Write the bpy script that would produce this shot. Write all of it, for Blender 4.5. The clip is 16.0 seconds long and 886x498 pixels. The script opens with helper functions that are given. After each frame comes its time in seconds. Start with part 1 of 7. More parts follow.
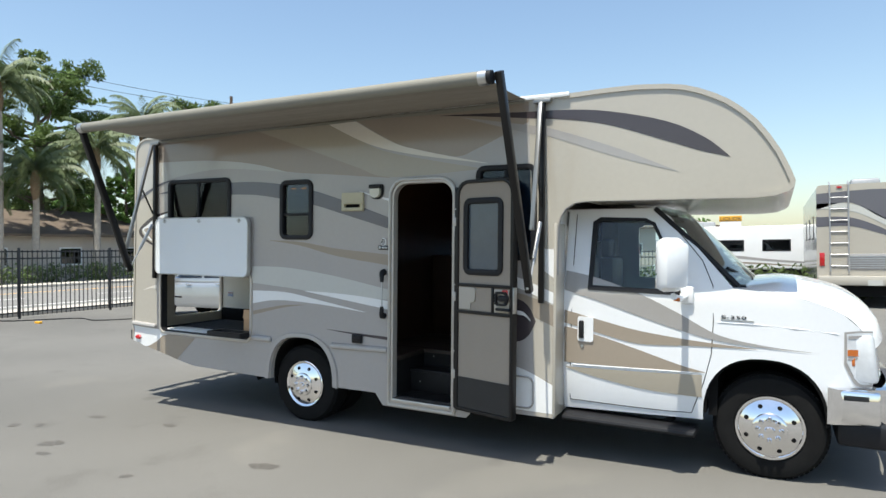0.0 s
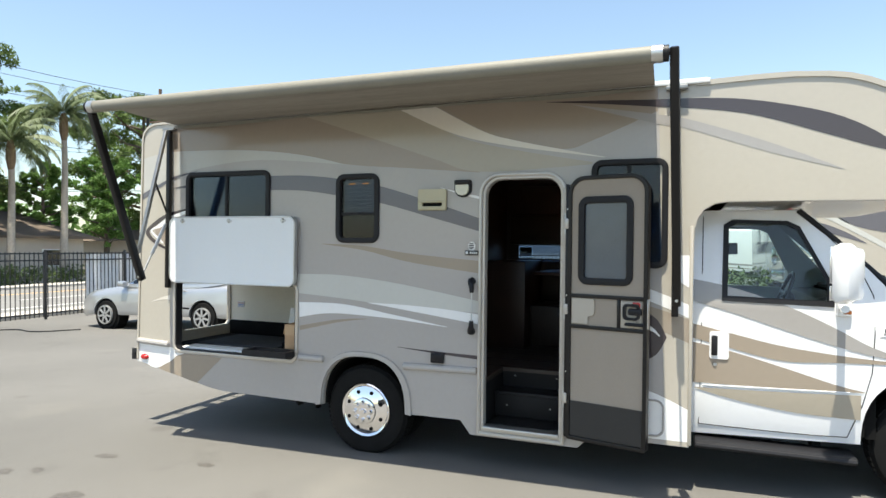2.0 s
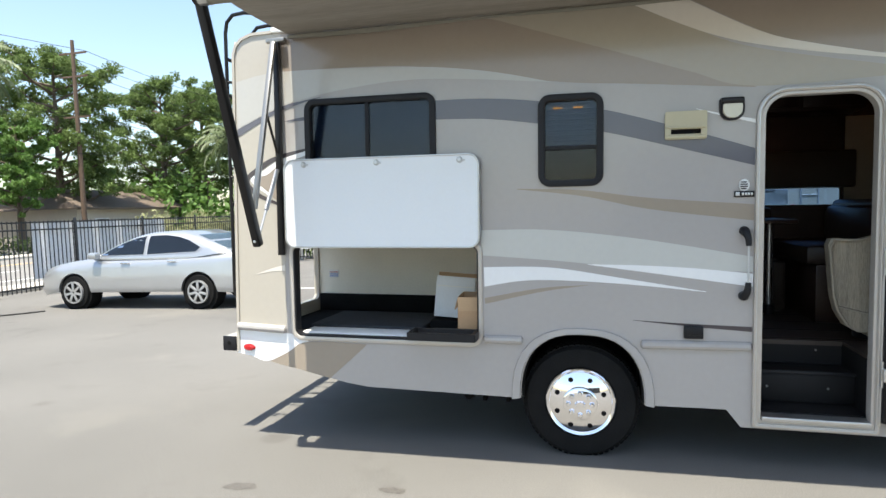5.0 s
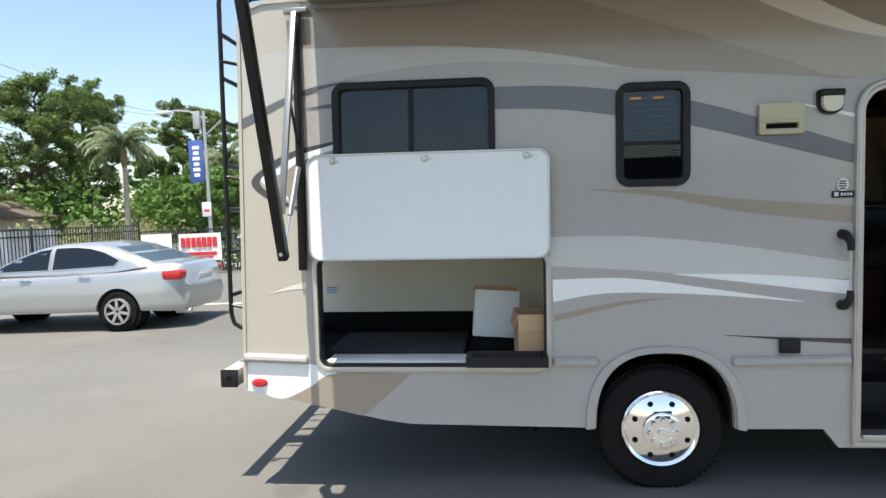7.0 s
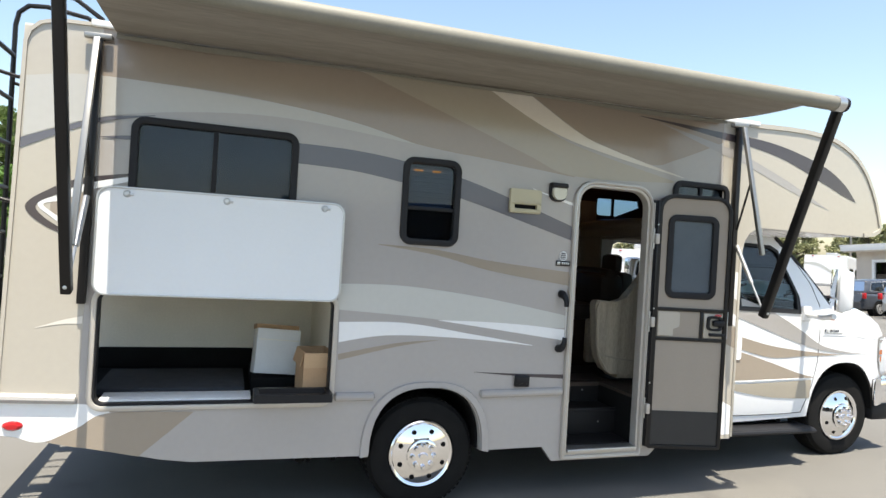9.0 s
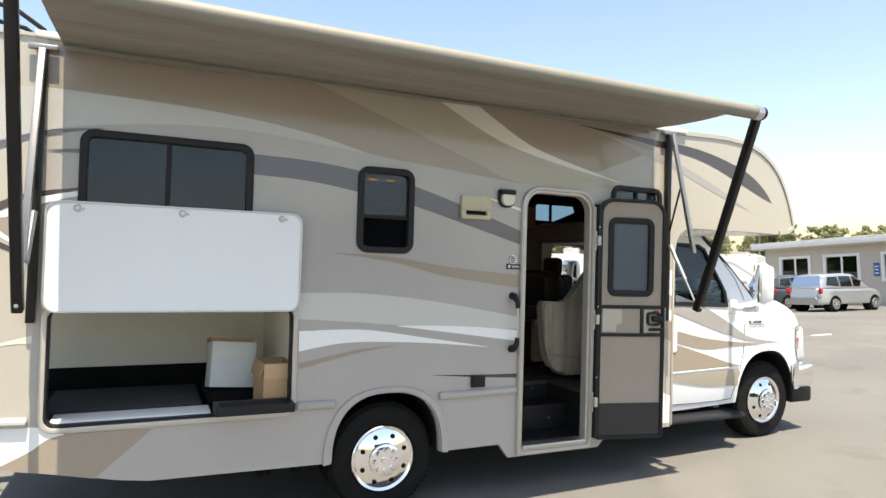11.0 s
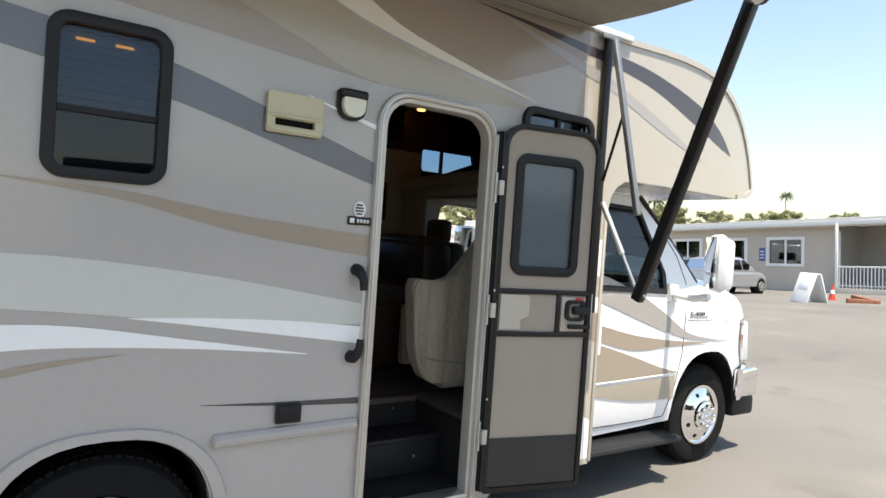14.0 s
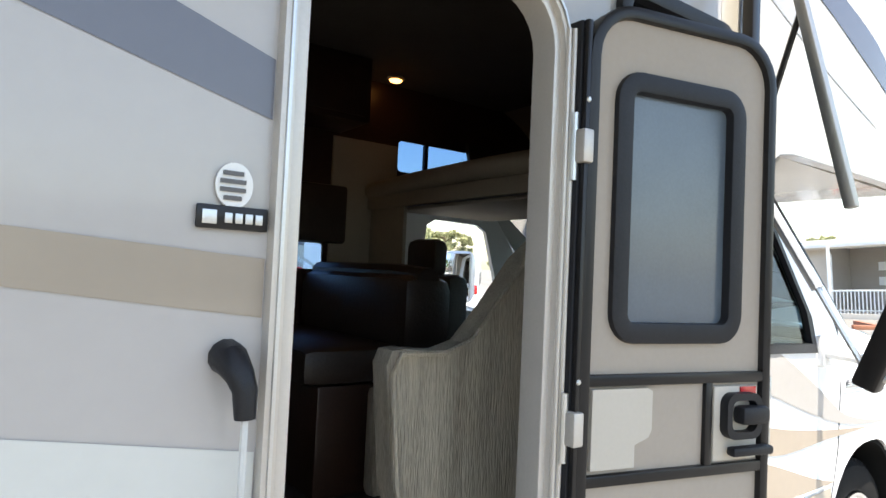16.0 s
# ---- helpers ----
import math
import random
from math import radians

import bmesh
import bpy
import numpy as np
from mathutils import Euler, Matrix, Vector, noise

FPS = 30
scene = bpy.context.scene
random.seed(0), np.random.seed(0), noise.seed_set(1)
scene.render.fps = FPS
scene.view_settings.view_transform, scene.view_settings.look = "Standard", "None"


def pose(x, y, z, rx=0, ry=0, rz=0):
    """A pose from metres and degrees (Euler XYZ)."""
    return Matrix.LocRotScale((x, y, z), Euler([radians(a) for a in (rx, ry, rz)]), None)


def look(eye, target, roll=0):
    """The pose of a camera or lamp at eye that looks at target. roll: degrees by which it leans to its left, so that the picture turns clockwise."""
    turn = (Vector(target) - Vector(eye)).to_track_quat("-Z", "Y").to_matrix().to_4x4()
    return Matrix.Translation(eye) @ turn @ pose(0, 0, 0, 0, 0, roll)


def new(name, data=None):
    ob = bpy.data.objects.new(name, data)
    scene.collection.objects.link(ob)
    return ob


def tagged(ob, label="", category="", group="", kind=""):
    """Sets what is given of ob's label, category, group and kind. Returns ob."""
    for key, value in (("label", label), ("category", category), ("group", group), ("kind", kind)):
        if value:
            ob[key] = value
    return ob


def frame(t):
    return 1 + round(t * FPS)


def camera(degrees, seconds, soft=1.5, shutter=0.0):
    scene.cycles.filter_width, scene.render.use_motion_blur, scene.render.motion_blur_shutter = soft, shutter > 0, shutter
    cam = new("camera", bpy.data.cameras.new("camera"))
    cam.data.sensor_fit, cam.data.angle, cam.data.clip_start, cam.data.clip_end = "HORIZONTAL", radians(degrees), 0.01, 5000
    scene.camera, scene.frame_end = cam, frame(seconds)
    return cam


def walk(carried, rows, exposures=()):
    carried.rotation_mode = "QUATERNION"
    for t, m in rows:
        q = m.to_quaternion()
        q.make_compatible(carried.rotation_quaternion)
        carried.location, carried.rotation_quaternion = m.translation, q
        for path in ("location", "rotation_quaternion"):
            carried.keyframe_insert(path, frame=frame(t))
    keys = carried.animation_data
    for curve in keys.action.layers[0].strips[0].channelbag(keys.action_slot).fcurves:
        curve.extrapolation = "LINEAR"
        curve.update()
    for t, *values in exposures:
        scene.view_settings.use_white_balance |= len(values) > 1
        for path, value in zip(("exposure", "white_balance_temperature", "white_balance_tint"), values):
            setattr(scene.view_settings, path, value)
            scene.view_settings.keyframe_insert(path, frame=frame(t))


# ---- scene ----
cam = camera(70.1, 16.0)
PATH = [
    (0, (4.072, -4.72, 1.641), (3.136, -2.952, 1.645), -0.7),
    (0.5, (3.696, -4.703, 1.656), (2.842, -2.894, 1.648), -1.5),
    (1, (3.332, -4.63, 1.644), (2.515, -2.805, 1.636), -1.3),
    (1.5, (2.911, -4.617, 1.646), (2.122, -2.779, 1.659), 0.1),
    (2, (2.536, -4.631, 1.683), (1.812, -2.766, 1.691), -0.6),
    (2.5, (2.117, -4.565, 1.632), (1.445, -2.682, 1.634), -1.8),
    (3, (1.695, -4.489, 1.634), (1.04, -2.599, 1.6), -0.7),
    (3.5, (1.294, -4.415, 1.664), (0.669, -2.517, 1.584), -2.2),
    (4, (0.914, -4.254, 1.664), (0.319, -2.348, 1.556), -2.6),
    (4.5, (0.52, -4.149, 1.665), (-0.035, -2.232, 1.538), -1.3),
    (5, (0.178, -4.061, 1.638), (-0.319, -2.128, 1.518), -2.2),
    (5.2, (0.042, -4.026, 1.628), (-0.425, -2.085, 1.505), -2.9),
    (7.3, (-0.992, -3.592, 1.663), (-1.097, -1.597, 1.562), -1.6),
    (7.5, (-1.063, -3.586, 1.652), (-1.097, -1.588, 1.564), -0.9),
    (8, (-1.197, -3.672, 1.69), (-0.883, -1.698, 1.617), -0.4),
    (8.5, (-1.188, -3.844, 1.718), (-0.682, -1.91, 1.668), 0.3),
    (9, (-1.263, -3.98, 1.766), (-0.624, -2.085, 1.755), 2.1),
    (9.2, (-1.345, -4.028, 1.785), (-0.64, -2.157, 1.79), 1.3),
    (11.3, (-1.46, -4.02, 1.737), (-0.617, -2.207, 1.761), 0.4),
    (11.5, (-1.406, -4.006, 1.746), (-0.584, -2.182, 1.765), 0.6),
    (12, (-1.233, -3.804, 1.741), (-0.42, -1.976, 1.748), 1.3),
    (12.5, (-1.027, -3.554, 1.716), (-0.076, -1.795, 1.723), 0.9),
    (13, (-0.797, -3.261, 1.677), (0.276, -1.573, 1.654), 0.3),
    (13.5, (-0.51, -2.935, 1.674), (0.573, -1.254, 1.636), 3.4),
    (14, (-0.259, -2.551, 1.643), (0.848, -0.886, 1.587), 2.8),
    (14.5, (0.003, -2.168, 1.624), (1.137, -0.522, 1.544), 0.7),
    (15, (0.249, -1.791, 1.617), (1.354, -0.124, 1.566), 2.0),
    (15.5, (0.449, -1.377, 1.627), (1.582, 0.271, 1.638), 0.1),
    (16, (0.668, -1.003, 1.606), (1.838, 0.618, 1.656), 1.5),
]
walk(cam, [(t, look(eye, target, roll)) for t, eye, target, roll in PATH],
     [(0, 0.55, 6600, 6), (0.5, 0.80, 6900, 6), (1, 0.80, 6850, 6), (2.5, 0.96, 6950, 7), (3.5, 1.07, 6900, 8), (5, 1.10, 6800, 8), (7.5, 0.79, 6800, 8), (9, 0.99, 7000, 9), (11.5, 1.04, 7450, 10), (12.5, 1.02, 7250, 10), (13, 0.98, 7250, 11), (14, 1.02, 7200, 11), (15, 1.31, 7050, 10), (16, 1.80, 6950, 10)])

# ---- world and light ----
world = bpy.data.worlds.new("sky")
scene.world = world
world.use_nodes = True
wn = world.node_tree.nodes
sky = wn.new("ShaderNodeTexSky")
sky.sky_type = "NISHITA"
sky.sun_disc = False
sky.sun_elevation = radians(73)
sky.sun_rotation = radians(180)
sky.air_density, sky.dust_density, sky.ozone_density = 1.2, 1.2, 1.9
wn["Background"].inputs[1].default_value = 0.135
world.node_tree.links.new(sky.outputs[0], wn["Background"].inputs[0])
sun = new("sun", bpy.data.lights.new("sun", "SUN"))
sun.data.energy, sun.data.angle, sun.data.color = 5.0, radians(0.5), (1.0, 0.955, 0.88)
sun.matrix_basis = look((0, 0, 0), (0.01, 0.30, -1.0))

# ---- materials ----
MATS = {}


def mat(name, color, rough=0.6, metal=0.0, var=0.08, scale=6.0, bump=0.0, bscale=60.0, coat=0.0, rnd=0.0, spec=0.5, trans=0.0, stretch=None):
    """A procedural surface: base colour with variation at two scales, and fine relief."""
    if name in MATS:
        return MATS[name]
    m = bpy.data.materials.new(name)
    m.use_nodes = True
    nt = m.node_tree
    n, l = nt.nodes, nt.links
    b = n["Principled BSDF"]
    b.inputs["Roughness"].default_value = rough
    b.inputs["Metallic"].default_value = metal
    b.inputs["Coat Weight"].default_value = coat
    b.inputs["Coat Roughness"].default_value = 0.06
    b.inputs["Specular IOR Level"].default_value = spec
    tc = n.new("ShaderNodeTexCoord")
    big = n.new("ShaderNodeTexNoise")
    big.inputs["Scale"].default_value = scale
    big.inputs["Detail"].default_value = 3.0
    fine = n.new("ShaderNodeTexNoise")
    fine.inputs["Scale"].default_value = scale * 17
    fine.inputs["Detail"].default_value = 4.0
    src = tc.outputs["Object"]
    if stretch:
        mp = n.new("ShaderNodeMapping")
        mp.inputs["Scale"].default_value = stretch
        l.new(src, mp.inputs["Vector"])
        src = mp.outputs[0]
    for t in (big, fine):
        l.new(src, t.inputs["Vector"])
    add = n.new("ShaderNodeMath")
    add.operation = "ADD"
    l.new(big.outputs[0], add.inputs[0])
    l.new(fine.outputs[0], add.inputs[1])
    mr = n.new("ShaderNodeMapRange")
    mr.inputs["From Min"].default_value, mr.inputs["From Max"].default_value = 0.6, 1.4
    mr.inputs["To Min"].default_value, mr.inputs["To Max"].default_value = 1 - var, 1 + var
    l.new(add.outputs[0], mr.inputs["Value"])
    mul = n.new("ShaderNodeVectorMath")
    mul.operation = "SCALE"
    mul.inputs[0].default_value = color
    l.new(mr.outputs[0], mul.inputs["Scale"])
    out = mul.outputs[0]
    if rnd:
        oi = n.new("ShaderNodeObjectInfo")
        r2 = n.new("ShaderNodeMapRange")
        r2.inputs["To Min"].default_value, r2.inputs["To Max"].default_value = 1 - rnd, 1 + rnd
        l.new(oi.outputs["Random"], r2.inputs["Value"])
        m2 = n.new("ShaderNodeVectorMath")
        m2.operation = "SCALE"
        l.new(out, m2.inputs[0])
        l.new(r2.outputs[0], m2.inputs["Scale"])
        out = m2.outputs[0]
    l.new(out, b.inputs["Base Color"])
    if bump:
        bn = n.new("ShaderNodeTexNoise")
        bn.inputs["Scale"].default_value = bscale
        bn.inputs["Detail"].default_value = 5.0
        l.new(src, bn.inputs["Vector"])
        bp = n.new("ShaderNodeBump")
        bp.inputs["Strength"].default_value = bump
        bp.inputs["Distance"].default_value = 0.01
        l.new(bn.outputs[0], bp.inputs["Height"])
        l.new(bp.outputs[0], b.inputs["Normal"])
    if trans:
        t = n.new("ShaderNodeBsdfTranslucent")
        l.new(out, t.inputs["Color"])
        mx = n.new("ShaderNodeMixShader")
        mx.inputs[0].default_value = trans
        l.new(b.outputs[0], mx.inputs[1])
        l.new(t.outputs[0], mx.inputs[2])
        l.new(mx.outputs[0], n["Material Output"].inputs["Surface"])
    MATS[name] = m
    return m


def glass(name, tint, ior=1.5, rough=0.0):
    if name in MATS:
        return MATS[name]
    m = bpy.data.materials.new(name)
    m.use_nodes = True
    n, l = m.node_tree.nodes, m.node_tree.links
    n.remove(n["Principled BSDF"])
    tr, gl, mx, fr = (n.new("ShaderNode" + k) for k in ("BsdfTransparent", "BsdfGlossy", "MixShader", "Fresnel"))
    tr.inputs[0].default_value = (*tint, 1)
    gl.inputs["Roughness"].default_value = rough
    fr.inputs["IOR"].default_value = ior
    l.new(fr.outputs[0], mx.inputs[0])
    l.new(tr.outputs[0], mx.inputs[1])
    l.new(gl.outputs[0], mx.inputs[2])
    l.new(mx.outputs[0], n["Material Output"].inputs["Surface"])
    MATS[name] = m
    return m


def glow(name, color, strength):
    if name in MATS:
        return MATS[name]
    m = bpy.data.materials.new(name)
    m.use_nodes = True
    b = m.node_tree.nodes["Principled BSDF"]
    b.inputs["Base Color"].default_value = (*color, 1)
    b.inputs["Emission Color"].default_value = (*color, 1)
    b.inputs["Emission Strength"].default_value = strength
    MATS[name] = m
    return m


GEL = dict(rough=0.22, var=0.03, scale=1.5, coat=0.35)
M_TAUPE = mat("gelcoat_taupe", (0.385, 0.362, 0.342), **GEL)
M_BEIGE = mat("gelcoat_beige", (0.44, 0.405, 0.345), **GEL)
# brown of the graphics, also of the awning shadow painted on the wall
M_BROWN = mat("graphic_and_shadow_brown", (0.305, 0.255, 0.21), **GEL)
M_KHAKI = mat("graphic_khaki", (0.37, 0.33, 0.265), **GEL)
M_TAN = mat("graphic_tan", (0.31, 0.26, 0.205), **GEL)
M_SLATE = mat("graphic_slate", (0.112, 0.110, 0.130), **GEL)
M_INK = mat("graphic_ink", (0.055, 0.045, 0.05), **GEL)
M_PALE = mat("graphic_pale_grey", (0.52, 0.52, 0.485), **GEL)
M_GREY = mat("graphic_mid_grey", (0.34, 0.325, 0.31), **GEL)
M_CREAM = mat("graphic_cream", (0.66, 0.62, 0.55), **GEL)
M_WHITE = mat("gelcoat_white", (0.80, 0.80, 0.79), **GEL)
M_CABW = mat("cab_paint_white", (0.80, 0.81, 0.82), rough=0.18, var=0.02, scale=2.0, coat=0.7)
M_BLACK = mat("black_plastic", (0.014, 0.014, 0.016), rough=0.45, spec=0.25, var=0.2, scale=8, bump=0.1, bscale=300)
M_GLOSSBLK = mat("black_powder_coat", (0.012, 0.011, 0.011), rough=0.3, var=0.15, scale=5, spec=0.3)
M_RUBBER = mat("tyre_rubber", (0.010, 0.010, 0.010), rough=0.85, spec=0.15, var=0.25, scale=10, bump=0.3, bscale=120)
M_CHROME = mat("polished_wheel_steel", (0.86, 0.86, 0.88), rough=0.035, metal=1.0, var=0.02, scale=3)
M_ALU = mat("satin_aluminium", (0.55, 0.55, 0.54), rough=0.35, metal=0.9, var=0.08, scale=12)
M_FRAME = mat("door_frame_champagne", (0.50, 0.465, 0.42), rough=0.35, metal=0.35, var=0.05, scale=8)
M_DARK = mat("undercarriage_black", (0.009, 0.009, 0.009), rough=0.9, var=0.3, scale=6, spec=0.1)
M_INNER = mat("storage_panel_cream", (0.80, 0.765, 0.67), rough=0.6, var=0.06, scale=4)
M_CARPET = mat("grey_carpet", (0.055, 0.057, 0.062), rough=0.95, spec=0.1, var=0.15, scale=12, bump=0.4, bscale=200)
M_CARD = mat("cardboard", (0.46, 0.29, 0.16), rough=0.85, var=0.1, scale=9, bump=0.15, bscale=90)
M_CARDW = mat("white_carton", (0.72, 0.72, 0.70), rough=0.7, var=0.05, scale=8)
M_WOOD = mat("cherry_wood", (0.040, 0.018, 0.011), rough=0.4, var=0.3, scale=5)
M_LEATHER = mat("dark_brown_leather", (0.042, 0.029, 0.022), rough=0.42, var=0.2, scale=6, bump=0.25, bscale=90)
M_CLOTH = mat("grey_beige_weave", (0.42, 0.365, 0.28), rough=0.95, var=0.4, scale=16, bump=0.8, bscale=160, stretch=(1.0, 1.0, 0.10))
M_LINER = mat("interior_liner_beige", (0.36, 0.32, 0.255), rough=0.8, var=0.08, scale=5)
M_FLOORV = mat("vinyl_floor", (0.06, 0.044, 0.035), rough=0.5, var=0.25, scale=4)
M_STEP = mat("step_dark_vinyl", (0.011, 0.0105, 0.0105), rough=0.6, var=0.2, scale=8, spec=0.25)
M_AWN = mat("awning_vinyl", (0.27, 0.245, 0.21), rough=0.75, var=0.30, scale=4, bump=0.12, bscale=25, trans=0.05, stretch=(0.12, 2.2, 1.0))
M_ROLL = mat("awning_roller_vinyl", (0.21, 0.20, 0.165), rough=0.6, var=0.10, scale=5)
M_DOORP = mat("door_inner_taupe", (0.315, 0.268, 0.218), rough=0.6, var=0.04, scale=5)
M_DOORK = mat("door_kick_dark", (0.028, 0.026, 0.024), rough=0.7, var=0.12, scale=7)
M_DOORL = mat("door_pocket_cream", (0.45, 0.405, 0.34), rough=0.5, var=0.03, scale=6)
M_VENT = mat("vent_ivory", (0.50, 0.455, 0.31), rough=0.5, var=0.05, scale=9)
M_RED = mat("red_lens", (0.45, 0.012, 0.015), rough=0.15, var=0.1, scale=20, coat=0.5)
M_AMBER = mat("amber_lens", (0.5, 0.13, 0.02), rough=0.15, var=0.1, scale=20, coat=0.5)
M_LENS = mat("clear_lens", (0.62, 0.64, 0.66), rough=0.12, var=0.15, scale=14, coat=0.8)
M_GTINT = glass("tinted_glass", (0.50, 0.58, 0.66), 1.42)
M_GCLEAR = glass("cab_glass", (0.60, 0.76, 0.74), 1.65)
M_GFROST = mat("obscure_door_glass", (0.085, 0.105, 0.125), rough=0.22, var=0.08, scale=8, coat=0.3)
M_MIRROR = mat("mirror", (0.9, 0.9, 0.9), rough=0.01, metal=1.0, var=0.0)
M_SILVER = mat("sedan_silver_paint", (0.43, 0.44, 0.45), rough=0.28, metal=0.6, var=0.02, scale=3, coat=0.8)
M_IRON = mat("fence_black_iron", (0.02, 0.02, 0.022), rough=0.5, var=0.2, scale=6)
M_BARK = mat("bark", (0.13, 0.10, 0.075), rough=0.9, var=0.3, scale=5, bump=0.6, bscale=25)
M_PALMB = mat("palm_trunk", (0.36, 0.32, 0.275), rough=0.9, var=0.25, scale=6, bump=0.6, bscale=30)
M_THATCH = mat("palm_dead_thatch", (0.20, 0.14, 0.085), rough=0.9, var=0.3, scale=9)
M_LEAF1 = mat("pine_foliage", (0.125, 0.185, 0.052), rough=0.75, var=0.65, scale=0.9, trans=0.32)
M_LEAF2 = mat("broadleaf_foliage", (0.13, 0.24, 0.055), rough=0.6, var=0.45, scale=1.2, trans=0.38)
M_OLIVE = mat("olive_foliage", (0.31, 0.32, 0.17), rough=0.75, var=0.4, scale=1.2, trans=0.3)
M_LEAF3 = mat("palm_foliage", (0.135, 0.175, 0.08), rough=0.55, var=0.3, scale=3, trans=0.2)
M_HEDGE = mat("hedge_foliage", (0.09, 0.13, 0.035), rough=0.7, var=0.4, scale=3, trans=0.2)
M_WOODP = mat("utility_pole_wood", (0.115, 0.078, 0.055), rough=0.9, var=0.25, scale=4)
M_STUCCO = mat("stucco_tan", (0.52, 0.46, 0.395), rough=0.9, var=0.06, scale=2, bump=0.25, bscale=60)
M_STUCCOG = mat("stucco_grey", (0.36, 0.325, 0.29), rough=0.9, var=0.06, scale=2, bump=0.25, bscale=60)
M_ROOF = mat("roof_shingle", (0.125, 0.095, 0.072), rough=0.9, var=0.2, scale=3, bump=0.3, bscale=20)
M_TRIMW = mat("trim_white", (0.78, 0.78, 0.76), rough=0.5, var=0.04, scale=4)
M_WINDK = glass("house_glass", (0.30, 0.36, 0.38), 2.0)
M_CURB = mat("kerb_concrete", (0.48, 0.45, 0.40), rough=0.9, var=0.1, scale=2, bump=0.2, bscale=30)
M_PAVE = mat("sidewalk_concrete", (0.44, 0.41, 0.36), rough=0.9, var=0.1, scale=1, bump=0.2, bscale=30)
M_LINE = mat("road_paint_white", (0.72, 0.71, 0.68), rough=0.8, var=0.1, scale=3)
M_VINYLW = mat("banner_white", (0.75, 0.76, 0.77), rough=0.5, var=0.05, scale=2)
M_VINYLR = mat("banner_red", (0.55, 0.03, 0.04), rough=0.5, var=0.05, scale=2)
M_VINYLB = mat("banner_blue", (0.05, 0.10, 0.32), rough=0.5, var=0.05, scale=2)
M_ORANGE = mat("cone_orange", (0.55, 0.06, 0.03), rough=0.5, var=0.06, scale=5)
M_SIGNO = mat("sign_orange", (0.80, 0.40, 0.03), rough=0.5, var=0.05, scale=3)
M_STRUT = mat("anodised_grey", (0.30, 0.30, 0.29), rough=0.4, metal=0.8, var=0.08, scale=12)
M_HATCH = mat("hatch_liner_white", (0.78, 0.80, 0.81), rough=0.35, var=0.015, scale=3)
M_STEEL = mat("galvanised_steel", (0.45, 0.45, 0.45), rough=0.45, metal=0.6, var=0.1, scale=6)
M_BLUEP = mat("blue_plastic", (0.02, 0.16, 0.55), rough=0.4, var=0.05, scale=5)


def ground_material():
    m = bpy.data.materials.new("worn_asphalt")
    m.use_nodes = True
    n, l = m.node_tree.nodes, m.node_tree.links
    b = n["Principled BSDF"]
    b.inputs["Roughness"].default_value = 0.88
    tc = n.new("ShaderNodeTexCoord")

    def nz(sc, det, rough=0.5):
        t = n.new("ShaderNodeTexNoise")
        t.inputs["Scale"].default_value, t.inputs["Detail"].default_value, t.inputs["Roughness"].default_value = sc, det, rough
        l.new(tc.outputs["Object"], t.inputs["Vector"])
        return t.outputs[0]

    def ramp(src, p0, p1, c0, c1):
        r = n.new("ShaderNodeValToRGB")
        r.color_ramp.elements[0].position, r.color_ramp.elements[1].position = p0, p1
        r.color_ramp.elements[0].color, r.color_ramp.elements[1].color = (*c0, 1), (*c1, 1)
        l.new(src, r.inputs[0])
        return r.outputs[0]

    def mixc(f, a, c, kind="MIX"):
        x = n.new("ShaderNodeMix")
        x.data_type, x.blend_type = "RGBA", kind
        if isinstance(f, float):
            x.inputs[0].default_value = f
        else:
            l.new(f, x.inputs[0])
        l.new(a, x.inputs[6])
        l.new(c, x.inputs[7])
        return x.outputs[2]

    base = ramp(nz(0.22, 5), 0.35, 0.68, (0.116, 0.112, 0.102), (0.157, 0.151, 0.138))
    grain = ramp(nz(140, 3), 0.3, 0.7, (0.72, 0.72, 0.72), (1.22, 1.22, 1.22))
    c = mixc(1.0, base, grain, "MULTIPLY")
    blot = ramp(nz(1.1, 4, 0.6), 0.32, 0.42, (0.50, 0.48, 0.46), (1, 1, 1))
    c = mixc(0.28, c, mixc(1.0, c, blot, "MULTIPLY"))
    oil = n.new("ShaderNodeTexVoronoi")
    oil.inputs["Scale"].default_value = 0.8
    l.new(tc.outputs["Object"], oil.inputs["Vector"])
    spot = ramp(oil.outputs["Distance"], 0.07, 0.11, (0.52, 0.49, 0.46), (1, 1, 1))
    c = mixc(0.35, c, mixc(1.0, c, spot, "MULTIPLY"))
    wash = ramp(nz(0.6, 3), 0.60, 0.68, (1, 1, 1), (1.14, 1.13, 1.11))
    c = mixc(1.0, c, wash, "MULTIPLY")
    l.new(c, b.inputs["Base Color"])
    bp = n.new("ShaderNodeBump")
    bp.inputs["Strength"].default_value, bp.inputs["Distance"].default_value = 0.5, 0.004
    l.new(nz(160, 4), bp.inputs["Height"])
    l.new(bp.outputs[0], b.inputs["Normal"])
    return m


# ---- mesh helpers ----
def mesh_object(name, bm, material, smooth=True):
    me = bpy.data.meshes.new(name)
    bmesh.ops.recalc_face_normals(bm, faces=bm.faces)
    bm.to_mesh(me)
    bm.free()
    me.materials.append(material)
    if smooth:
        me.shade_smooth()
        me.set_sharp_from_angle(angle=radians(35))
    return new(name, me)


def part(name, bm, material, parent, label=""):
    ob = mesh_object(name, bm, material)
    ob.parent = parent
    if label:
        tagged(ob, label)
    return ob


def thing(name, label, category, m=None, group="", kind=""):
    e = new(name)
    e.empty_display_size = 0.2
    if m is not None:
        e.matrix_basis = m
    return tagged(e, label, category, group, kind)


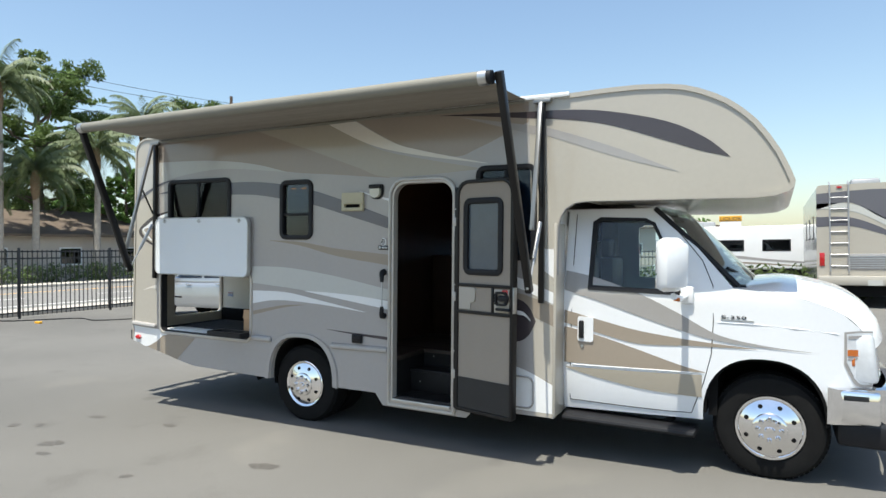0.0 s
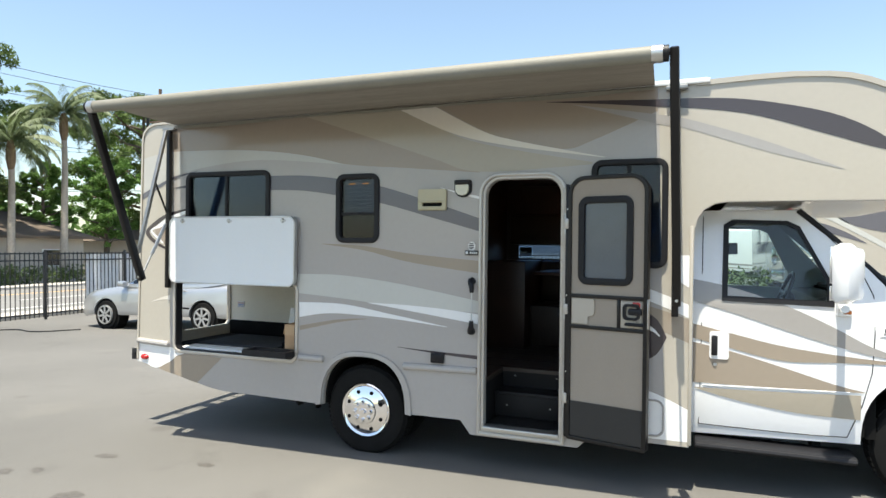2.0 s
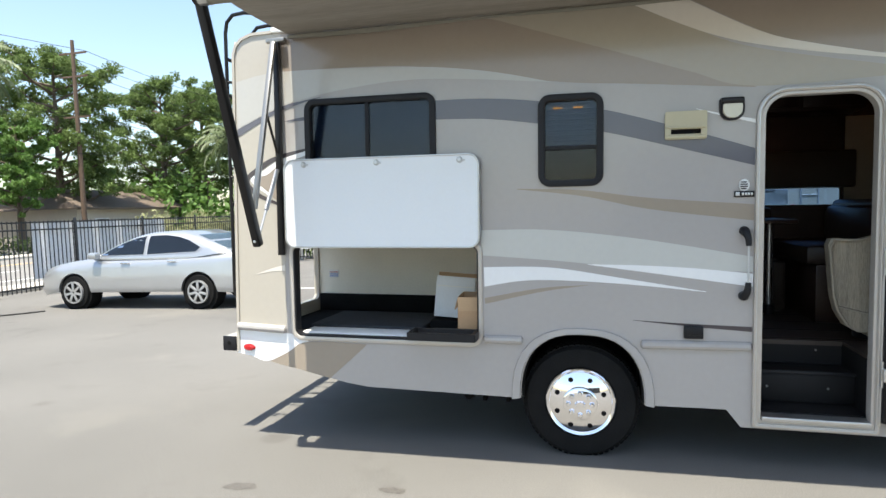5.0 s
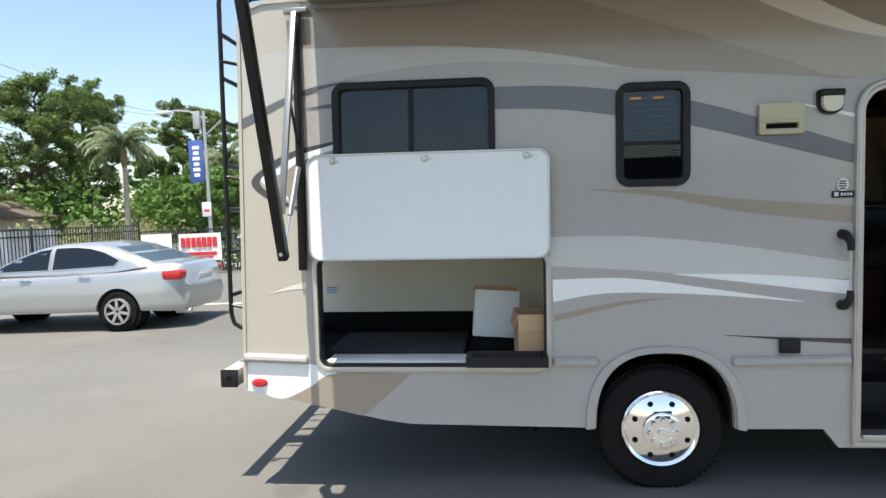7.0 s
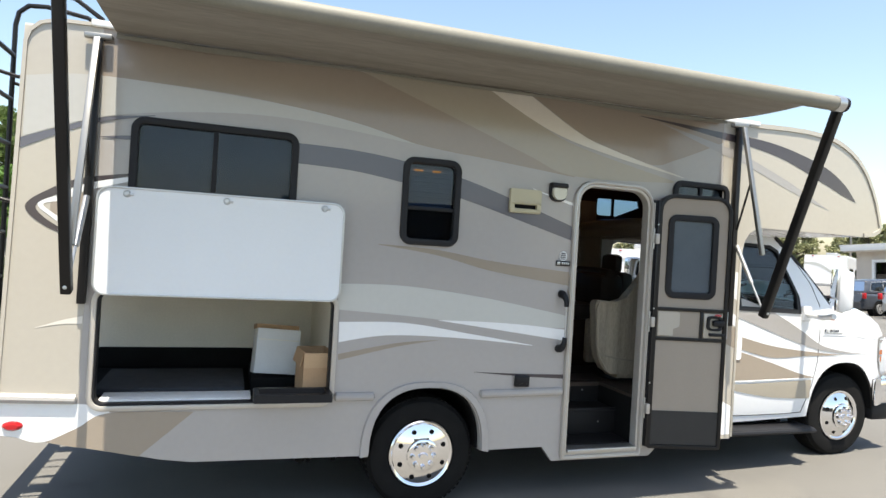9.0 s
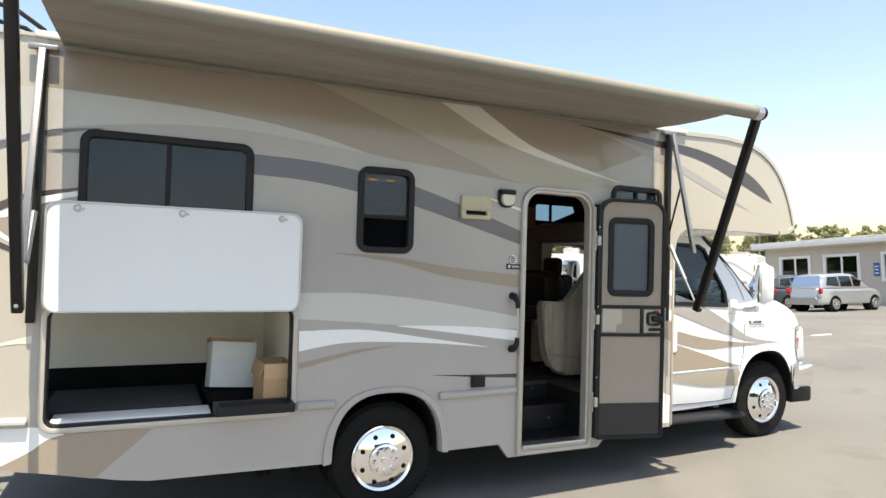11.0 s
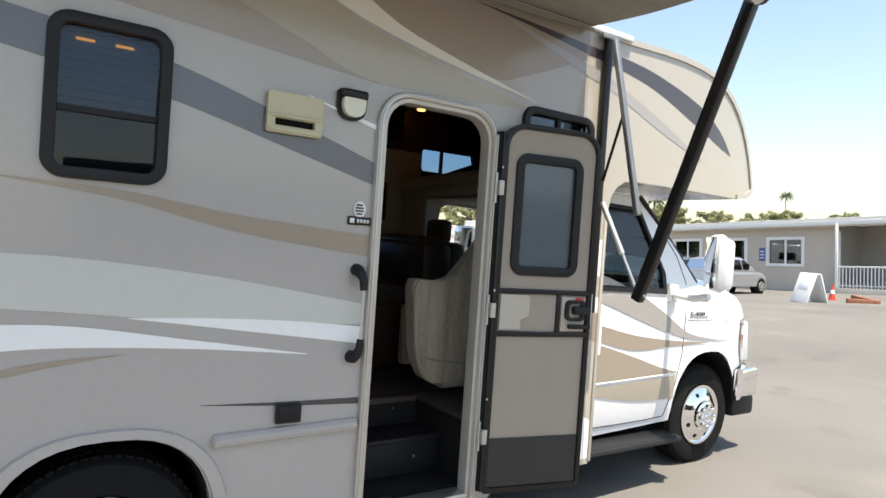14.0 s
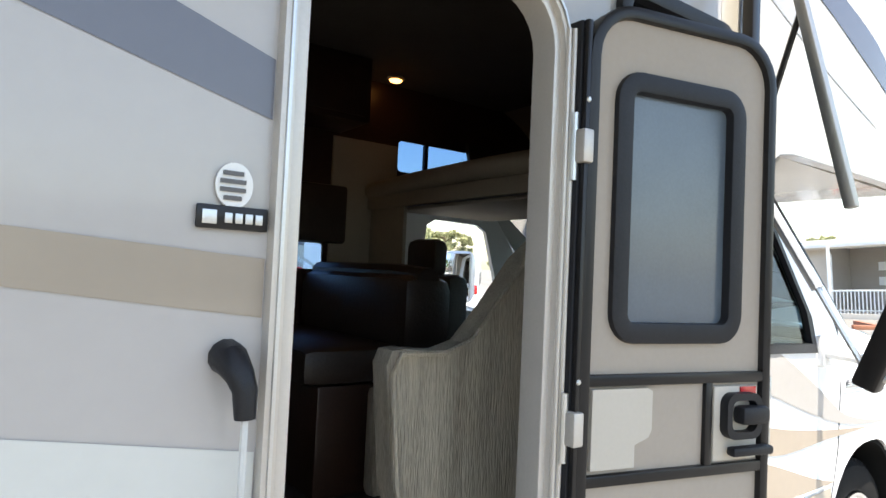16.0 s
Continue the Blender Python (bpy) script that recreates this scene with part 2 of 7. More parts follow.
def bx(bm, x0, x1, y0, y1, z0, z1, bevel=0.0, m=None):
    vs = [bm.verts.new((x, y, z)) for x in (x0, x1) for y in (y0, y1) for z in (z0, z1)]
    fs = [bm.faces.new([vs[i] for i in q]) for q in ((0, 1, 3, 2), (4, 6, 7, 5), (0, 4, 5, 1), (2, 3, 7, 6), (0, 2, 6, 4), (1, 5, 7, 3))]
    if bevel:
        es = {e for f in fs for e in f.edges}
        r = bmesh.ops.bevel(bm, geom=list(es), offset=bevel, segments=2, profile=0.5, affect="EDGES")
        vs = list({v for f in r["faces"] for v in f.verts} | {v for v in vs if v.is_valid})
    if m is not None:
        bmesh.ops.transform(bm, matrix=m, verts=[v for v in vs if v.is_valid])
    return bm


def box(x0, x1, y0, y1, z0, z1, bevel=0.0):
    return bx(bmesh.new(), x0, x1, y0, y1, z0, z1, bevel)


def rrect(x0, x1, z0, z1, r, n=6):
    """A rounded rectangle's outline; r: one radius, or four from the lower left, anticlockwise."""
    rs = r if isinstance(r, (tuple, list)) else (r,) * 4
    out = []
    for (cx, cz, a), q in zip(((x0, z0, 180), (x1, z0, 270), (x1, z1, 0), (x0, z1, 90)), rs):
        sx, sz = (1 if cx == x0 else -1), (1 if cz == z0 else -1)
        for k in range(n + 1):
            t = radians(a + 90 * k / n)
            out.append((cx + sx * q + q * math.cos(t), cz + sz * q + q * math.sin(t)))
            if q < 1e-6:
                break
    return out


def panel(outer, holes, y0, y1, cuts_x=(), cuts_z=(), bend=None):
    """A plate in the x-z plane with holes through it, from y0 to y1."""
    bm = bmesh.new()
    edges = []
    for loop in (outer, *holes):
        vs = [bm.verts.new((x, y0, z)) for x, z in loop]
        edges += [bm.edges.new((vs[i - 1], vs[i])) for i in range(len(vs))]
    bmesh.ops.triangle_fill(bm, edges=edges, use_beauty=True, normal=(0, -1, 0))
    for axis, cuts in ((Vector((1, 0, 0)), cuts_x), (Vector((0, 0, 1)), cuts_z)):
        for c in cuts:
            bmesh.ops.bisect_plane(bm, geom=bm.verts[:] + bm.edges[:] + bm.faces[:], plane_co=axis * c, plane_no=axis)
    if y1 != y0:
        r = bmesh.ops.extrude_face_region(bm, geom=bm.faces[:])
        for v in r["geom"]:
            if isinstance(v, bmesh.types.BMVert):
                v.co.y = y1
    if bend:
        for v in bm.verts:
            v.co.y += bend(v.co.x, v.co.z)
    return bm


def ring(outer, inner, y0, y1, bm=None):
    """A frame between two outlines of the same count."""
    bm = bm or bmesh.new()
    n = len(outer)
    rows = [[bm.verts.new((x, y, z)) for x, z in lp] for lp, y in ((outer, y1), (outer, y0), (inner, y0), (inner, y1))]
    for a in range(4):
        p, q = rows[a], rows[(a + 1) % 4]
        for i in range(n):
            bm.faces.new((p[i - 1], p[i], q[i], q[i - 1]))
    return bm


def frame_ring(x0, x1, z0, z1, r, w, y0, y1):
    """A rounded window or door frame of width w with a softened front edge."""
    o, i = rrect(x0, x1, z0, z1, r), rrect(x0 + w, x1 - w, z0 + w, z1 - w, tuple(max(q - w, 0.012) if q > 0.005 else 0.012 for q in (r if isinstance(r, tuple) else (r,) * 4)))
    bm = ring(o, i, y0, y1)
    bm.normal_update()
    es = [e for e in bm.edges if all(abs(v.co.y - y0) < 1e-6 for v in e.verts) and e.calc_face_angle(0) > 0.8]
    bmesh.ops.bevel(bm, geom=es, offset=min(0.008, w * 0.3, abs(y1 - y0) * 0.45), segments=2, profile=0.6, affect="EDGES")
    return bm


def tube(pts, r, n=8, bm=None, closed=False):
    """A round bar along points."""
    bm = bm or bmesh.new()
    pts = [Vector(p) for p in pts]
    rows, side = [], None
    for i, p in enumerate(pts):
        d = (pts[min(i + 1, len(pts) - 1)] - pts[max(i - 1, 0)]).normalized()
        if side is None:
            side = d.orthogonal().normalized()
        side = (side - d * side.dot(d)).normalized()
        up = d.cross(side)
        rr = r[i] if isinstance(r, (list, tuple)) else r
        rows.append([bm.verts.new(p + (side * math.cos(2 * math.pi * k / n) + up * math.sin(2 * math.pi * k / n)) * rr) for k in range(n)])
    for a, b in zip(rows, rows[1:]):
        for k in range(n):
            bm.faces.new((a[k - 1], a[k], b[k], b[k - 1]))
    bm.faces.new(rows[0])
    bm.faces.new(rows[-1])
    return bm


def bar(p, q, w, d, bm=None):
    """A square bar from p to q, w wide along x and d deep."""
    bm = bm or bmesh.new()
    p, q = Vector(p), Vector(q)
    t = (q - p).normalized()
    a = (Vector((1, 0, 0)) - t * t.x).normalized()
    b = t.cross(a)
    vs = [bm.verts.new(c + a * sx * w / 2 + b * sy * d / 2) for c in (p, q) for sx, sy in ((-1, -1), (1, -1), (1, 1), (-1, 1))]
    fs = [bm.faces.new([vs[i] for i in f]) for f in ((3, 2, 1, 0), (4, 5, 6, 7), (0, 1, 5, 4), (1, 2, 6, 5), (2, 3, 7, 6), (3, 0, 4, 7))]
    bmesh.ops.bevel(bm, geom=list({e for f in fs for e in f.edges}), offset=min(w, d) * 0.18, segments=2, profile=0.5, affect="EDGES")
    return bm


def lathe(profile, n=32, axis="y", bm=None, cap=True):
    """Turned round the axis: profile of (radius, along)."""
    bm = bm or bmesh.new()
    rows = []
    for r, h in profile:
        row = []
        for k in range(n):
            c, s = r * math.cos(2 * math.pi * k / n), r * math.sin(2 * math.pi * k / n)
            row.append(bm.verts.new({"y": (c, h, s), "z": (c, s, h), "x": (h, c, s)}[axis]))
        rows.append(row)
    for a, b in zip(rows, rows[1:]):
        for k in range(n):
            bm.faces.new((a[k - 1], a[k], b[k], b[k - 1]))
    for row, (r, h) in ((rows[0], profile[0]), (rows[-1], profile[-1])):
        if r > 1e-4 and cap:
            bm.faces.new(row)
    bmesh.ops.remove_doubles(bm, verts=bm.verts, dist=1e-5)
    return bm


def curve(pts, u):
    """A smooth curve through points, at u from 0 to 1, by x."""
    n = len(pts) - 1
    f = min(max(u, 0.0), 1.0) * n
    i = min(int(f), n - 1)
    t = f - i
    p = [Vector(pts[min(max(j, 0), n)]) for j in (i - 1, i, i + 1, i + 2)]
    return 0.5 * (2 * p[1] + (p[2] - p[0]) * t + (2 * p[0] - 5 * p[1] + 4 * p[2] - p[3]) * t * t + (3 * p[1] - p[0] - 3 * p[2] + p[3]) * t ** 3)


def swoosh(top, bottom, y, bend=None, n=28):
    """A painted stripe between two smooth edges."""
    bm = bmesh.new()
    rows = []
    for k in range(n + 1):
        a, b = curve(top, k / n), curve(bottom, k / n)
        rows.append([bm.verts.new((a.lerp(b, j / 4).x, y + (bend(*a.lerp(b, j / 4)) if bend else 0), a.lerp(b, j / 4).y)) for j in range(5)])
    for a, b in zip(rows, rows[1:]):
        for j in range(4):
            bm.faces.new((a[j], a[j + 1], b[j + 1], b[j]))
    bmesh.ops.remove_doubles(bm, verts=bm.verts, dist=1e-5)
    return bm


def moved(bm, m):
    bmesh.ops.transform(bm, matrix=m, verts=bm.verts)
    return bm

# ---- ground: flat round the coach, falling gently toward the office ----
def lot_z(x, y):
    return -min(max(x - 7, 0) / 12, 1) * min(max(0.38 + 0.055 * (y - 12), 0), 1.6)


gb = bmesh.new()
ext_x = [-400, -120, -60, -30, -16, -13.9] + [-13 + k for k in range(0, 20, 2)] + [7 + k for k in range(13)] + [22, 26, 30, 34, 40, 60, 120, 400]
ext_y = [-400, -60, -20, -8, 0, 5.0909] + [6 + k for k in range(0, 28, 2)] + [34.1818, 40, 60, 400]
gv = [[gb.verts.new((x, y, lot_z(x, y))) for y in ext_y] for x in ext_x]
for a, b in zip(gv, gv[1:]):
    for j in range(len(a) - 1):
        gb.faces.new((a[j], b[j], b[j + 1], a[j + 1]))
ground = tagged(mesh_object("ground", gb, ground_material()), "sun-bleached grey asphalt of the sales lot", "ground", kind="structure")

OPENINGS = ((-1.872, -0.935, 1.87, 2.397), (-0.267, 0.135, 1.760, 2.335), (1.84, 2.363, 1.605, 2.373))


def cut_openings(bm):
    """Take a graphic off where it would cross a window opening."""
    for x0, x1, z0, z1 in OPENINGS:
        a, b, c, d = x0 + 0.022, x1 - 0.022, z0 + 0.022, z1 - 0.022
        for co, no in (((a, 0, 0), (1, 0, 0)), ((b, 0, 0), (1, 0, 0)), ((0, 0, c), (0, 0, 1)), ((0, 0, d), (0, 0, 1))):
            bmesh.ops.bisect_plane(bm, geom=bm.verts[:] + bm.edges[:] + bm.faces[:], plane_co=co, plane_no=no)
        gone = [f for f in bm.faces if a < f.calc_center_median().x < b and c < f.calc_center_median().z < d]
        if gone:
            bmesh.ops.delete(bm, geom=gone, context="FACES")
    return bm


# ---- motorhome: body frame (nose slightly down) ----
rv = thing("motorhome", "beige and white motorhome with swoosh graphics and open entry door", "motorhome", pose(0, 0, 0, 0, 1.375, 0))
Y1 = 2.44
ARCH = [(0.448 * math.copysign(abs(math.cos(t)) ** 0.8, math.cos(t)), 0.385 + 0.435 * math.sin(t) ** 0.8) for t in (math.pi * k / 20 for k in range(21))]
ARCH = [(x * 0.86, z) for x, z in ARCH]
ROOFLINE = [(-2.46, 0.60), (-2.435, 1.9), (-2.42, 2.74), (-2.40, 2.80), (-2.35, 2.85), (-2.27, 2.878), (-2.155, 2.887), (2.53, 2.887), (2.92, 2.90), (3.12, 2.90), (3.32, 2.885),
            (3.44, 2.865), (3.54, 2.833), (3.64, 2.79), (3.73, 2.740), (3.82, 2.672), (3.90, 2.595), (3.98, 2.49), (4.05, 2.378), (4.10, 2.27), (4.135, 2.18),
            (4.13, 2.14), (4.10, 2.11), (4.02, 2.078), (3.87, 2.062)]
UNDER = [(2.74, 2.062), (2.66, 2.05), (2.595, 2.01), (2.555, 1.95), (2.535, 1.87)]
OUTLINE = ROOFLINE + UNDER + [(2.515, 0.385), (1.86, 0.385), (1.76, 0.288), (0.94, 0.288), (0.858, 0.392), (0.386, 0.388)] + ARCH[1:-1] + [(-0.386, 0.388), (-1.45, 0.402), (-1.62, 0.425), (-2.15, 0.545)]
HOLES = [rrect(-2.0, -0.65, 0.735, 1.40, 0.07), rrect(-1.84, -0.96, 1.90, 2.37, 0.06), rrect(-0.235, 0.105, 1.79, 2.305, 0.06),
         rrect(1.045, 1.63, 0.35, 2.255, (0.01, 0.01, 0.13, 0.13)), rrect(1.87, 2.335, 1.64, 2.345, 0.06)]
NOSE_X = [3.4 + 0.09 * k for k in range(9)]


def nose(x, z=0.0):
    """How far the side turns in toward the cab-over's nose."""
    return 0.085 * max(0.0, (x - 3.35) / 0.78) ** 2


def nosed(bm):
    for v in bm.verts:
        if v.co.y < 0.5:
            v.co.y += nose(v.co.x)
    return bm


part("near_side_wall", panel(OUTLINE, HOLES, 0.0, 0.045, NOSE_X, (), nose), M_TAUPE, rv, "taupe gelcoat side wall")
FARH = [rrect(0.66, 2.24, 1.56, 1.80, 0.05), rrect(2.64, 3.39, 2.22, 2.48, 0.05)]
part("far_side_wall", panel(OUTLINE, FARH, Y1 - 0.045, Y1), M_TAUPE, rv)


def skin(profile, y0, y1, t, inward=1):
    """A sheet along a profile in x-z, from y0 to y1, t thick."""
    bm = bmesh.new()
    rows = []
    for i, (x, z) in enumerate(profile):
        a, b = Vector(profile[max(i - 1, 0)]), Vector(profile[min(i + 1, len(profile) - 1)])
        d = (b - a).normalized()
        nx, nz = d.y * inward, -d.x * inward
        rows.append([bm.verts.new((x + nx * o, y, z + nz * o)) for o, y in ((0, y0), (0, y1), (t, y1), (t, y0))])
    for a, b in zip(rows, rows[1:]):
        for k in range(4):
            bm.faces.new((a[k - 1], a[k], b[k], b[k - 1]))
    bm.faces.new(rows[0])
    bm.faces.new(rows[-1])
    return bm


part("roof", nosed(skin(ROOFLINE[6:] + UNDER[:1], 0.045, Y1 - 0.045, 0.05)), M_BEIGE, rv, "beige roof and rounded cab-over nose")
part("cab_over_edge", nosed(skin(ROOFLINE[7:25], -0.012, 0.002, 0.035)), M_BEIGE, rv)
# rear wall with its own hatch opening
rw = panel(rrect(0.045, Y1 - 0.045, 0.60, 2.85, 0.02), [rrect(0.50, 1.23, 0.83, 1.38, 0.05)], -2.435, -2.39)
for v in rw.verts:
    v.co.x, v.co.y = v.co.y, v.co.x
part("rear_wall", rw, M_BEIGE, rv)
part("rear_corner_cap", skin([(-2.462, 0.62), (-2.437, 1.9), (-2.422, 2.74), (-2.402, 2.802), (-2.352, 2.853), (-2.27, 2.881), (-2.0, 2.890)], -0.012, 0.03, 0.02), M_BEIGE, rv)
part("rear_side_panel", panel([(-2.455, 0.82), (-2.435, 1.9), (-2.418, 2.74), (-2.398, 2.80), (-2.348, 2.85), (-2.268, 2.876), (-2.045, 2.884), (-2.06, 0.81)], [], -0.0012, 0.0), M_BEIGE, rv, "lighter beige rear corner panel")
part("front_side_panel", panel([(2.29, 2.884), (2.53, 2.884), (2.92, 2.897), (3.12, 2.897), (3.32, 2.882), (3.54, 2.83), (3.73, 2.737), (3.90, 2.592), (4.05, 2.375), (4.13, 2.18), (4.095, 2.113), (4.02, 2.081), (3.87, 2.065),
                                (2.74, 2.065), (2.66, 2.053), (2.592, 2.012), (2.552, 1.95), (2.532, 1.87), (2.512, 0.388), (2.36, 0.388)], [], -0.0012, 0.0, NOSE_X, (), nose), M_BEIGE, rv, "beige cab-over side panel")
# ridge along the cab-over's lower edge and drip rail along the roof
part("drip_rail", box(-2.1, 2.62, -0.03, 0.0, 2.865, 2.90, 0.006), M_TRIMW, rv)
part("front_corner_trim", box(2.505, 2.53, -0.012, 0.22, 0.40, 1.90, 0.008), M_BEIGE, rv)
part("front_bulkhead", box(2.49, 2.505, 0.045, 0.40, 0.39, 2.05), M_CABW, rv)

# skirt rails and wheel-arch lip
for x0, x1, z0, z1 in ((-2.455, -2.06, 0.80, 0.785), (-0.63, -0.37, 0.772, 0.772), (0.36, 0.995, 0.775, 0.785)):
    part("skirt_rail", tube([(x0, -0.004, z0), (x0 + 0.01, -0.004, z0), (x1 - 0.01, -0.004, z1), (x1, -0.004, z1)], [0.012, 0.028, 0.028, 0.012], 10), M_TAUPE, rv)
lip_o = [(x * 1.16, 0.388 + (z - 0.388) * 1.10) for x, z in ARCH]
lb = bmesh.new()
lr = []
for (xo, zo), (xi, zi) in zip(lip_o, ARCH):
    lr.append([lb.verts.new(c) for c in ((xo, 0.0, zo), (xo * 0.99, -0.018, zo - 0.004), (xi * 1.02, -0.022, zi + 0.006), (xi, 0.05, zi))])
for a, b in zip(lr, lr[1:]):
    for k in range(3):
        lb.faces.new((a[k], a[k + 1], b[k + 1], b[k]))
part("wheel_arch_lip", lb, M_TAUPE, rv)
part("wheel_well", skin([(x * 1.02, z + 0.004) for x, z in ARCH], 0.047, 0.75, -0.02), M_DARK, rv)
for nm, b4 in (("wheel_well_side", (-0.41, 0.41, 0.74, 0.76, 0.3, 0.85)),):
    part(nm, box(*b4), M_DARK, rv)
# underside
part("chassis_floor", box(0.50, 2.48, 0.62, Y1 - 0.05, 0.44, 0.52), M_DARK, rv)
part("chassis_floor", box(-2.40, -0.50, 0.05, Y1 - 0.05, 0.62, 0.70), M_DARK, rv)
part("frame_rail", box(-2.55, 4.3, 0.75, 0.85, 0.46, 0.64, 0.01), M_DARK, rv)
part("frame_rail", box(-2.55, 4.3, 1.60, 1.70, 0.46, 0.64, 0.01), M_DARK, rv)
part("exhaust_pipe", tube([(-0.3, 0.55, 0.45), (-0.55, 0.50, 0.40), (-0.72, 0.34, 0.345), (-0.80, 0.24, 0.31)], 0.035, 12), M_DARK, rv)
# two invented tank-like boxes that keep light off the ground underneath
part("holding_tank", box(-1.95, -0.62, 0.95, 2.25, 0.33, 0.62, 0.03), M_DARK, rv)
part("fuel_tank", box(0.62, 2.35, 0.9, 2.2, 0.27, 0.46, 0.03), M_DARK, rv)
for lx in (-0.72, -0.55):
    part("levelling_leg", box(lx, lx + 0.03, 0.42, 0.47, 0.22, 0.5, 0.006), M_DARK, rv)
part("rear_axle", tube([(0, 0.3, 0.36), (0, 2.14, 0.36)], 0.07, 12), M_DARK, rv)

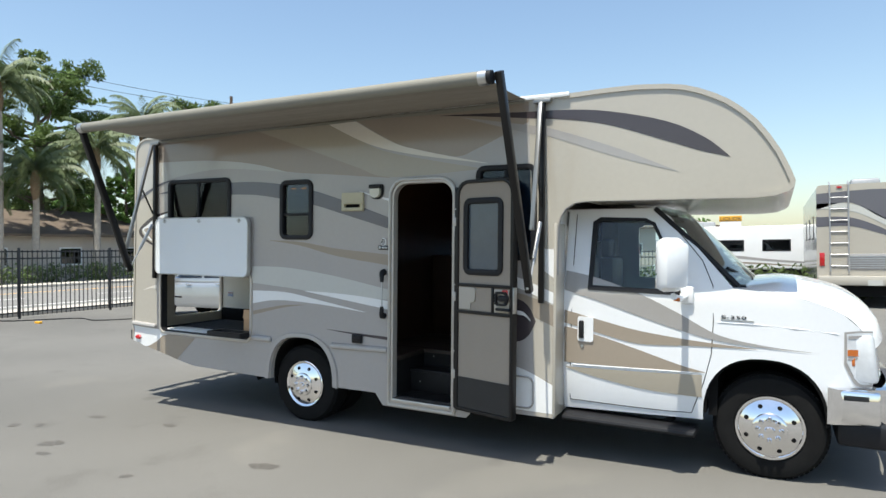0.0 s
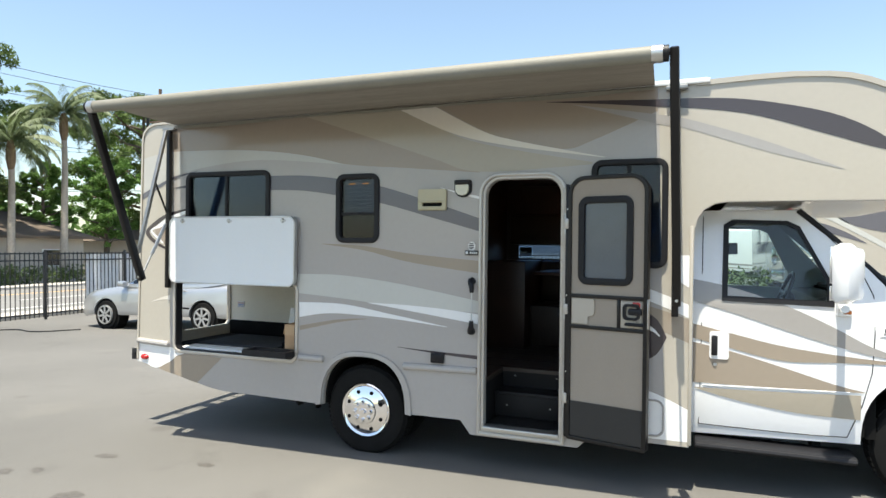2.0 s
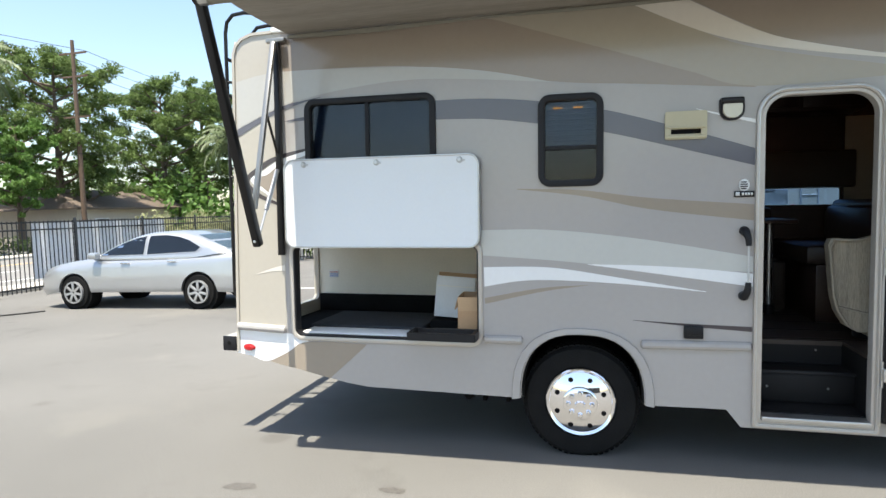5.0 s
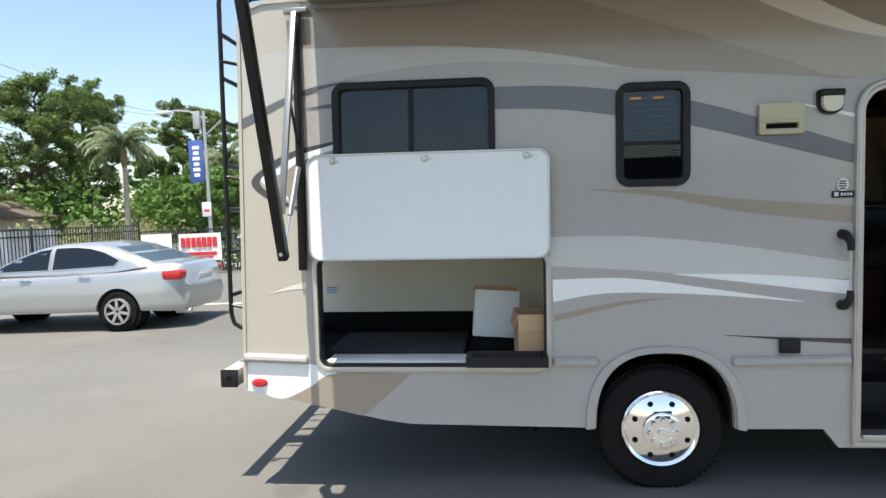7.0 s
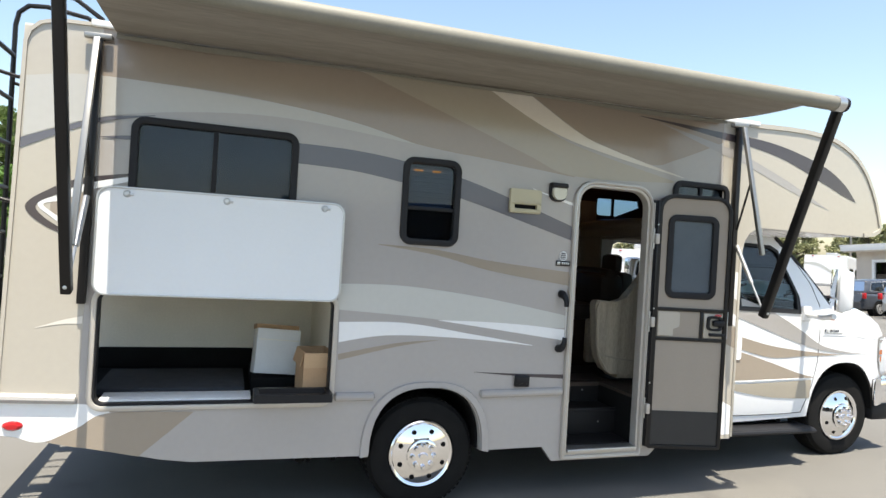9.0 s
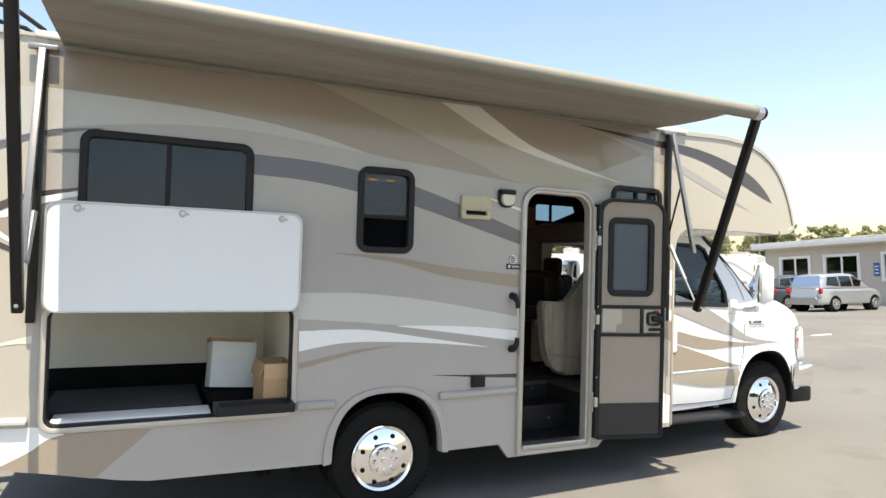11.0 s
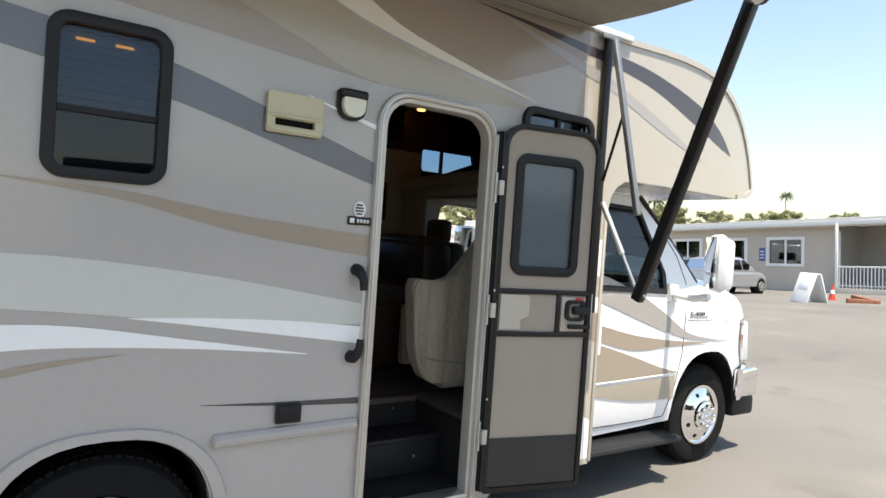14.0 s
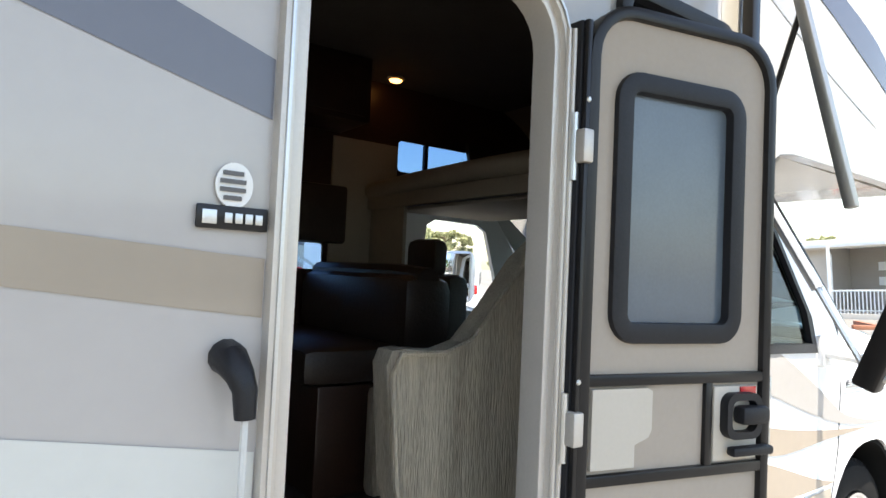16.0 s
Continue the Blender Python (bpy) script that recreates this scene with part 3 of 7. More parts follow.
# ---- painted graphics on the side ----
L1T = [(-2.40, 2.55), (-2.02, 2.60), (-1.118, 2.571), (-0.6, 2.51), (-0.19, 2.417)]
for lab, mt, top, bot, y in (
    ("dark awning shadow painted brown on the upper wall", M_BROWN, [(-2.04, 2.862), (-1.3, 2.862), (-0.64, 2.85), (0.142, 2.595), (0.997, 2.315)], [(-2.04, 2.60), (-1.118, 2.575), (-0.19, 2.42), (0.35, 2.37), (0.99, 2.312)], -0.004),
    ("khaki band", M_KHAKI, [(-0.63, 2.862), (0.26, 2.862), (0.62, 2.69), (1.0, 2.535), (1.85, 2.36)], [(-0.63, 2.858), (0.142, 2.595), (0.62, 2.43), (1.0, 2.318), (1.84, 2.345)], -0.006),
    # next stripe paints the awning's shadow right of the cream swoosh
    ("awning shadow painted brown on the upper wall", M_BROWN, [(0.60, 2.862), (1.1, 2.862), (1.6, 2.862), (1.9, 2.862), (2.286, 2.862)], [(0.60, 2.858), (1.15, 2.57), (1.62, 2.465), (1.85, 2.52), (2.286, 2.70)], -0.004),
    ("cream swoosh", M_CREAM, [(0.585, 2.862), (1.0, 2.635), (1.3, 2.538), (1.935, 2.394)], [(0.265, 2.862), (0.75, 2.632), (1.21, 2.51), (1.935, 2.391)], -0.008),
    ("pale grey swoosh", mat("graphic_soft_grey", (0.455, 0.445, 0.415), **GEL), L1T, [(-2.40, 2.22), (-2.02, 2.37), (-1.55, 2.455), (-1.0, 2.485), (-0.19, 2.416)], -0.008),
    ("dark pointed streak", M_INK, [(1.507, 2.816), (1.9, 2.80), (2.286, 2.779), (2.6, 2.768), (2.92, 2.727), (3.32, 2.623), (3.58, 2.49), (3.74, 2.35)], [(1.507, 2.814), (1.9, 2.775), (2.286, 2.728), (2.6, 2.692), (2.92, 2.626), (3.32, 2.484), (3.55, 2.40), (3.74, 2.348)], -0.0085),
    ("mid grey pointed streak", M_GREY, [(1.70, 2.785), (2.287, 2.675), (2.467, 2.636), (2.967, 2.456), (3.414, 2.259)], [(1.70, 2.783), (2.287, 2.61), (2.468, 2.57), (2.967, 2.39), (3.414, 2.257)], -0.0075),
    ("slate band", M_SLATE, [(-0.95, 2.342), (-0.6, 2.335), (-0.268, 2.30), (0.14, 2.226), (0.6, 2.09), (0.995, 1.960)], [(-0.95, 2.218), (-0.6, 2.205), (-0.268, 2.16), (0.14, 2.09), (0.6, 1.968), (0.995, 1.860)], -0.006),
    ("thin white line", M_WHITE, [(0.67, 2.205), (0.80, 2.172), (0.995, 2.128)], [(0.67, 2.202), (0.80, 2.16), (0.995, 2.106)], -0.008),
    ("tan band", M_TAN, [(-0.40, 1.752), (0.0, 1.735), (0.408, 1.68), (0.995, 1.632)], [(-0.40, 1.748), (0.0, 1.70), (0.409, 1.612), (0.995, 1.537)], -0.006),
    ("pale grey swoosh", M_PALE, [(-0.64, 1.488), (-0.2, 1.488), (0.35, 1.43), (0.995, 1.322)], [(-0.64, 1.324), (-0.2, 1.295), (0.35, 1.25), (0.995, 1.232)], -0.006),
    ("white swoosh", M_WHITE, [(-0.625, 1.246), (-0.2, 1.248), (0.25, 1.185), (0.738, 1.110)], [(-0.622, 1.117), (-0.3, 1.165), (0.2, 1.152), (0.738, 1.107)], -0.008),
    ("white swoosh", M_WHITE, [(0.039, 1.270), (0.35, 1.266), (0.68, 1.25), (0.995, 1.221)], [(0.039, 1.268), (0.35, 1.228), (0.68, 1.185), (0.995, 1.144)], -0.008),
    ("thin brown streak", M_TAN, [(-0.622, 1.042), (-0.244, 1.115), (0.039, 1.138)], [(-0.616, 1.004), (-0.244, 1.092), (0.039, 1.136)], -0.006),
    ("thin dark line", M_INK, [(0.313, 0.924), (0.66, 0.91), (0.995, 0.902)], [(0.313, 0.922), (0.66, 0.893), (0.995, 0.873)], -0.006),
    ("brown lower patch", M_TAN, [(-2.20, 0.550), (-2.05, 0.625), (-1.90, 0.702), (-1.45, 0.700)], [(-2.20, 0.548), (-2.08, 0.52), (-1.98, 0.502), (-1.735, 0.448)], -0.006),
    ("white lower rear corner", M_WHITE, [(-2.462, 0.772), (-2.26, 0.765), (-2.0, 0.752), (-1.89, 0.706)], [(-2.46, 0.60), (-2.36, 0.585), (-2.20, 0.555), (-1.90, 0.702)], -0.004),
    ("thin slate streak", M_SLATE, [(-2.41, 2.212), (-2.2, 2.30), (-2.02, 2.368), (-1.752, 2.411)], [(-2.41, 2.155), (-2.2, 2.265), (-2.02, 2.342), (-1.752, 2.408)], -0.0105),
    ("thin slate streak", M_SLATE, [(-2.03, 2.258), (-1.93, 2.275), (-1.85, 2.283)], [(-2.03, 2.256), (-1.93, 2.255), (-1.85, 2.258)], -0.0085),
    ("tan flick", M_CREAM, [(-2.287, 1.182), (-2.16, 1.225), (-2.06, 1.25)], [(-2.287, 1.180), (-2.16, 1.203), (-2.06, 1.207)], -0.008),
    ("dark emblem crescent", M_INK, [(-1.865, 2.066), (-2.10, 2.02), (-2.25, 1.95), (-2.37, 1.845), (-2.27, 1.74), (-2.05, 1.655)], [(-1.865, 2.05), (-2.10, 1.985), (-2.22, 1.92), (-2.32, 1.845), (-2.23, 1.755), (-2.05, 1.675)], -0.0085),
    ("white emblem crescent", M_WHITE, [(-1.865, 2.048), (-2.08, 1.99), (-2.21, 1.918), (-2.31, 1.86), (-2.24, 1.79), (-2.15, 1.73)], [(-1.865, 2.02), (-2.08, 1.95), (-2.18, 1.89), (-2.285, 1.86), (-2.215, 1.80), (-2.15, 1.75)], -0.0085),
    ("brown emblem field", M_BROWN, [(-2.25, 1.87), (-2.15, 1.92), (-2.06, 1.945)], [(-2.25, 1.80), (-2.15, 1.735), (-2.06, 1.685)], -0.0075),
    ("white band", M_WHITE, [(1.68, 1.56), (2.0, 1.52), (2.25, 1.46), (2.508, 1.36)], [(1.68, 1.50), (2.0, 1.45), (2.25, 1.375), (2.508, 1.27)], -0.008),
    ("white patch", M_WHITE, [(2.43, 1.70), (2.47, 1.70), (2.512, 1.70)], [(2.43, 1.53), (2.47, 1.50), (2.512, 1.475)], -0.008),
    ("brown band", M_TAN, [(1.68, 1.40), (2.0, 1.38), (2.25, 1.34), (2.508, 1.26)], [(1.68, 1.32), (2.0, 1.28), (2.25, 1.20), (2.508, 1.10)], -0.006),
    ("dark emblem oval", M_INK, [(2.03, 1.13), (2.10, 1.25), (2.20, 1.30), (2.30, 1.25), (2.365, 1.13)], [(2.03, 1.13), (2.10, 1.01), (2.20, 0.96), (2.30, 1.01), (2.365, 1.13)], -0.0095),
    ("white emblem stroke", M_WHITE, [(2.12, 1.13), (2.18, 1.20), (2.26, 1.20), (2.32, 1.14)], [(2.12, 1.12), (2.18, 1.17), (2.26, 1.17), (2.32, 1.13)], -0.011),
    ("white lower band", M_WHITE, [(1.68, 0.84), (2.0, 0.80), (2.28, 0.74), (2.512, 0.64)], [(1.68, 0.42), (2.0, 0.42), (2.30, 0.42), (2.512, 0.42)], -0.006),
):
    part("stripe", cut_openings(swoosh(top, bot, 0.3 * y - 0.0006, nose)), mt, rv, lab)


# ---- windows, door frame, fixtures ----
def coach_window(x0, x1, z0, z1, bars_x=(), bars_z=()):
    part("window_frame", frame_ring(x0, x1, z0, z1, 0.075, 0.042, -0.022, 0.05), M_BLACK, rv, "black window frame")
    gp = part("window_pane", panel(rrect(x0 + 0.03, x1 - 0.03, z0 + 0.03, z1 - 0.03, 0.05), [], 0.006, 0.012), M_GTINT, rv, "dark tinted glass")
    gp.visible_shadow = False
    for bx_ in bars_x:
        part("window_bar", box(bx_ - 0.014, bx_ + 0.014, -0.006, 0.02, z0 + 0.04, z1 - 0.04, 0.004), M_BLACK, rv)
    for bz in bars_z:
        part("window_bar", box(x0 + 0.04, x1 - 0.04, -0.006, 0.02, bz - 0.012, bz + 0.012, 0.004), M_BLACK, rv)


coach_window(-1.872, -0.935, 1.87, 2.397, bars_x=(-1.417,))
coach_window(-0.267, 0.135, 1.760, 2.335, bars_z=(2.003,))
coach_window(1.84, 2.363, 1.605, 2.373, bars_x=(2.10,))
part("door_frame", frame_ring(0.998, 1.668, 0.30, 2.302, (0.02, 0.02, 0.16, 0.16), 0.026, -0.028, 0.0), M_FRAME, rv, "champagne aluminium door frame")
part("door_jamb", frame_ring(1.024, 1.648, 0.322, 2.278, (0.015, 0.015, 0.145, 0.145), 0.024, -0.014, 0.055), M_FRAME, rv)
part("door_frame_bead", frame_ring(1.008, 1.658, 0.31, 2.292, (0.02, 0.02, 0.15, 0.15), 0.007, -0.034, -0.026), M_ALU, rv)
part("threshold", box(1.05, 1.625, -0.035, 0.10, 0.345, 0.372, 0.005), M_ALU, rv, "bright aluminium threshold")
part("hatch_frame", frame_ring(-2.022, -0.632, 0.713, 1.42, 0.085, 0.03, -0.014, 0.05), M_FRAME, rv)
part("hatch_seal", frame_ring(-1.996, -0.658, 0.739, 1.395, 0.06, 0.014, -0.004, 0.07), M_BLACK, rv)

door = part("entry_door", panel(rrect(0.02, 0.585, 0.385, 2.235, (0.02, 0.02, 0.11, 0.11)), [rrect(0.115, 0.47, 1.515, 2.075, 0.05)], 0.004, 0.045), M_DOORP, rv, "open entry door with taupe inner panel")
DR = pose(1.687, -0.056, 0, 0, 0, -13.0) @ Matrix.Diagonal((0.95, 1, 1, 1))
door.matrix_basis = DR
for nm, bm, mt, lab in (
    ("door_edge_frame", frame_ring(0.0, 0.605, 0.365, 2.255, (0.025, 0.025, 0.13, 0.13), 0.030, -0.012, 0.05), M_GLOSSBLK, "black door edge frame"),
    ("window_surround", frame_ring(0.083, 0.497, 1.482, 2.106, 0.07, 0.048, -0.012, 0.03), M_BLACK, "black gasket round the door window"),
    ("door_glass", panel(rrect(0.11, 0.475, 1.505, 2.085, 0.04), [], 0.012, 0.02), M_GFROST, "obscured door glass"),
    ("cross_bar", box(0.02, 0.585, -0.010, 0.02, 1.388, 1.414, 0.004), M_GLOSSBLK, ""),
    ("cross_bar", box(0.02, 0.585, -0.010, 0.02, 1.168, 1.194, 0.004), M_GLOSSBLK, ""),
    ("latch_post", box(0.385, 0.408, -0.008, 0.02, 1.19, 1.39, 0.004), M_GLOSSBLK, ""),
    ("kick_panel", panel(rrect(0.032, 0.573, 0.397, 0.645, (0.01, 0.01, 0.005, 0.005)), [], -0.003, 0.006), M_DOORK, "dark ribbed kick panel"),
    ("screen_slider", panel([(0.04, 1.205), (0.165, 1.205), (0.165, 1.255), (0.205, 1.27), (0.215, 1.285), (0.215, 1.375), (0.20, 1.382), (0.04, 1.382)], [], -0.008, 0.004), M_DOORL, "cream moulded slider panel"),
    ("latch_plate", box(0.415, 0.565, -0.006, 0.006, 1.20, 1.38, 0.004), M_DOORL, "cream latch plate"),
    ("edge_plate", box(0.604, 0.610, -0.010, 0.04, 1.20, 1.40, 0.002), M_ALU, ""),
):
    part(nm, bm, mt, door, lab)
latch = part("door_latch", ring(rrect(0.435, 0.555, 1.255, 1.365, 0.03), rrect(0.452, 0.538, 1.272, 1.348, 0.02), -0.03, -0.004), M_BLACK, door, "black paddle latch")
part("paddle", box(0.475, 0.57, -0.045, -0.006, 1.29, 1.335, 0.012), M_BLACK, latch)
part("lever", box(0.45, 0.59, -0.04, -0.012, 1.215, 1.238, 0.008), M_BLACK, latch)
part("red_tag", box(0.50, 0.555, -0.0095, -0.0065, 1.345, 1.378, 0.001), M_RED, latch)
# hinge side: extruded strips between frame and door, with wrapped hinge plates
part("hinge_ridge", tube([(1.650, -0.031, 0.36), (1.650, -0.031, 2.18)], 0.006, 8), M_FRAME, rv)
part("hinge_ridge", tube([(1.662, -0.036, 0.36), (1.662, -0.036, 2.18)], 0.006, 8), M_FRAME, rv)
part("hinge_strip", box(1.668, 1.686, -0.052, -0.004, 0.38, 2.20, 0.003), M_BLACK, rv, "black hinge strip")
part("hinge_leaf", box(1.674, 1.690, -0.066, -0.0525, 0.38, 2.20, 0.003), M_GLOSSBLK, rv)
for zh in (0.66, 1.30, 1.915):
    part("hinge", box(1.660, 1.692, -0.078, -0.034, zh - 0.037, zh + 0.037, 0.005), M_FRAME, rv, "wrapped door hinge plate")
    part("hinge_knuckle", tube([(1.664, -0.044, zh + 0.075), (1.664, -0.044, zh - 0.075)], 0.009, 10), M_ALU, rv)
for zh in (0.85, 1.40, 2.02):
    part("hinge_screw", moved(lathe([(0, -0.004), (0.005, -0.003), (0.007, 0)], 8, "y"), pose(1.682, -0.066, zh)), M_ALU, rv)
# grab handle
for z0, s in ((1.452, -1), (1.112, 1)):
    part("grab_handle_end", tube([(0.943, 0.0, z0 + s * -0.024), (0.943, -0.028, z0 + s * -0.022), (0.950, -0.050, z0 + s * -0.002), (0.956, -0.057, z0 + s * 0.02), (0.958, -0.058, z0 + s * 0.062)], [0.029, 0.027, 0.022, 0.019, 0.016], 12), M_BLACK, rv, "black grab handle end")
part("grab_bar", tube([(0.958, -0.058, 1.14), (0.958, -0.058, 1.42)], 0.006, 8), mat("clear_acrylic", (0.50, 0.50, 0.48), rough=0.15, var=0.05), rv, "clear grab bar")
# furnace vent
vent = part("furnace_vent", panel(rrect(0.492, 0.727, 2.025, 2.19, 0.012), [rrect(0.525, 0.695, 2.055, 2.085, 0.004)], -0.032, -0.006), M_VENT, rv, "ivory appliance vent")
part("vent_slot", box(0.52, 0.70, -0.008, -0.002, 2.05, 2.09), M_DARK, vent)
part("vent_lip", box(0.497, 0.722, -0.042, -0.03, 2.088, 2.10, 0.004), M_VENT, vent)
part("vent_skirt", box(0.497, 0.722, -0.04, -0.028, 2.03, 2.048, 0.004), M_VENT, vent)
# porch light
pl = part("porch_light_base", panel(rrect(0.795, 0.932, 2.125, 2.258, (0.06, 0.06, 0.02, 0.02)), [], -0.022, -0.004), M_BLACK, rv, "black porch light base")
pl2 = panel(rrect(0.812, 0.915, 2.138, 2.218, (0.045, 0.045, 0.008, 0.008)), [], -0.05, -0.02)
part("porch_light_lens", pl2, mat("porch_lens", (0.66, 0.64, 0.52), rough=0.3, var=0.1, scale=20), pl, "ivory porch light lens")
part("porch_light_cap", box(0.80, 0.927, -0.054, -0.02, 2.218, 2.256, 0.012), M_GLOSSBLK, pl)
# round sticker and name plate
part("round_sticker", moved(lathe([(0.0, -0.0085), (0.036, -0.0085), (0.036, -0.004)], 24), pose(0.938, 0, 1.745) @ Matrix.Diagonal((0.82, 1, 1.0, 1))), M_CARDW, rv, "round white inspection sticker")
for k, w in enumerate((0.016, 0.020, 0.020, 0.014)):
    part("sticker_line", box(0.935 - w, 0.935 + w, -0.0125, -0.009, 1.760 - k * 0.013, 1.767 - k * 0.013), M_INK, rv)
part("name_plate", box(0.882, 0.994, -0.012, -0.004, 1.675, 1.712, 0.003), M_GLOSSBLK, rv, "black maker's name plate")
part("plate_emblem", box(0.890, 0.912, -0.0145, -0.012, 1.682, 1.704, 0.001), M_ALU, rv)
for k in range(4):
    part("plate_bar", box(0.924 + k * 0.016, 0.936 + k * 0.016, -0.0145, -0.012, 1.685, 1.701, 0.001), M_ALU, rv)
lo = part("service_cover", box(0.610, 0.722, -0.028, -0.004, 0.822, 0.902, 0.008), M_BLACK, rv, "black outlet cover")
part("cover_lid", box(0.618, 0.714, -0.036, -0.027, 0.845, 0.897, 0.005), M_BLACK, lo)
part("side_marker_lamp", moved(lathe([(0.0, -0.026), (0.6, -0.024), (0.9, -0.012), (1.0, -0.004)], 24), pose(-2.366, 0, 0.645) @ Matrix.Diagonal((0.05, 1, 0.027, 1))), M_RED, rv, "oval red marker lamp")
part("small_hatch_seam", frame_ring(2.10, 2.355, 0.435, 0.695, 0.06, 0.014, -0.014, 0.0), M_GREY, rv)

# storage hatch, swung up flat against the side
hatch = part("storage_hatch", panel(rrect(-2.01, -0.645, 1.382, 1.978, 0.065), [], -0.062, -0.03), M_HATCH, rv, "white storage hatch swung up")
part("hatch_edge", frame_ring(-2.018, -0.637, 1.374, 1.986, 0.072, 0.012, -0.068, -0.026), M_ALU, hatch)
for kx in (-1.865, -1.335, -0.765):
    k = part("hatch_latch", moved(lathe([(0.0, -0.018), (0.013, -0.016), (0.018, -0.006), (0.021, 0.0)], 16), pose(kx, -0.062, 1.947)), M_ALU, hatch, "round latch")
    part("latch_tongue", box(kx + 0.005, kx + 0.035, -0.072, -0.063, 1.937, 1.951, 0.003), M_ALU, k)

# ---- storage compartment ----
part("storage_back", box(-1.9, -0.62, 1.25, 1.27, 0.70, 1.55), M_INNER, rv, "cream back panel")
part("storage_back", box(-2.39, -1.9, 1.25, 1.27, 0.70, 1.55), M_INNER, rv)
part("storage_end", box(-0.64, -0.62, 0.045, 1.25, 0.70, 1.55), M_INNER, rv)
part("storage_ceiling", box(-2.39, -0.62, 0.045, 1.25, 1.50, 1.52), M_INNER, rv)
part("storage_floor", box(-2.39, -0.62, 0.045, 1.25, 0.702, 0.722), M_DARK, rv, "black storage floor")
part("sill_box_lid", box(-1.085, -0.70, 0.09, 0.34, 0.752, 0.760, 0.002), M_PALE, rv, "pale lid in the black tray")
part("storage_liner", box(-2.38, -0.645, 1.215, 1.249, 0.722, 0.875, 0.01), M_DARK, rv)
part("storage_tray", box(-2.05, -1.16, 0.36, 0.99, 0.722, 0.762, 0.008), M_CARPET, rv, "grey lined tray")
part("storage_tray_rim", box(-1.12, -0.70, 0.44, 1.0, 0.722, 0.80, 0.008), M_DARK, rv)
part("sill_board", box(-1.97, -1.13, 0.055, 0.24, 0.722, 0.766, 0.006), M_CARDW, rv, "pale sill board")
part("sill_box", ring(rrect(-1.12, -0.66, 0, 0.2, 0.01), rrect(-1.09, -0.69, 0.03, 0.17, 0.008), 0.0, 0.05), M_BLACK, rv).matrix_basis = pose(0, 0.055, 0.772, 90, 0, 0)

# added sheets behind the glass: colour stands for unlit interior and sky reflection
part("bedroom_shade", box(-2.38, -0.62, 0.09, 0.10, 1.53, 2.80), mat("backing_reflected_blue", (0.15, 0.19, 0.24), rough=0.9, var=0.12, scale=8), rv, "dark sheet standing in for dim interior and reflected sky")
part("bedroom_shade", box(-0.60, 0.54, 0.14, 0.15, 1.53, 2.80), mat("backing_dim_interior", (0.010, 0.012, 0.014), rough=0.9, var=0.15, scale=8), rv)
part("bedroom_shade", box(1.80, 2.40, 0.060, 0.072, 1.58, 2.40), MATS["backing_reflected_blue"], rv)
for x0 in (-0.178, -0.052):
    part("reading_lamp", box(x0, x0 + 0.06, 0.046, 0.052, 2.252, 2.262, 0.002), glow("reading_lamp_glow", (1.0, 0.36, 0.06), 0.9), rv, "small lit amber lamp strip")
# blind's pale blue carries the sky reflection of the upper pane
part("window_blind", box(-0.24, 0.11, 0.06, 0.075, 2.003, 2.31), mat("blind_sky_tone", (0.22, 0.27, 0.34), rough=0.8, var=0.1, scale=8), rv, "lowered slatted blind, coloured like the sky reflected in its pane")
for k in range(9):
    part("blind_pleat", tube([(-0.235, 0.058, 2.02 + k * 0.033), (0.105, 0.058, 2.02 + k * 0.033)], 0.004, 6), MATS["blind_sky_tone"], rv)

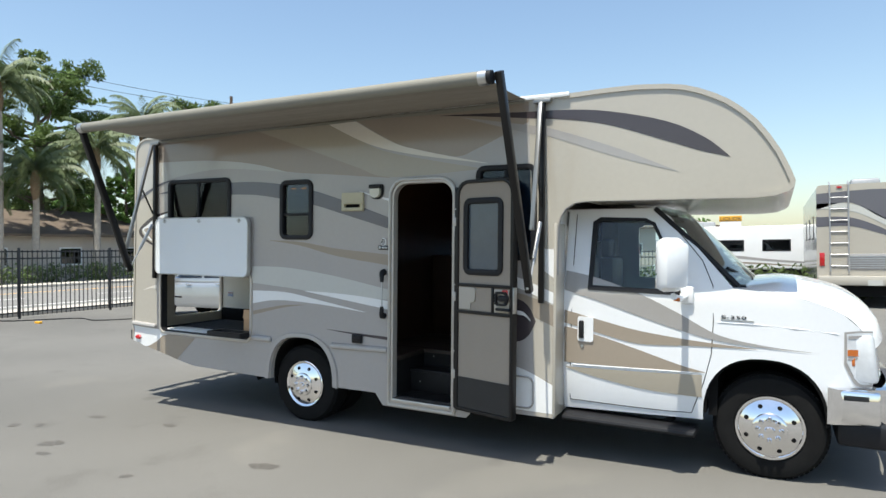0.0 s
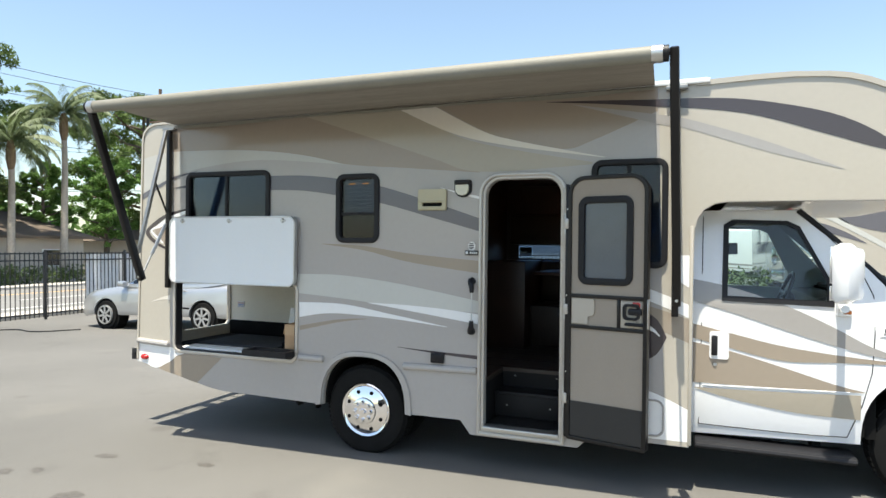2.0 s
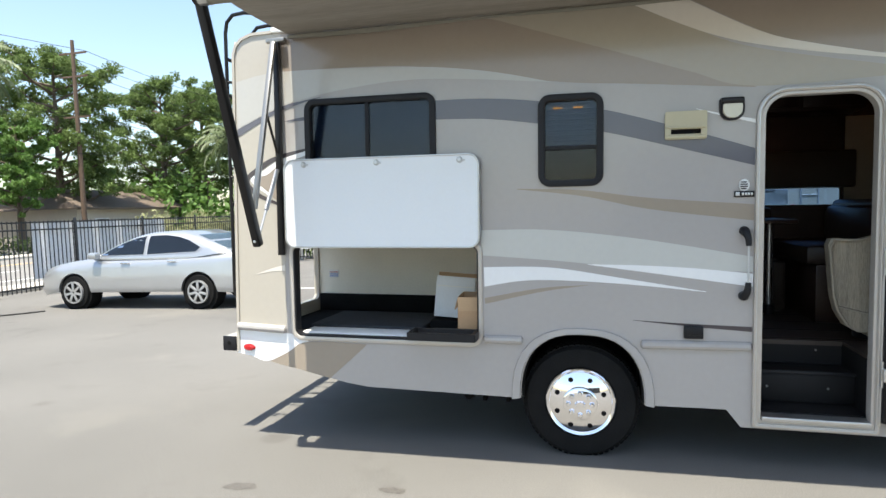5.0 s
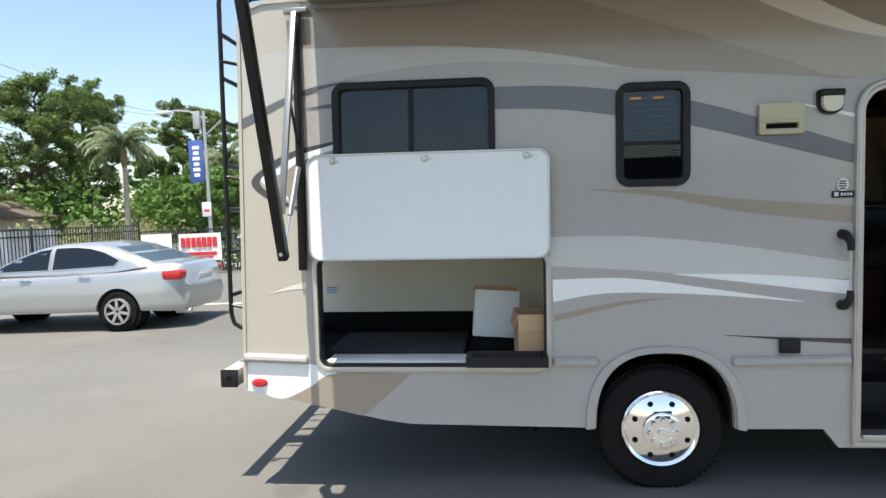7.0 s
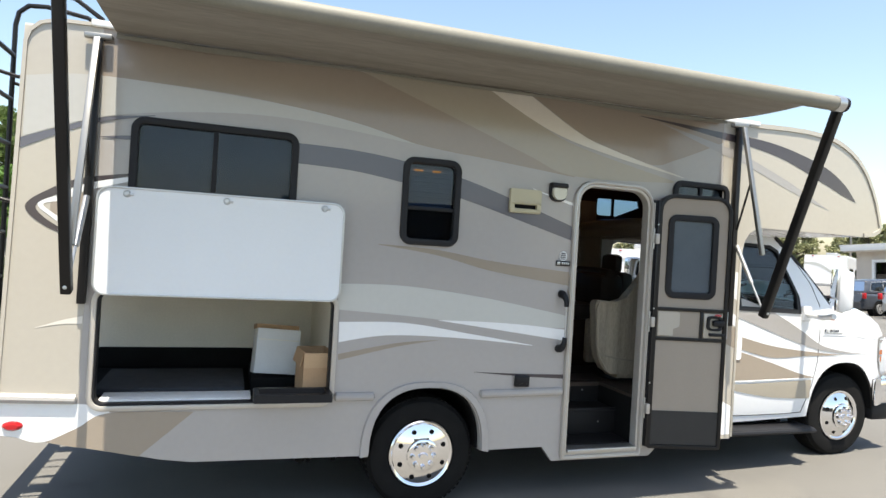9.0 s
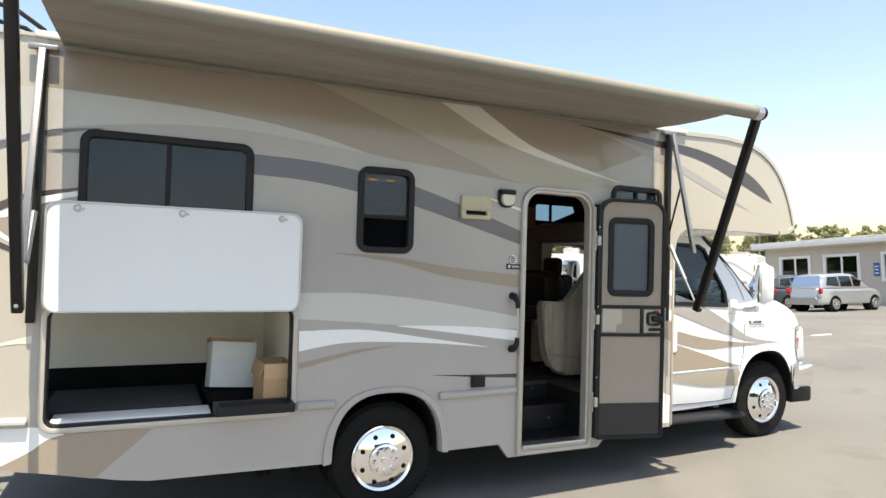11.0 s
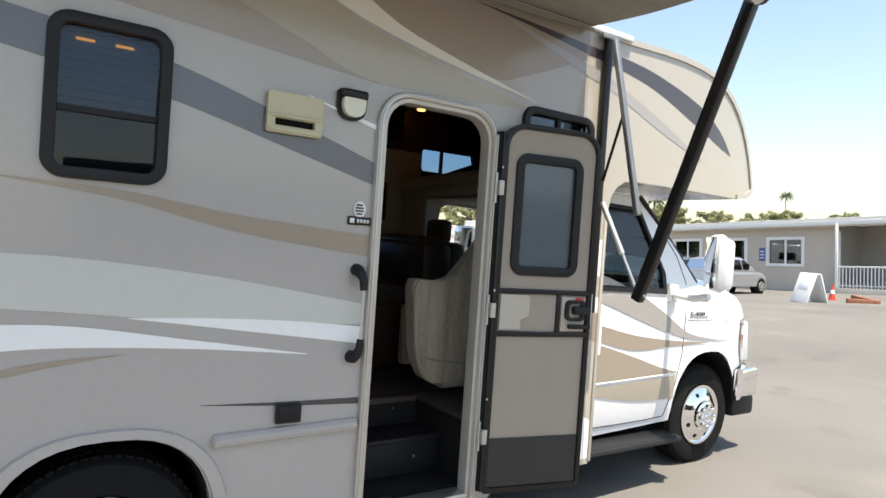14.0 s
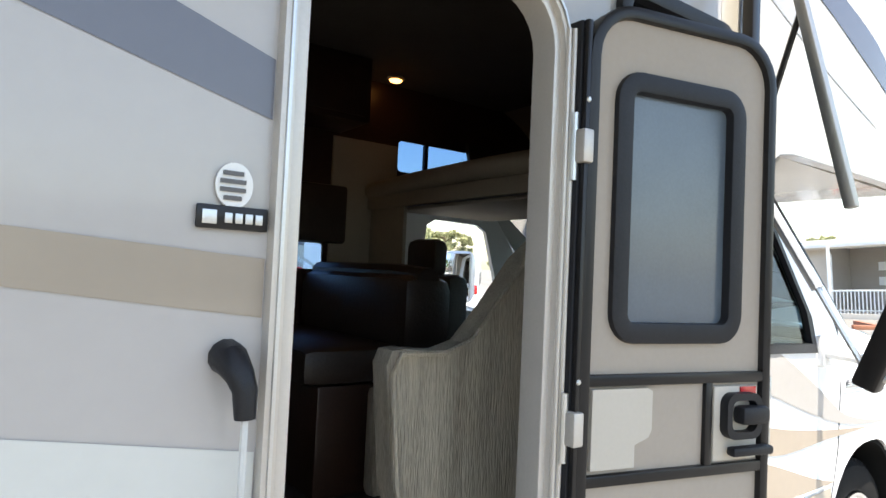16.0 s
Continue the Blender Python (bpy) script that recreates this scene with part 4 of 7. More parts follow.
# ---- wheels ----
def wheel(name, c, dish, label):
    """Road wheel with a tyre and a polished steel cover, on the camera's side."""
    w = part(name, moved(lathe([(0.215, 0.02), (0.235, -0.005), (0.30, -0.012), (0.345, 0.0), (0.366, 0.03), (0.37, 0.06), (0.37, 0.19), (0.36, 0.215), (0.30, 0.23), (0.215, 0.22)], 48, cap=False), pose(*c)), M_RUBBER, rv, label)
    tb = bmesh.new()
    for k in range(60):
        a = 2 * math.pi * k / 60
        for y0, y1, s in ((0.025, 0.075, 1), (0.09, 0.13, 0), (0.145, 0.19, 1)):
            aa = a + s * math.pi / 60
            bx(tb, -0.013, 0.013, y0, y1, 0.364, 0.3735, 0, pose(*c) @ pose(0, 0, 0, 0, math.degrees(aa), 0))
    part("tread", tb, M_RUBBER, w)
    if dish:
        prof = [(0.225, 0.004), (0.223, -0.010), (0.216, -0.016), (0.208, -0.013), (0.198, -0.006), (0.165, -0.018), (0.128, -0.029), (0.110, -0.033), (0.106, -0.046), (0.098, -0.050), (0.05, -0.052), (0.0, -0.052)]
    else:
        prof = [(0.225, 0.004), (0.222, -0.012), (0.208, -0.012), (0.198, -0.004), (0.165, -0.020), (0.128, -0.036), (0.113, -0.040), (0.109, -0.056), (0.10, -0.062), (0.05, -0.064), (0.0, -0.064)]
    rim = part("wheel_cover", moved(lathe(prof, 48, cap=False), pose(*c)), M_CHROME, w, "polished steel wheel cover")
    for k in range(8):
        a = 2 * math.pi * (k + 0.5) / 8
        r0 = 0.160
        yy = -0.0195
        part("cover_slot", moved(lathe([(0.0, -0.004), (0.016, -0.004), (0.016, 0.006)], 16), pose(c[0] + r0 * math.cos(a), c[1] + yy, c[2] + r0 * math.sin(a), -19 * math.sin(a), 0, 19 * math.cos(a))), M_DARK, rim)
        a = 2 * math.pi * k / 8
        part("lug_nut", moved(lathe([(0.0, -0.030), (0.010, -0.028), (0.0165, -0.018), (0.019, 0.0)], 10), pose(c[0] + 0.074 * math.cos(a), c[1] + (-0.050 if dish else -0.062), c[2] + 0.072 * math.sin(a))), M_CHROME, rim)
    part("hub_cap", moved(lathe([(0.0, -0.02), (0.02, -0.018), (0.026, -0.008), (0.028, 0.004)], 18), pose(c[0], c[1] + (-0.052 if dish else -0.064), c[2]) @ Matrix.Diagonal((1.25, 1, 0.8, 1))), M_CHROME, rim)
    return w


wheel("rear_wheel", (-0.0086, 0.075, 0.362), True, "rear tyre with polished dual-wheel cover")
wheel("front_wheel", (4.0, 0.285, 0.458), False, "front tyre with polished wheel cover")
part("inner_rear_tyre", moved(lathe([(0.2, 0.33), (0.35, 0.33), (0.37, 0.36), (0.37, 0.5), (0.35, 0.53), (0.2, 0.53)], 32), pose(-0.0086, 0.04, 0.362)), M_RUBBER, rv)
for c in ((-0.0086, 2.15, 0.362), (4.0, 1.95, 0.458)):
    part("far_tyre", moved(lathe([(0.1, 0.0), (0.345, 0.0), (0.37, 0.03), (0.37, 0.19), (0.345, 0.22), (0.1, 0.22)], 32), pose(*c)), M_RUBBER, rv)


# ---- cab ----
def cab_bend(x, z):
    d = 0.0
    if z > 1.38:
        d += (z - 1.38) * 0.20
    if z < 0.85:
        d += (0.85 - z) ** 2 * 0.25
    if x > 3.95:
        d += ((x - 3.95) / 0.75) ** 2 * 0.17
    return d


FARCH = [(3.962 - 0.395 * math.copysign(abs(math.cos(t)) ** 0.85, math.cos(t)), 0.52 + 0.43 * math.sin(t) ** 0.9) for t in (math.pi * k / 18 for k in range(19))]
FARCH = FARCH[::-1]
CABOUT = [(2.53, 2.02), (3.20, 2.02), (3.30, 1.965), (3.62, 1.60), (3.76, 1.435), (3.9, 1.42), (4.1, 1.40), (4.28, 1.355), (4.42, 1.29), (4.52, 1.20), (4.60, 1.06), (4.63, 0.90), (4.60, 0.80), (4.37, 0.78)] + \
         [(4.357, 0.60)] + FARCH + [(3.567, 0.47), (2.53, 0.43)]
CABWIN = [(2.735, 1.40), (3.385, 1.385), (3.385, 1.52), (3.20, 1.90), (3.13, 1.935), (2.80, 1.945), (2.745, 1.91)]
CUTX = [2.6 + 0.1 * k for k in range(21)]
CUTZ = [0.55, 0.65, 0.75, 0.85, 1.0, 1.15, 1.3, 1.38, 1.45, 1.55, 1.7, 1.85]
CY = 0.20
part("cab_side", panel(CABOUT, [CABWIN], CY, CY + 0.03, CUTX, CUTZ, cab_bend), M_CABW, rv, "white painted cab side")
far = panel(CABOUT, [CABWIN], 0, 0.03, CUTX, CUTZ, cab_bend)
for v in far.verts:
    v.co.y = Y1 - CY - v.co.y
part("cab_far_side", far, M_CABW, rv)
part("cab_door_glass", panel([(x + 0.0, z) for x, z in CABWIN], [], 0.012, 0.012, (), (1.5, 1.7), lambda x, z: CY + cab_bend(x, z)), M_GCLEAR, rv, "cab door glass")


def gasket(outline, w, y):
    c = Vector((sum(p[0] for p in outline) / len(outline), sum(p[1] for p in outline) / len(outline)))
    out = [(c.x + (x - c.x) * (1 + w), c.y + (z - c.y) * (1 + w)) for x, z in outline]
    inn = [(c.x + (x - c.x) * (1 - w * 1.3), c.y + (z - c.y) * (1 - w * 1.3)) for x, z in outline]
    bm = ring(out, inn, -0.008, 0.02)
    for v in bm.verts:
        v.co.y += y + cab_bend(v.co.x, v.co.z)
    return bm


part("cab_window_gasket", gasket(CABWIN, 0.05, CY), M_BLACK, rv, "black window gasket")
part("cab_roof", box(2.5, 3.22, 0.34, 2.10, 2.0, 2.025, 0.01), M_CABW, rv)
ws = bmesh.new()
for a, b in (((3.22, 2.03), (3.80, 1.46)),):
    g = [[ws.verts.new((a[0] + (b[0] - a[0]) * s + 0.10 * (1 - (2 * u - 1) ** 2), 0.33 - 0.07 * s + (1.78 + 0.14 * s) * u, a[1] + (b[1] - a[1]) * s)) for u in [k / 12 for k in range(13)]] for s in [k / 6 for k in range(7)]]
    for r0, r1 in zip(g, g[1:]):
        for k in range(12):
            ws.faces.new((r0[k], r0[k + 1], r1[k + 1], r1[k]))
part("windshield", ws, M_GCLEAR, rv, "windshield glass")
part("windshield_gasket", tube([(3.20, 0.325, 2.02), (3.50, 0.29, 1.74), (3.79, 0.255, 1.45)], 0.02, 8), M_BLACK, rv)
# hood
HP = [(3.74, 1.44), (3.9, 1.455), (4.05, 1.47), (4.25, 1.444), (4.44, 1.39), (4.56, 1.305), (4.64, 1.20), (4.67, 1.10)]
EP = [(3.74, 1.44), (3.9, 1.418), (4.05, 1.405), (4.22, 1.372), (4.38, 1.31), (4.49, 1.235), (4.57, 1.13), (4.605, 1.05)]
hb = bmesh.new()
hr = []
for k in range(29):
    h, e = curve(HP, k / 28), curve(EP, k / 28)
    row = []
    for j in range(25):
        u = 2 * j / 24 - 1
        f = (1 - abs(u) ** 5) ** 0.7 if abs(u) < 1 else 0
        x, z = e.x + (h.x - e.x) * f, e.y + (h.y - e.y) * f + 0.035 * (1 - u * u) * f
        yb = CY + 0.006 + cab_bend(e.x, e.y)
        row.append(hb.verts.new((x + 0.05 * (1 - u * u) * (k / 28), yb + (Y1 - 2 * yb) * (u + 1) / 2, z)))
    hr.append(row)
for a, b in zip(hr, hr[1:]):
    for j in range(24):
        hb.faces.new((a[j], a[j + 1], b[j + 1], b[j]))
part("hood", hb, M_CABW, rv, "white hood")
part("cowl", box(3.62, 3.84, 0.30, Y1 - 0.30, 1.40, 1.452, 0.01), M_BLACK, rv)
for y0 in (0.55, 1.35):
    part("wiper", tube([(3.87, y0 + 0.25, 1.47), (3.80, y0 + 0.2, 1.50), (3.74, y0 - 0.1, 1.555), (3.71, y0 - 0.2, 1.575)], 0.012, 6), M_BLACK, rv)
part("front_fascia", box(4.52, 4.60, 0.36, Y1 - 0.36, 0.78, 1.14, 0.03), M_CABW, rv)
gr = part("grille", box(4.59, 4.655, 0.62, Y1 - 0.62, 0.86, 1.16, 0.02), M_CHROME, rv, "chrome grille")
for k in range(4):
    part("grille_slot", box(4.645, 4.662, 0.68, Y1 - 0.68, 0.885 + k * 0.068, 0.93 + k * 0.068, 0.004), M_DARK, gr)
for ys in (0, 1):
    hl = box(4.44, 4.64, 0.285, 0.60, 0.83, 1.155, 0.03)
    for v in hl.verts:
        v.co.x += -0.30 * max(0, 0.45 - v.co.y) + 0.04 * (1 - (v.co.z - 0.83) / 0.33)
        if ys:
            v.co.y = Y1 - v.co.y
    H = part("headlight", hl, M_LENS, rv, "clear headlight")
    tl = box(4.445, 4.50, 0.277, 0.30, 0.94, 1.0, 0.006)
    for v in tl.verts:
        if ys:
            v.co.y = Y1 - v.co.y
    part("turn_lens", tl, M_AMBER, H, "amber turn lens")
bp_ = bmesh.new()
rows = []
for k in range(25):
    u = k / 24
    y = 0.20 + (Y1 - 0.40) * u
    x = 4.66 + 0.14 * (1 - abs(2 * u - 1) ** 3) - (0.26 * max(0, abs(2 * u - 1) - 0.86) / 0.14 if abs(2 * u - 1) > 0.86 else 0)
    rows.append([bp_.verts.new((x + o, y, z)) for o, z in ((-0.06, 0.80), (0, 0.79), (0.02, 0.70), (0.015, 0.60), (-0.02, 0.555), (-0.06, 0.555))])
for a, b in zip(rows, rows[1:]):
    for k in range(6):
        bp_.faces.new((a[k - 1], a[k], b[k], b[k - 1]))
bp_.faces.new(rows[0])
bp_.faces.new(rows[-1])
bump = part("front_bumper", bp_, M_CHROME, rv, "chrome front bumper")
part("bumper_end", box(4.36, 4.64, 0.205, 0.25, 0.57, 0.79, 0.02), M_CHROME, bump)
part("air_dam", box(4.40, 4.70, 0.26, Y1 - 0.26, 0.40, 0.56, 0.03), M_BLACK, rv)
# front wheel well, running board
part("front_wheel_well", skin(FARCH, CY + 0.031, 0.95, -0.02), M_DARK, rv)
part("front_well_side", box(3.55, 4.37, 0.93, 0.95, 0.4, 0.96), M_DARK, rv)
part("engine_block", box(3.75, 4.5, 0.96, Y1 - 0.96, 0.5, 1.2), M_DARK, rv)
part("cab_floor", box(2.45, 3.60, 0.24, Y1 - 0.24, 0.62, 0.70), M_DARK, rv)
part("firewall", box(3.60, 3.66, 0.27, Y1 - 0.27, 0.5, 1.42), M_DARK, rv)
part("running_board", box(2.55, 3.53, 0.10, 0.34, 0.36, 0.41, 0.015), M_BLACK, rv, "black running board")
part("running_board_edge", tube([(2.56, 0.10, 0.385), (3.52, 0.10, 0.385)], 0.02, 8), M_BLACK, rv)
for xx in (2.8, 3.3):
    part("board_bracket", box(xx, xx + 0.05, 0.3, 0.8, 0.39, 0.46), M_DARK, rv)


def cabline(pts, r=0.0035):
    return tube([(x, CY + cab_bend(x, z) - 0.0, z) for x, z in pts], r, 6)


M_SEAM = mat("panel_gap", (0.03, 0.03, 0.032), rough=0.9, var=0.1)
part("door_seam", cabline([(2.595, 1.98), (2.592, 1.6), (2.59, 1.2), (2.585, 0.8), (2.578, 0.50)]), M_SEAM, rv)
part("door_seam", cabline([(2.578, 0.50), (3.0, 0.497), (3.3, 0.50), (3.49, 0.51), (3.52, 0.60), (3.57, 0.74), (3.62, 0.95), (3.632, 1.2), (3.625, 1.45), (3.55, 1.63), (3.42, 1.79), (3.30, 1.92)]), M_SEAM, rv)
part("door_moulding", tube([(x, CY + cab_bend(x, 0.79) - 0.004, 0.785 + (x - 2.6) * 0.03) for x in (2.6, 2.61, 2.9, 3.2, 3.49, 3.5)], [0.002, 0.0045, 0.0045, 0.0045, 0.0045, 0.002], 8), M_CABW, rv)
part("fender_crease", cabline([(3.66, 1.19), (3.9, 1.188), (4.15, 1.175), (4.40, 1.15)], 0.005), M_CABW, rv)
hd = part("cab_door_handle", panel(rrect(2.643, 2.768, 0.975, 1.17, 0.02), [], CY - 0.012, CY + 0.004), M_CABW, rv, "white cab door handle plate")
part("handle_grip", box(2.655, 2.695, CY - 0.03, CY - 0.012, 1.0, 1.14, 0.008), M_BLACK, hd, "black handle grip")
part("door_lock", moved(lathe([(0.0, -0.012), (0.012, -0.01), (0.014, 0.0)], 12), pose(2.68, CY, 0.935)), M_ALU, rv)
# fender badge: plate and raised characters
part("fender_badge", box(3.680, 3.895, 0.193, 0.199, 1.206, 1.214, 0.001), M_ALU, rv, "chrome fender badge")
fc = bpy.data.curves.new("badge_letters", "FONT")
fc.body, fc.size, fc.extrude, fc.align_x = "E-350", 0.058, 0.003, "LEFT"
fo = new("badge_letters", fc)
dg = bpy.context.evaluated_depsgraph_get()
fm = bpy.data.meshes.new_from_object(fo.evaluated_get(dg))
bpy.data.objects.remove(fo)
fm.materials.append(mat("badge_dark_chrome", (0.12, 0.13, 0.15), rough=0.2, metal=0.8, var=0.02))
fo = new("badge_letters", fm)
fo.parent = rv
fo.matrix_basis = pose(3.680, 0.1945, 1.219, 90, 0, 0) @ Matrix.Diagonal((1.25, 0.58, 1, 1))
# cab stripes
CB = lambda x, z: cab_bend(x, z)
for lab, mt, top, bot, y in (
    ("taupe cab stripe", M_GREY, [(2.535, 1.53), (2.8, 1.475), (3.105, 1.373), (3.4, 1.235), (3.66, 1.10), (3.95, 1.045), (4.25, 1.02)], [(2.535, 1.375), (2.8, 1.30), (3.107, 1.202), (3.4, 1.115), (3.66, 1.055), (3.95, 1.03), (4.25, 1.018)], CY - 0.004),
    ("brown cab stripe", M_TAN, [(2.535, 1.215), (2.8, 1.155), (3.109, 1.09), (3.5, 1.045), (3.915, 1.018)], [(2.535, 1.115), (2.8, 1.05), (3.111, 0.99), (3.5, 1.005), (3.915, 1.015)], CY - 0.004),
    ("brown cab stripe", M_TAN, [(2.535, 1.085), (2.80, 1.03), (3.111, 0.945), (3.4, 0.86), (3.58, 0.822)], [(2.535, 0.80), (2.80, 0.80), (3.111, 0.805), (3.4, 0.812), (3.58, 0.818)], CY - 0.004),
    ("tan lower cab stripe", M_KHAKI, [(2.55, 0.765), (2.80, 0.77), (3.114, 0.78), (3.35, 0.79), (3.56, 0.80)], [(2.55, 0.758), (2.80, 0.70), (3.114, 0.652), (3.35, 0.638), (3.56, 0.635)], CY - 0.004),
):
    part("cab_stripe", swoosh(top, bot, y, CB), mt, rv, lab)
# wrap-round side of the near headlight, flush on the fender
part("headlight_bezel", swoosh([(4.435, 1.166), (4.52, 1.176), (4.602, 1.178)], [(4.437, 0.95), (4.51, 0.812), (4.602, 0.805)], CY - 0.004, CB), M_GREY, rv)
sl = part("headlight_side", swoosh([(4.450, 1.154), (4.525, 1.164), (4.602, 1.167)], [(4.452, 0.965), (4.52, 0.832), (4.602, 0.825)], CY - 0.008, CB), M_LENS, rv, "clear wrap-round headlight lens")
part("turn_lens", swoosh([(4.455, 1.050), (4.50, 1.052), (4.545, 1.052)], [(4.455, 1.010), (4.50, 1.008), (4.545, 1.008)], CY - 0.012, CB), M_AMBER, sl, "amber turn lens")
for za, zb_ in ((1.142, 1.120), (0.998, 0.982)):
    part("reflector_bar", swoosh([(4.458, za), (4.50, za + 0.004), (4.545, za + 0.006)], [(4.458, zb_), (4.50, zb_ + 0.004), (4.545, zb_ + 0.006)], CY - 0.011, CB), M_CHROME, sl)
for za in (1.11, 0.94):
    part("reflector_cup", swoosh([(4.553, za), (4.575, za - 0.02), (4.598, za - 0.04)], [(4.553, za - 0.055), (4.575, za - 0.055), (4.598, za - 0.055)], CY - 0.011, CB), M_CHROME, sl)
# near door mirror
for side in (0, 1):
    f = lambda y: y if not side else Y1 - y
    mh = box(3.345, 3.465, -0.28, -0.06, 1.42, 1.79, 0.045)
    for v in mh.verts:
        v.co.y = f(v.co.y)
        if v.co.x > 3.40:
            v.co.z += (1.58 - v.co.z) * 0.12
    ya = f(-0.17)
    turn = pose(3.385, ya, 0, 0, 0, 36 if side else -36) @ pose(-3.385, -ya, 0)
    mh = moved(mh, turn)
    mi = part("door_mirror", mh, M_CABW, rv, "white tow mirror housing")
    for z0, z1 in ((1.44, 1.53), (1.545, 1.77)):
        part("mirror_glass", moved(box(3.339, 3.344, min(f(-0.26), f(-0.08)), max(f(-0.26), f(-0.08)), z0, z1, 0.002), turn), M_MIRROR, mi)
    part("mirror_arm", tube([(3.40, f(-0.12), 1.385), (3.42, f(0.0), 1.36), (3.44, f(0.17), 1.37), (3.46, f(0.215), 1.38)], 0.024, 8), M_CABW, mi)
    part("mirror_foot", box(3.41, 3.50, min(f(0.17), f(0.215)), max(f(0.17), f(0.215)), 1.31, 1.44, 0.015), M_CABW, mi)
part("mirror_lamp", box(3.40, 3.44, -0.10, -0.06, 1.350, 1.374, 0.006), M_AMBER, rv)

# clearance lamps on the cab-over brow
for yy in (0.35, 1.22, 2.1):
    part("clearance_lamp", box(3.34, 3.44, yy - 0.03, yy + 0.03, 2.885, 2.915, 0.01), M_AMBER, rv)

# ---- rear bumper and ladder ----
rb = part("rear_bumper", box(-2.66, -2.56, 0.13, Y1 - 0.13, 0.585, 0.69, 0.008), M_BEIGE, rv, "boxed rear bumper")
part("bumper_cap", box(-2.665, -2.555, 0.118, 0.130, 0.582, 0.693, 0.004), M_BLACK, rb)
part("cap_hole", moved(lathe([(0.0, 0.112), (0.014, 0.112), (0.014, 0.118)], 14), pose(-2.61, 0, 0.64)), M_DARK, rb)
for yy in (0.8, 1.65):
    part("bumper_bracket", box(-2.58, -2.44, yy - 0.03, yy + 0.03, 0.60, 0.67), M_DARK, rb)
ladder = thing("roof_ladder", "black tubular ladder on the motorhome's rear wall", "ladder", pose(0, 0, 0, 0, 1.375, 0))
for yy in (0.27, 0.62):
    part("ladder_rail", tube([(-2.52, yy, 0.93), (-2.58, yy, 0.93), (-2.625, yy, 0.955), (-2.645, yy, 1.02), (-2.645, yy, 2.0), (-2.645, yy, 2.98), (-2.63, yy, 3.06), (-2.58, yy, 3.11), (-2.48, yy, 3.12), (-2.25, yy, 3.09), (-2.10, yy, 2.99), (-2.07, yy, 2.90)], 0.0145, 8), M_GLOSSBLK, ladder)
    for zz in (1.08, 1.9, 2.62):
        part("ladder_bracket", tube([(-2.645, yy, zz), (-2.52, yy, zz - 0.03), (-2.42, yy, zz - 0.03)], 0.011, 6), M_GLOSSBLK, ladder)
for k in range(7):
    part("ladder_rung", tube([(-2.645, 0.27, 1.14 + k * 0.275), (-2.645, 0.62, 1.14 + k * 0.275)], 0.0145, 8), M_GLOSSBLK, ladder)

# ---- awning ----
awn = thing("patio_awning", "brown vinyl awning rolled out from the motorhome's side", "awning")
RL, RR = Vector((-1.935, -0.875, 2.888)), Vector((2.365, -0.940, 2.765))
ab = bmesh.new()
rows = []
for k in range(49):
    u = k / 48
    w0 = Vector((-1.90, -0.02, 2.895)).lerp(Vector((2.335, -0.02, 2.822)), u)
    r0 = RL.lerp(RR, u) + Vector((0, 0.0, 0.045))
    row = []
    for j in range(13):
        v = j / 12
        p = w0.lerp(r0, v)
        sag = 0.014 * math.sin(math.pi * v) + 0.008 * math.sin(9 * u + 2 * math.sin(5 * u)) * math.sin(math.pi * v)
        row.append(ab.verts.new(p + Vector((0, 0, -sag))))
    rows.append(row)
for a, b in zip(rows, rows[1:]):
    for j in range(12):
        ab.faces.new((a[j], a[j + 1], b[j + 1], b[j]))
r = bmesh.ops.extrude_face_region(ab, geom=ab.faces[:])
for v in r["geom"]:
    if isinstance(v, bmesh.types.BMVert):
        v.co.z -= 0.004
part("canopy", ab, M_AWN, awn, "brown marled vinyl canopy")
vb = bmesh.new()
rows = []
for k in range(61):
    u = k / 60
    w0 = Vector((-1.90, -0.034, 2.885)).lerp(Vector((2.335, -0.034, 2.812)), u)
    dep = 0.030 + 0.012 * math.sin(13 * u) * math.sin(4.1 * u + 1)
    rows.append([vb.verts.new(w0 + Vector((0, o, z))) for o, z in ((0, 0), (-0.010, -dep), (-0.018, -dep), (-0.02, -0.012))])
for a, b in zip(rows, rows[1:]):
    for j in range(4):
        vb.faces.new((a[j - 1], a[j], b[j], b[j - 1]))
part("wall_valance", vb, M_ROLL, awn)
ax = (RR - RL).normalized()
part("roller", tube([RL, RL.lerp(RR, 0.25) + Vector((0, 0, 0.0)), RL.lerp(RR, 0.5), RL.lerp(RR, 0.75), RR], 0.047, 20), M_ROLL, awn, "rolled canopy on its tube")
for p, s in ((RL, -1), (RR, 1)):
    part("roller_collar", tube([p - ax * s * 0.005, p + ax * s * 0.055], 0.05, 20), M_ALU, awn, "bright roller end collar")
    part("roller_cap", tube([p + ax * s * 0.05, p + ax * s * 0.085], 0.046, 16), M_BLACK, awn)
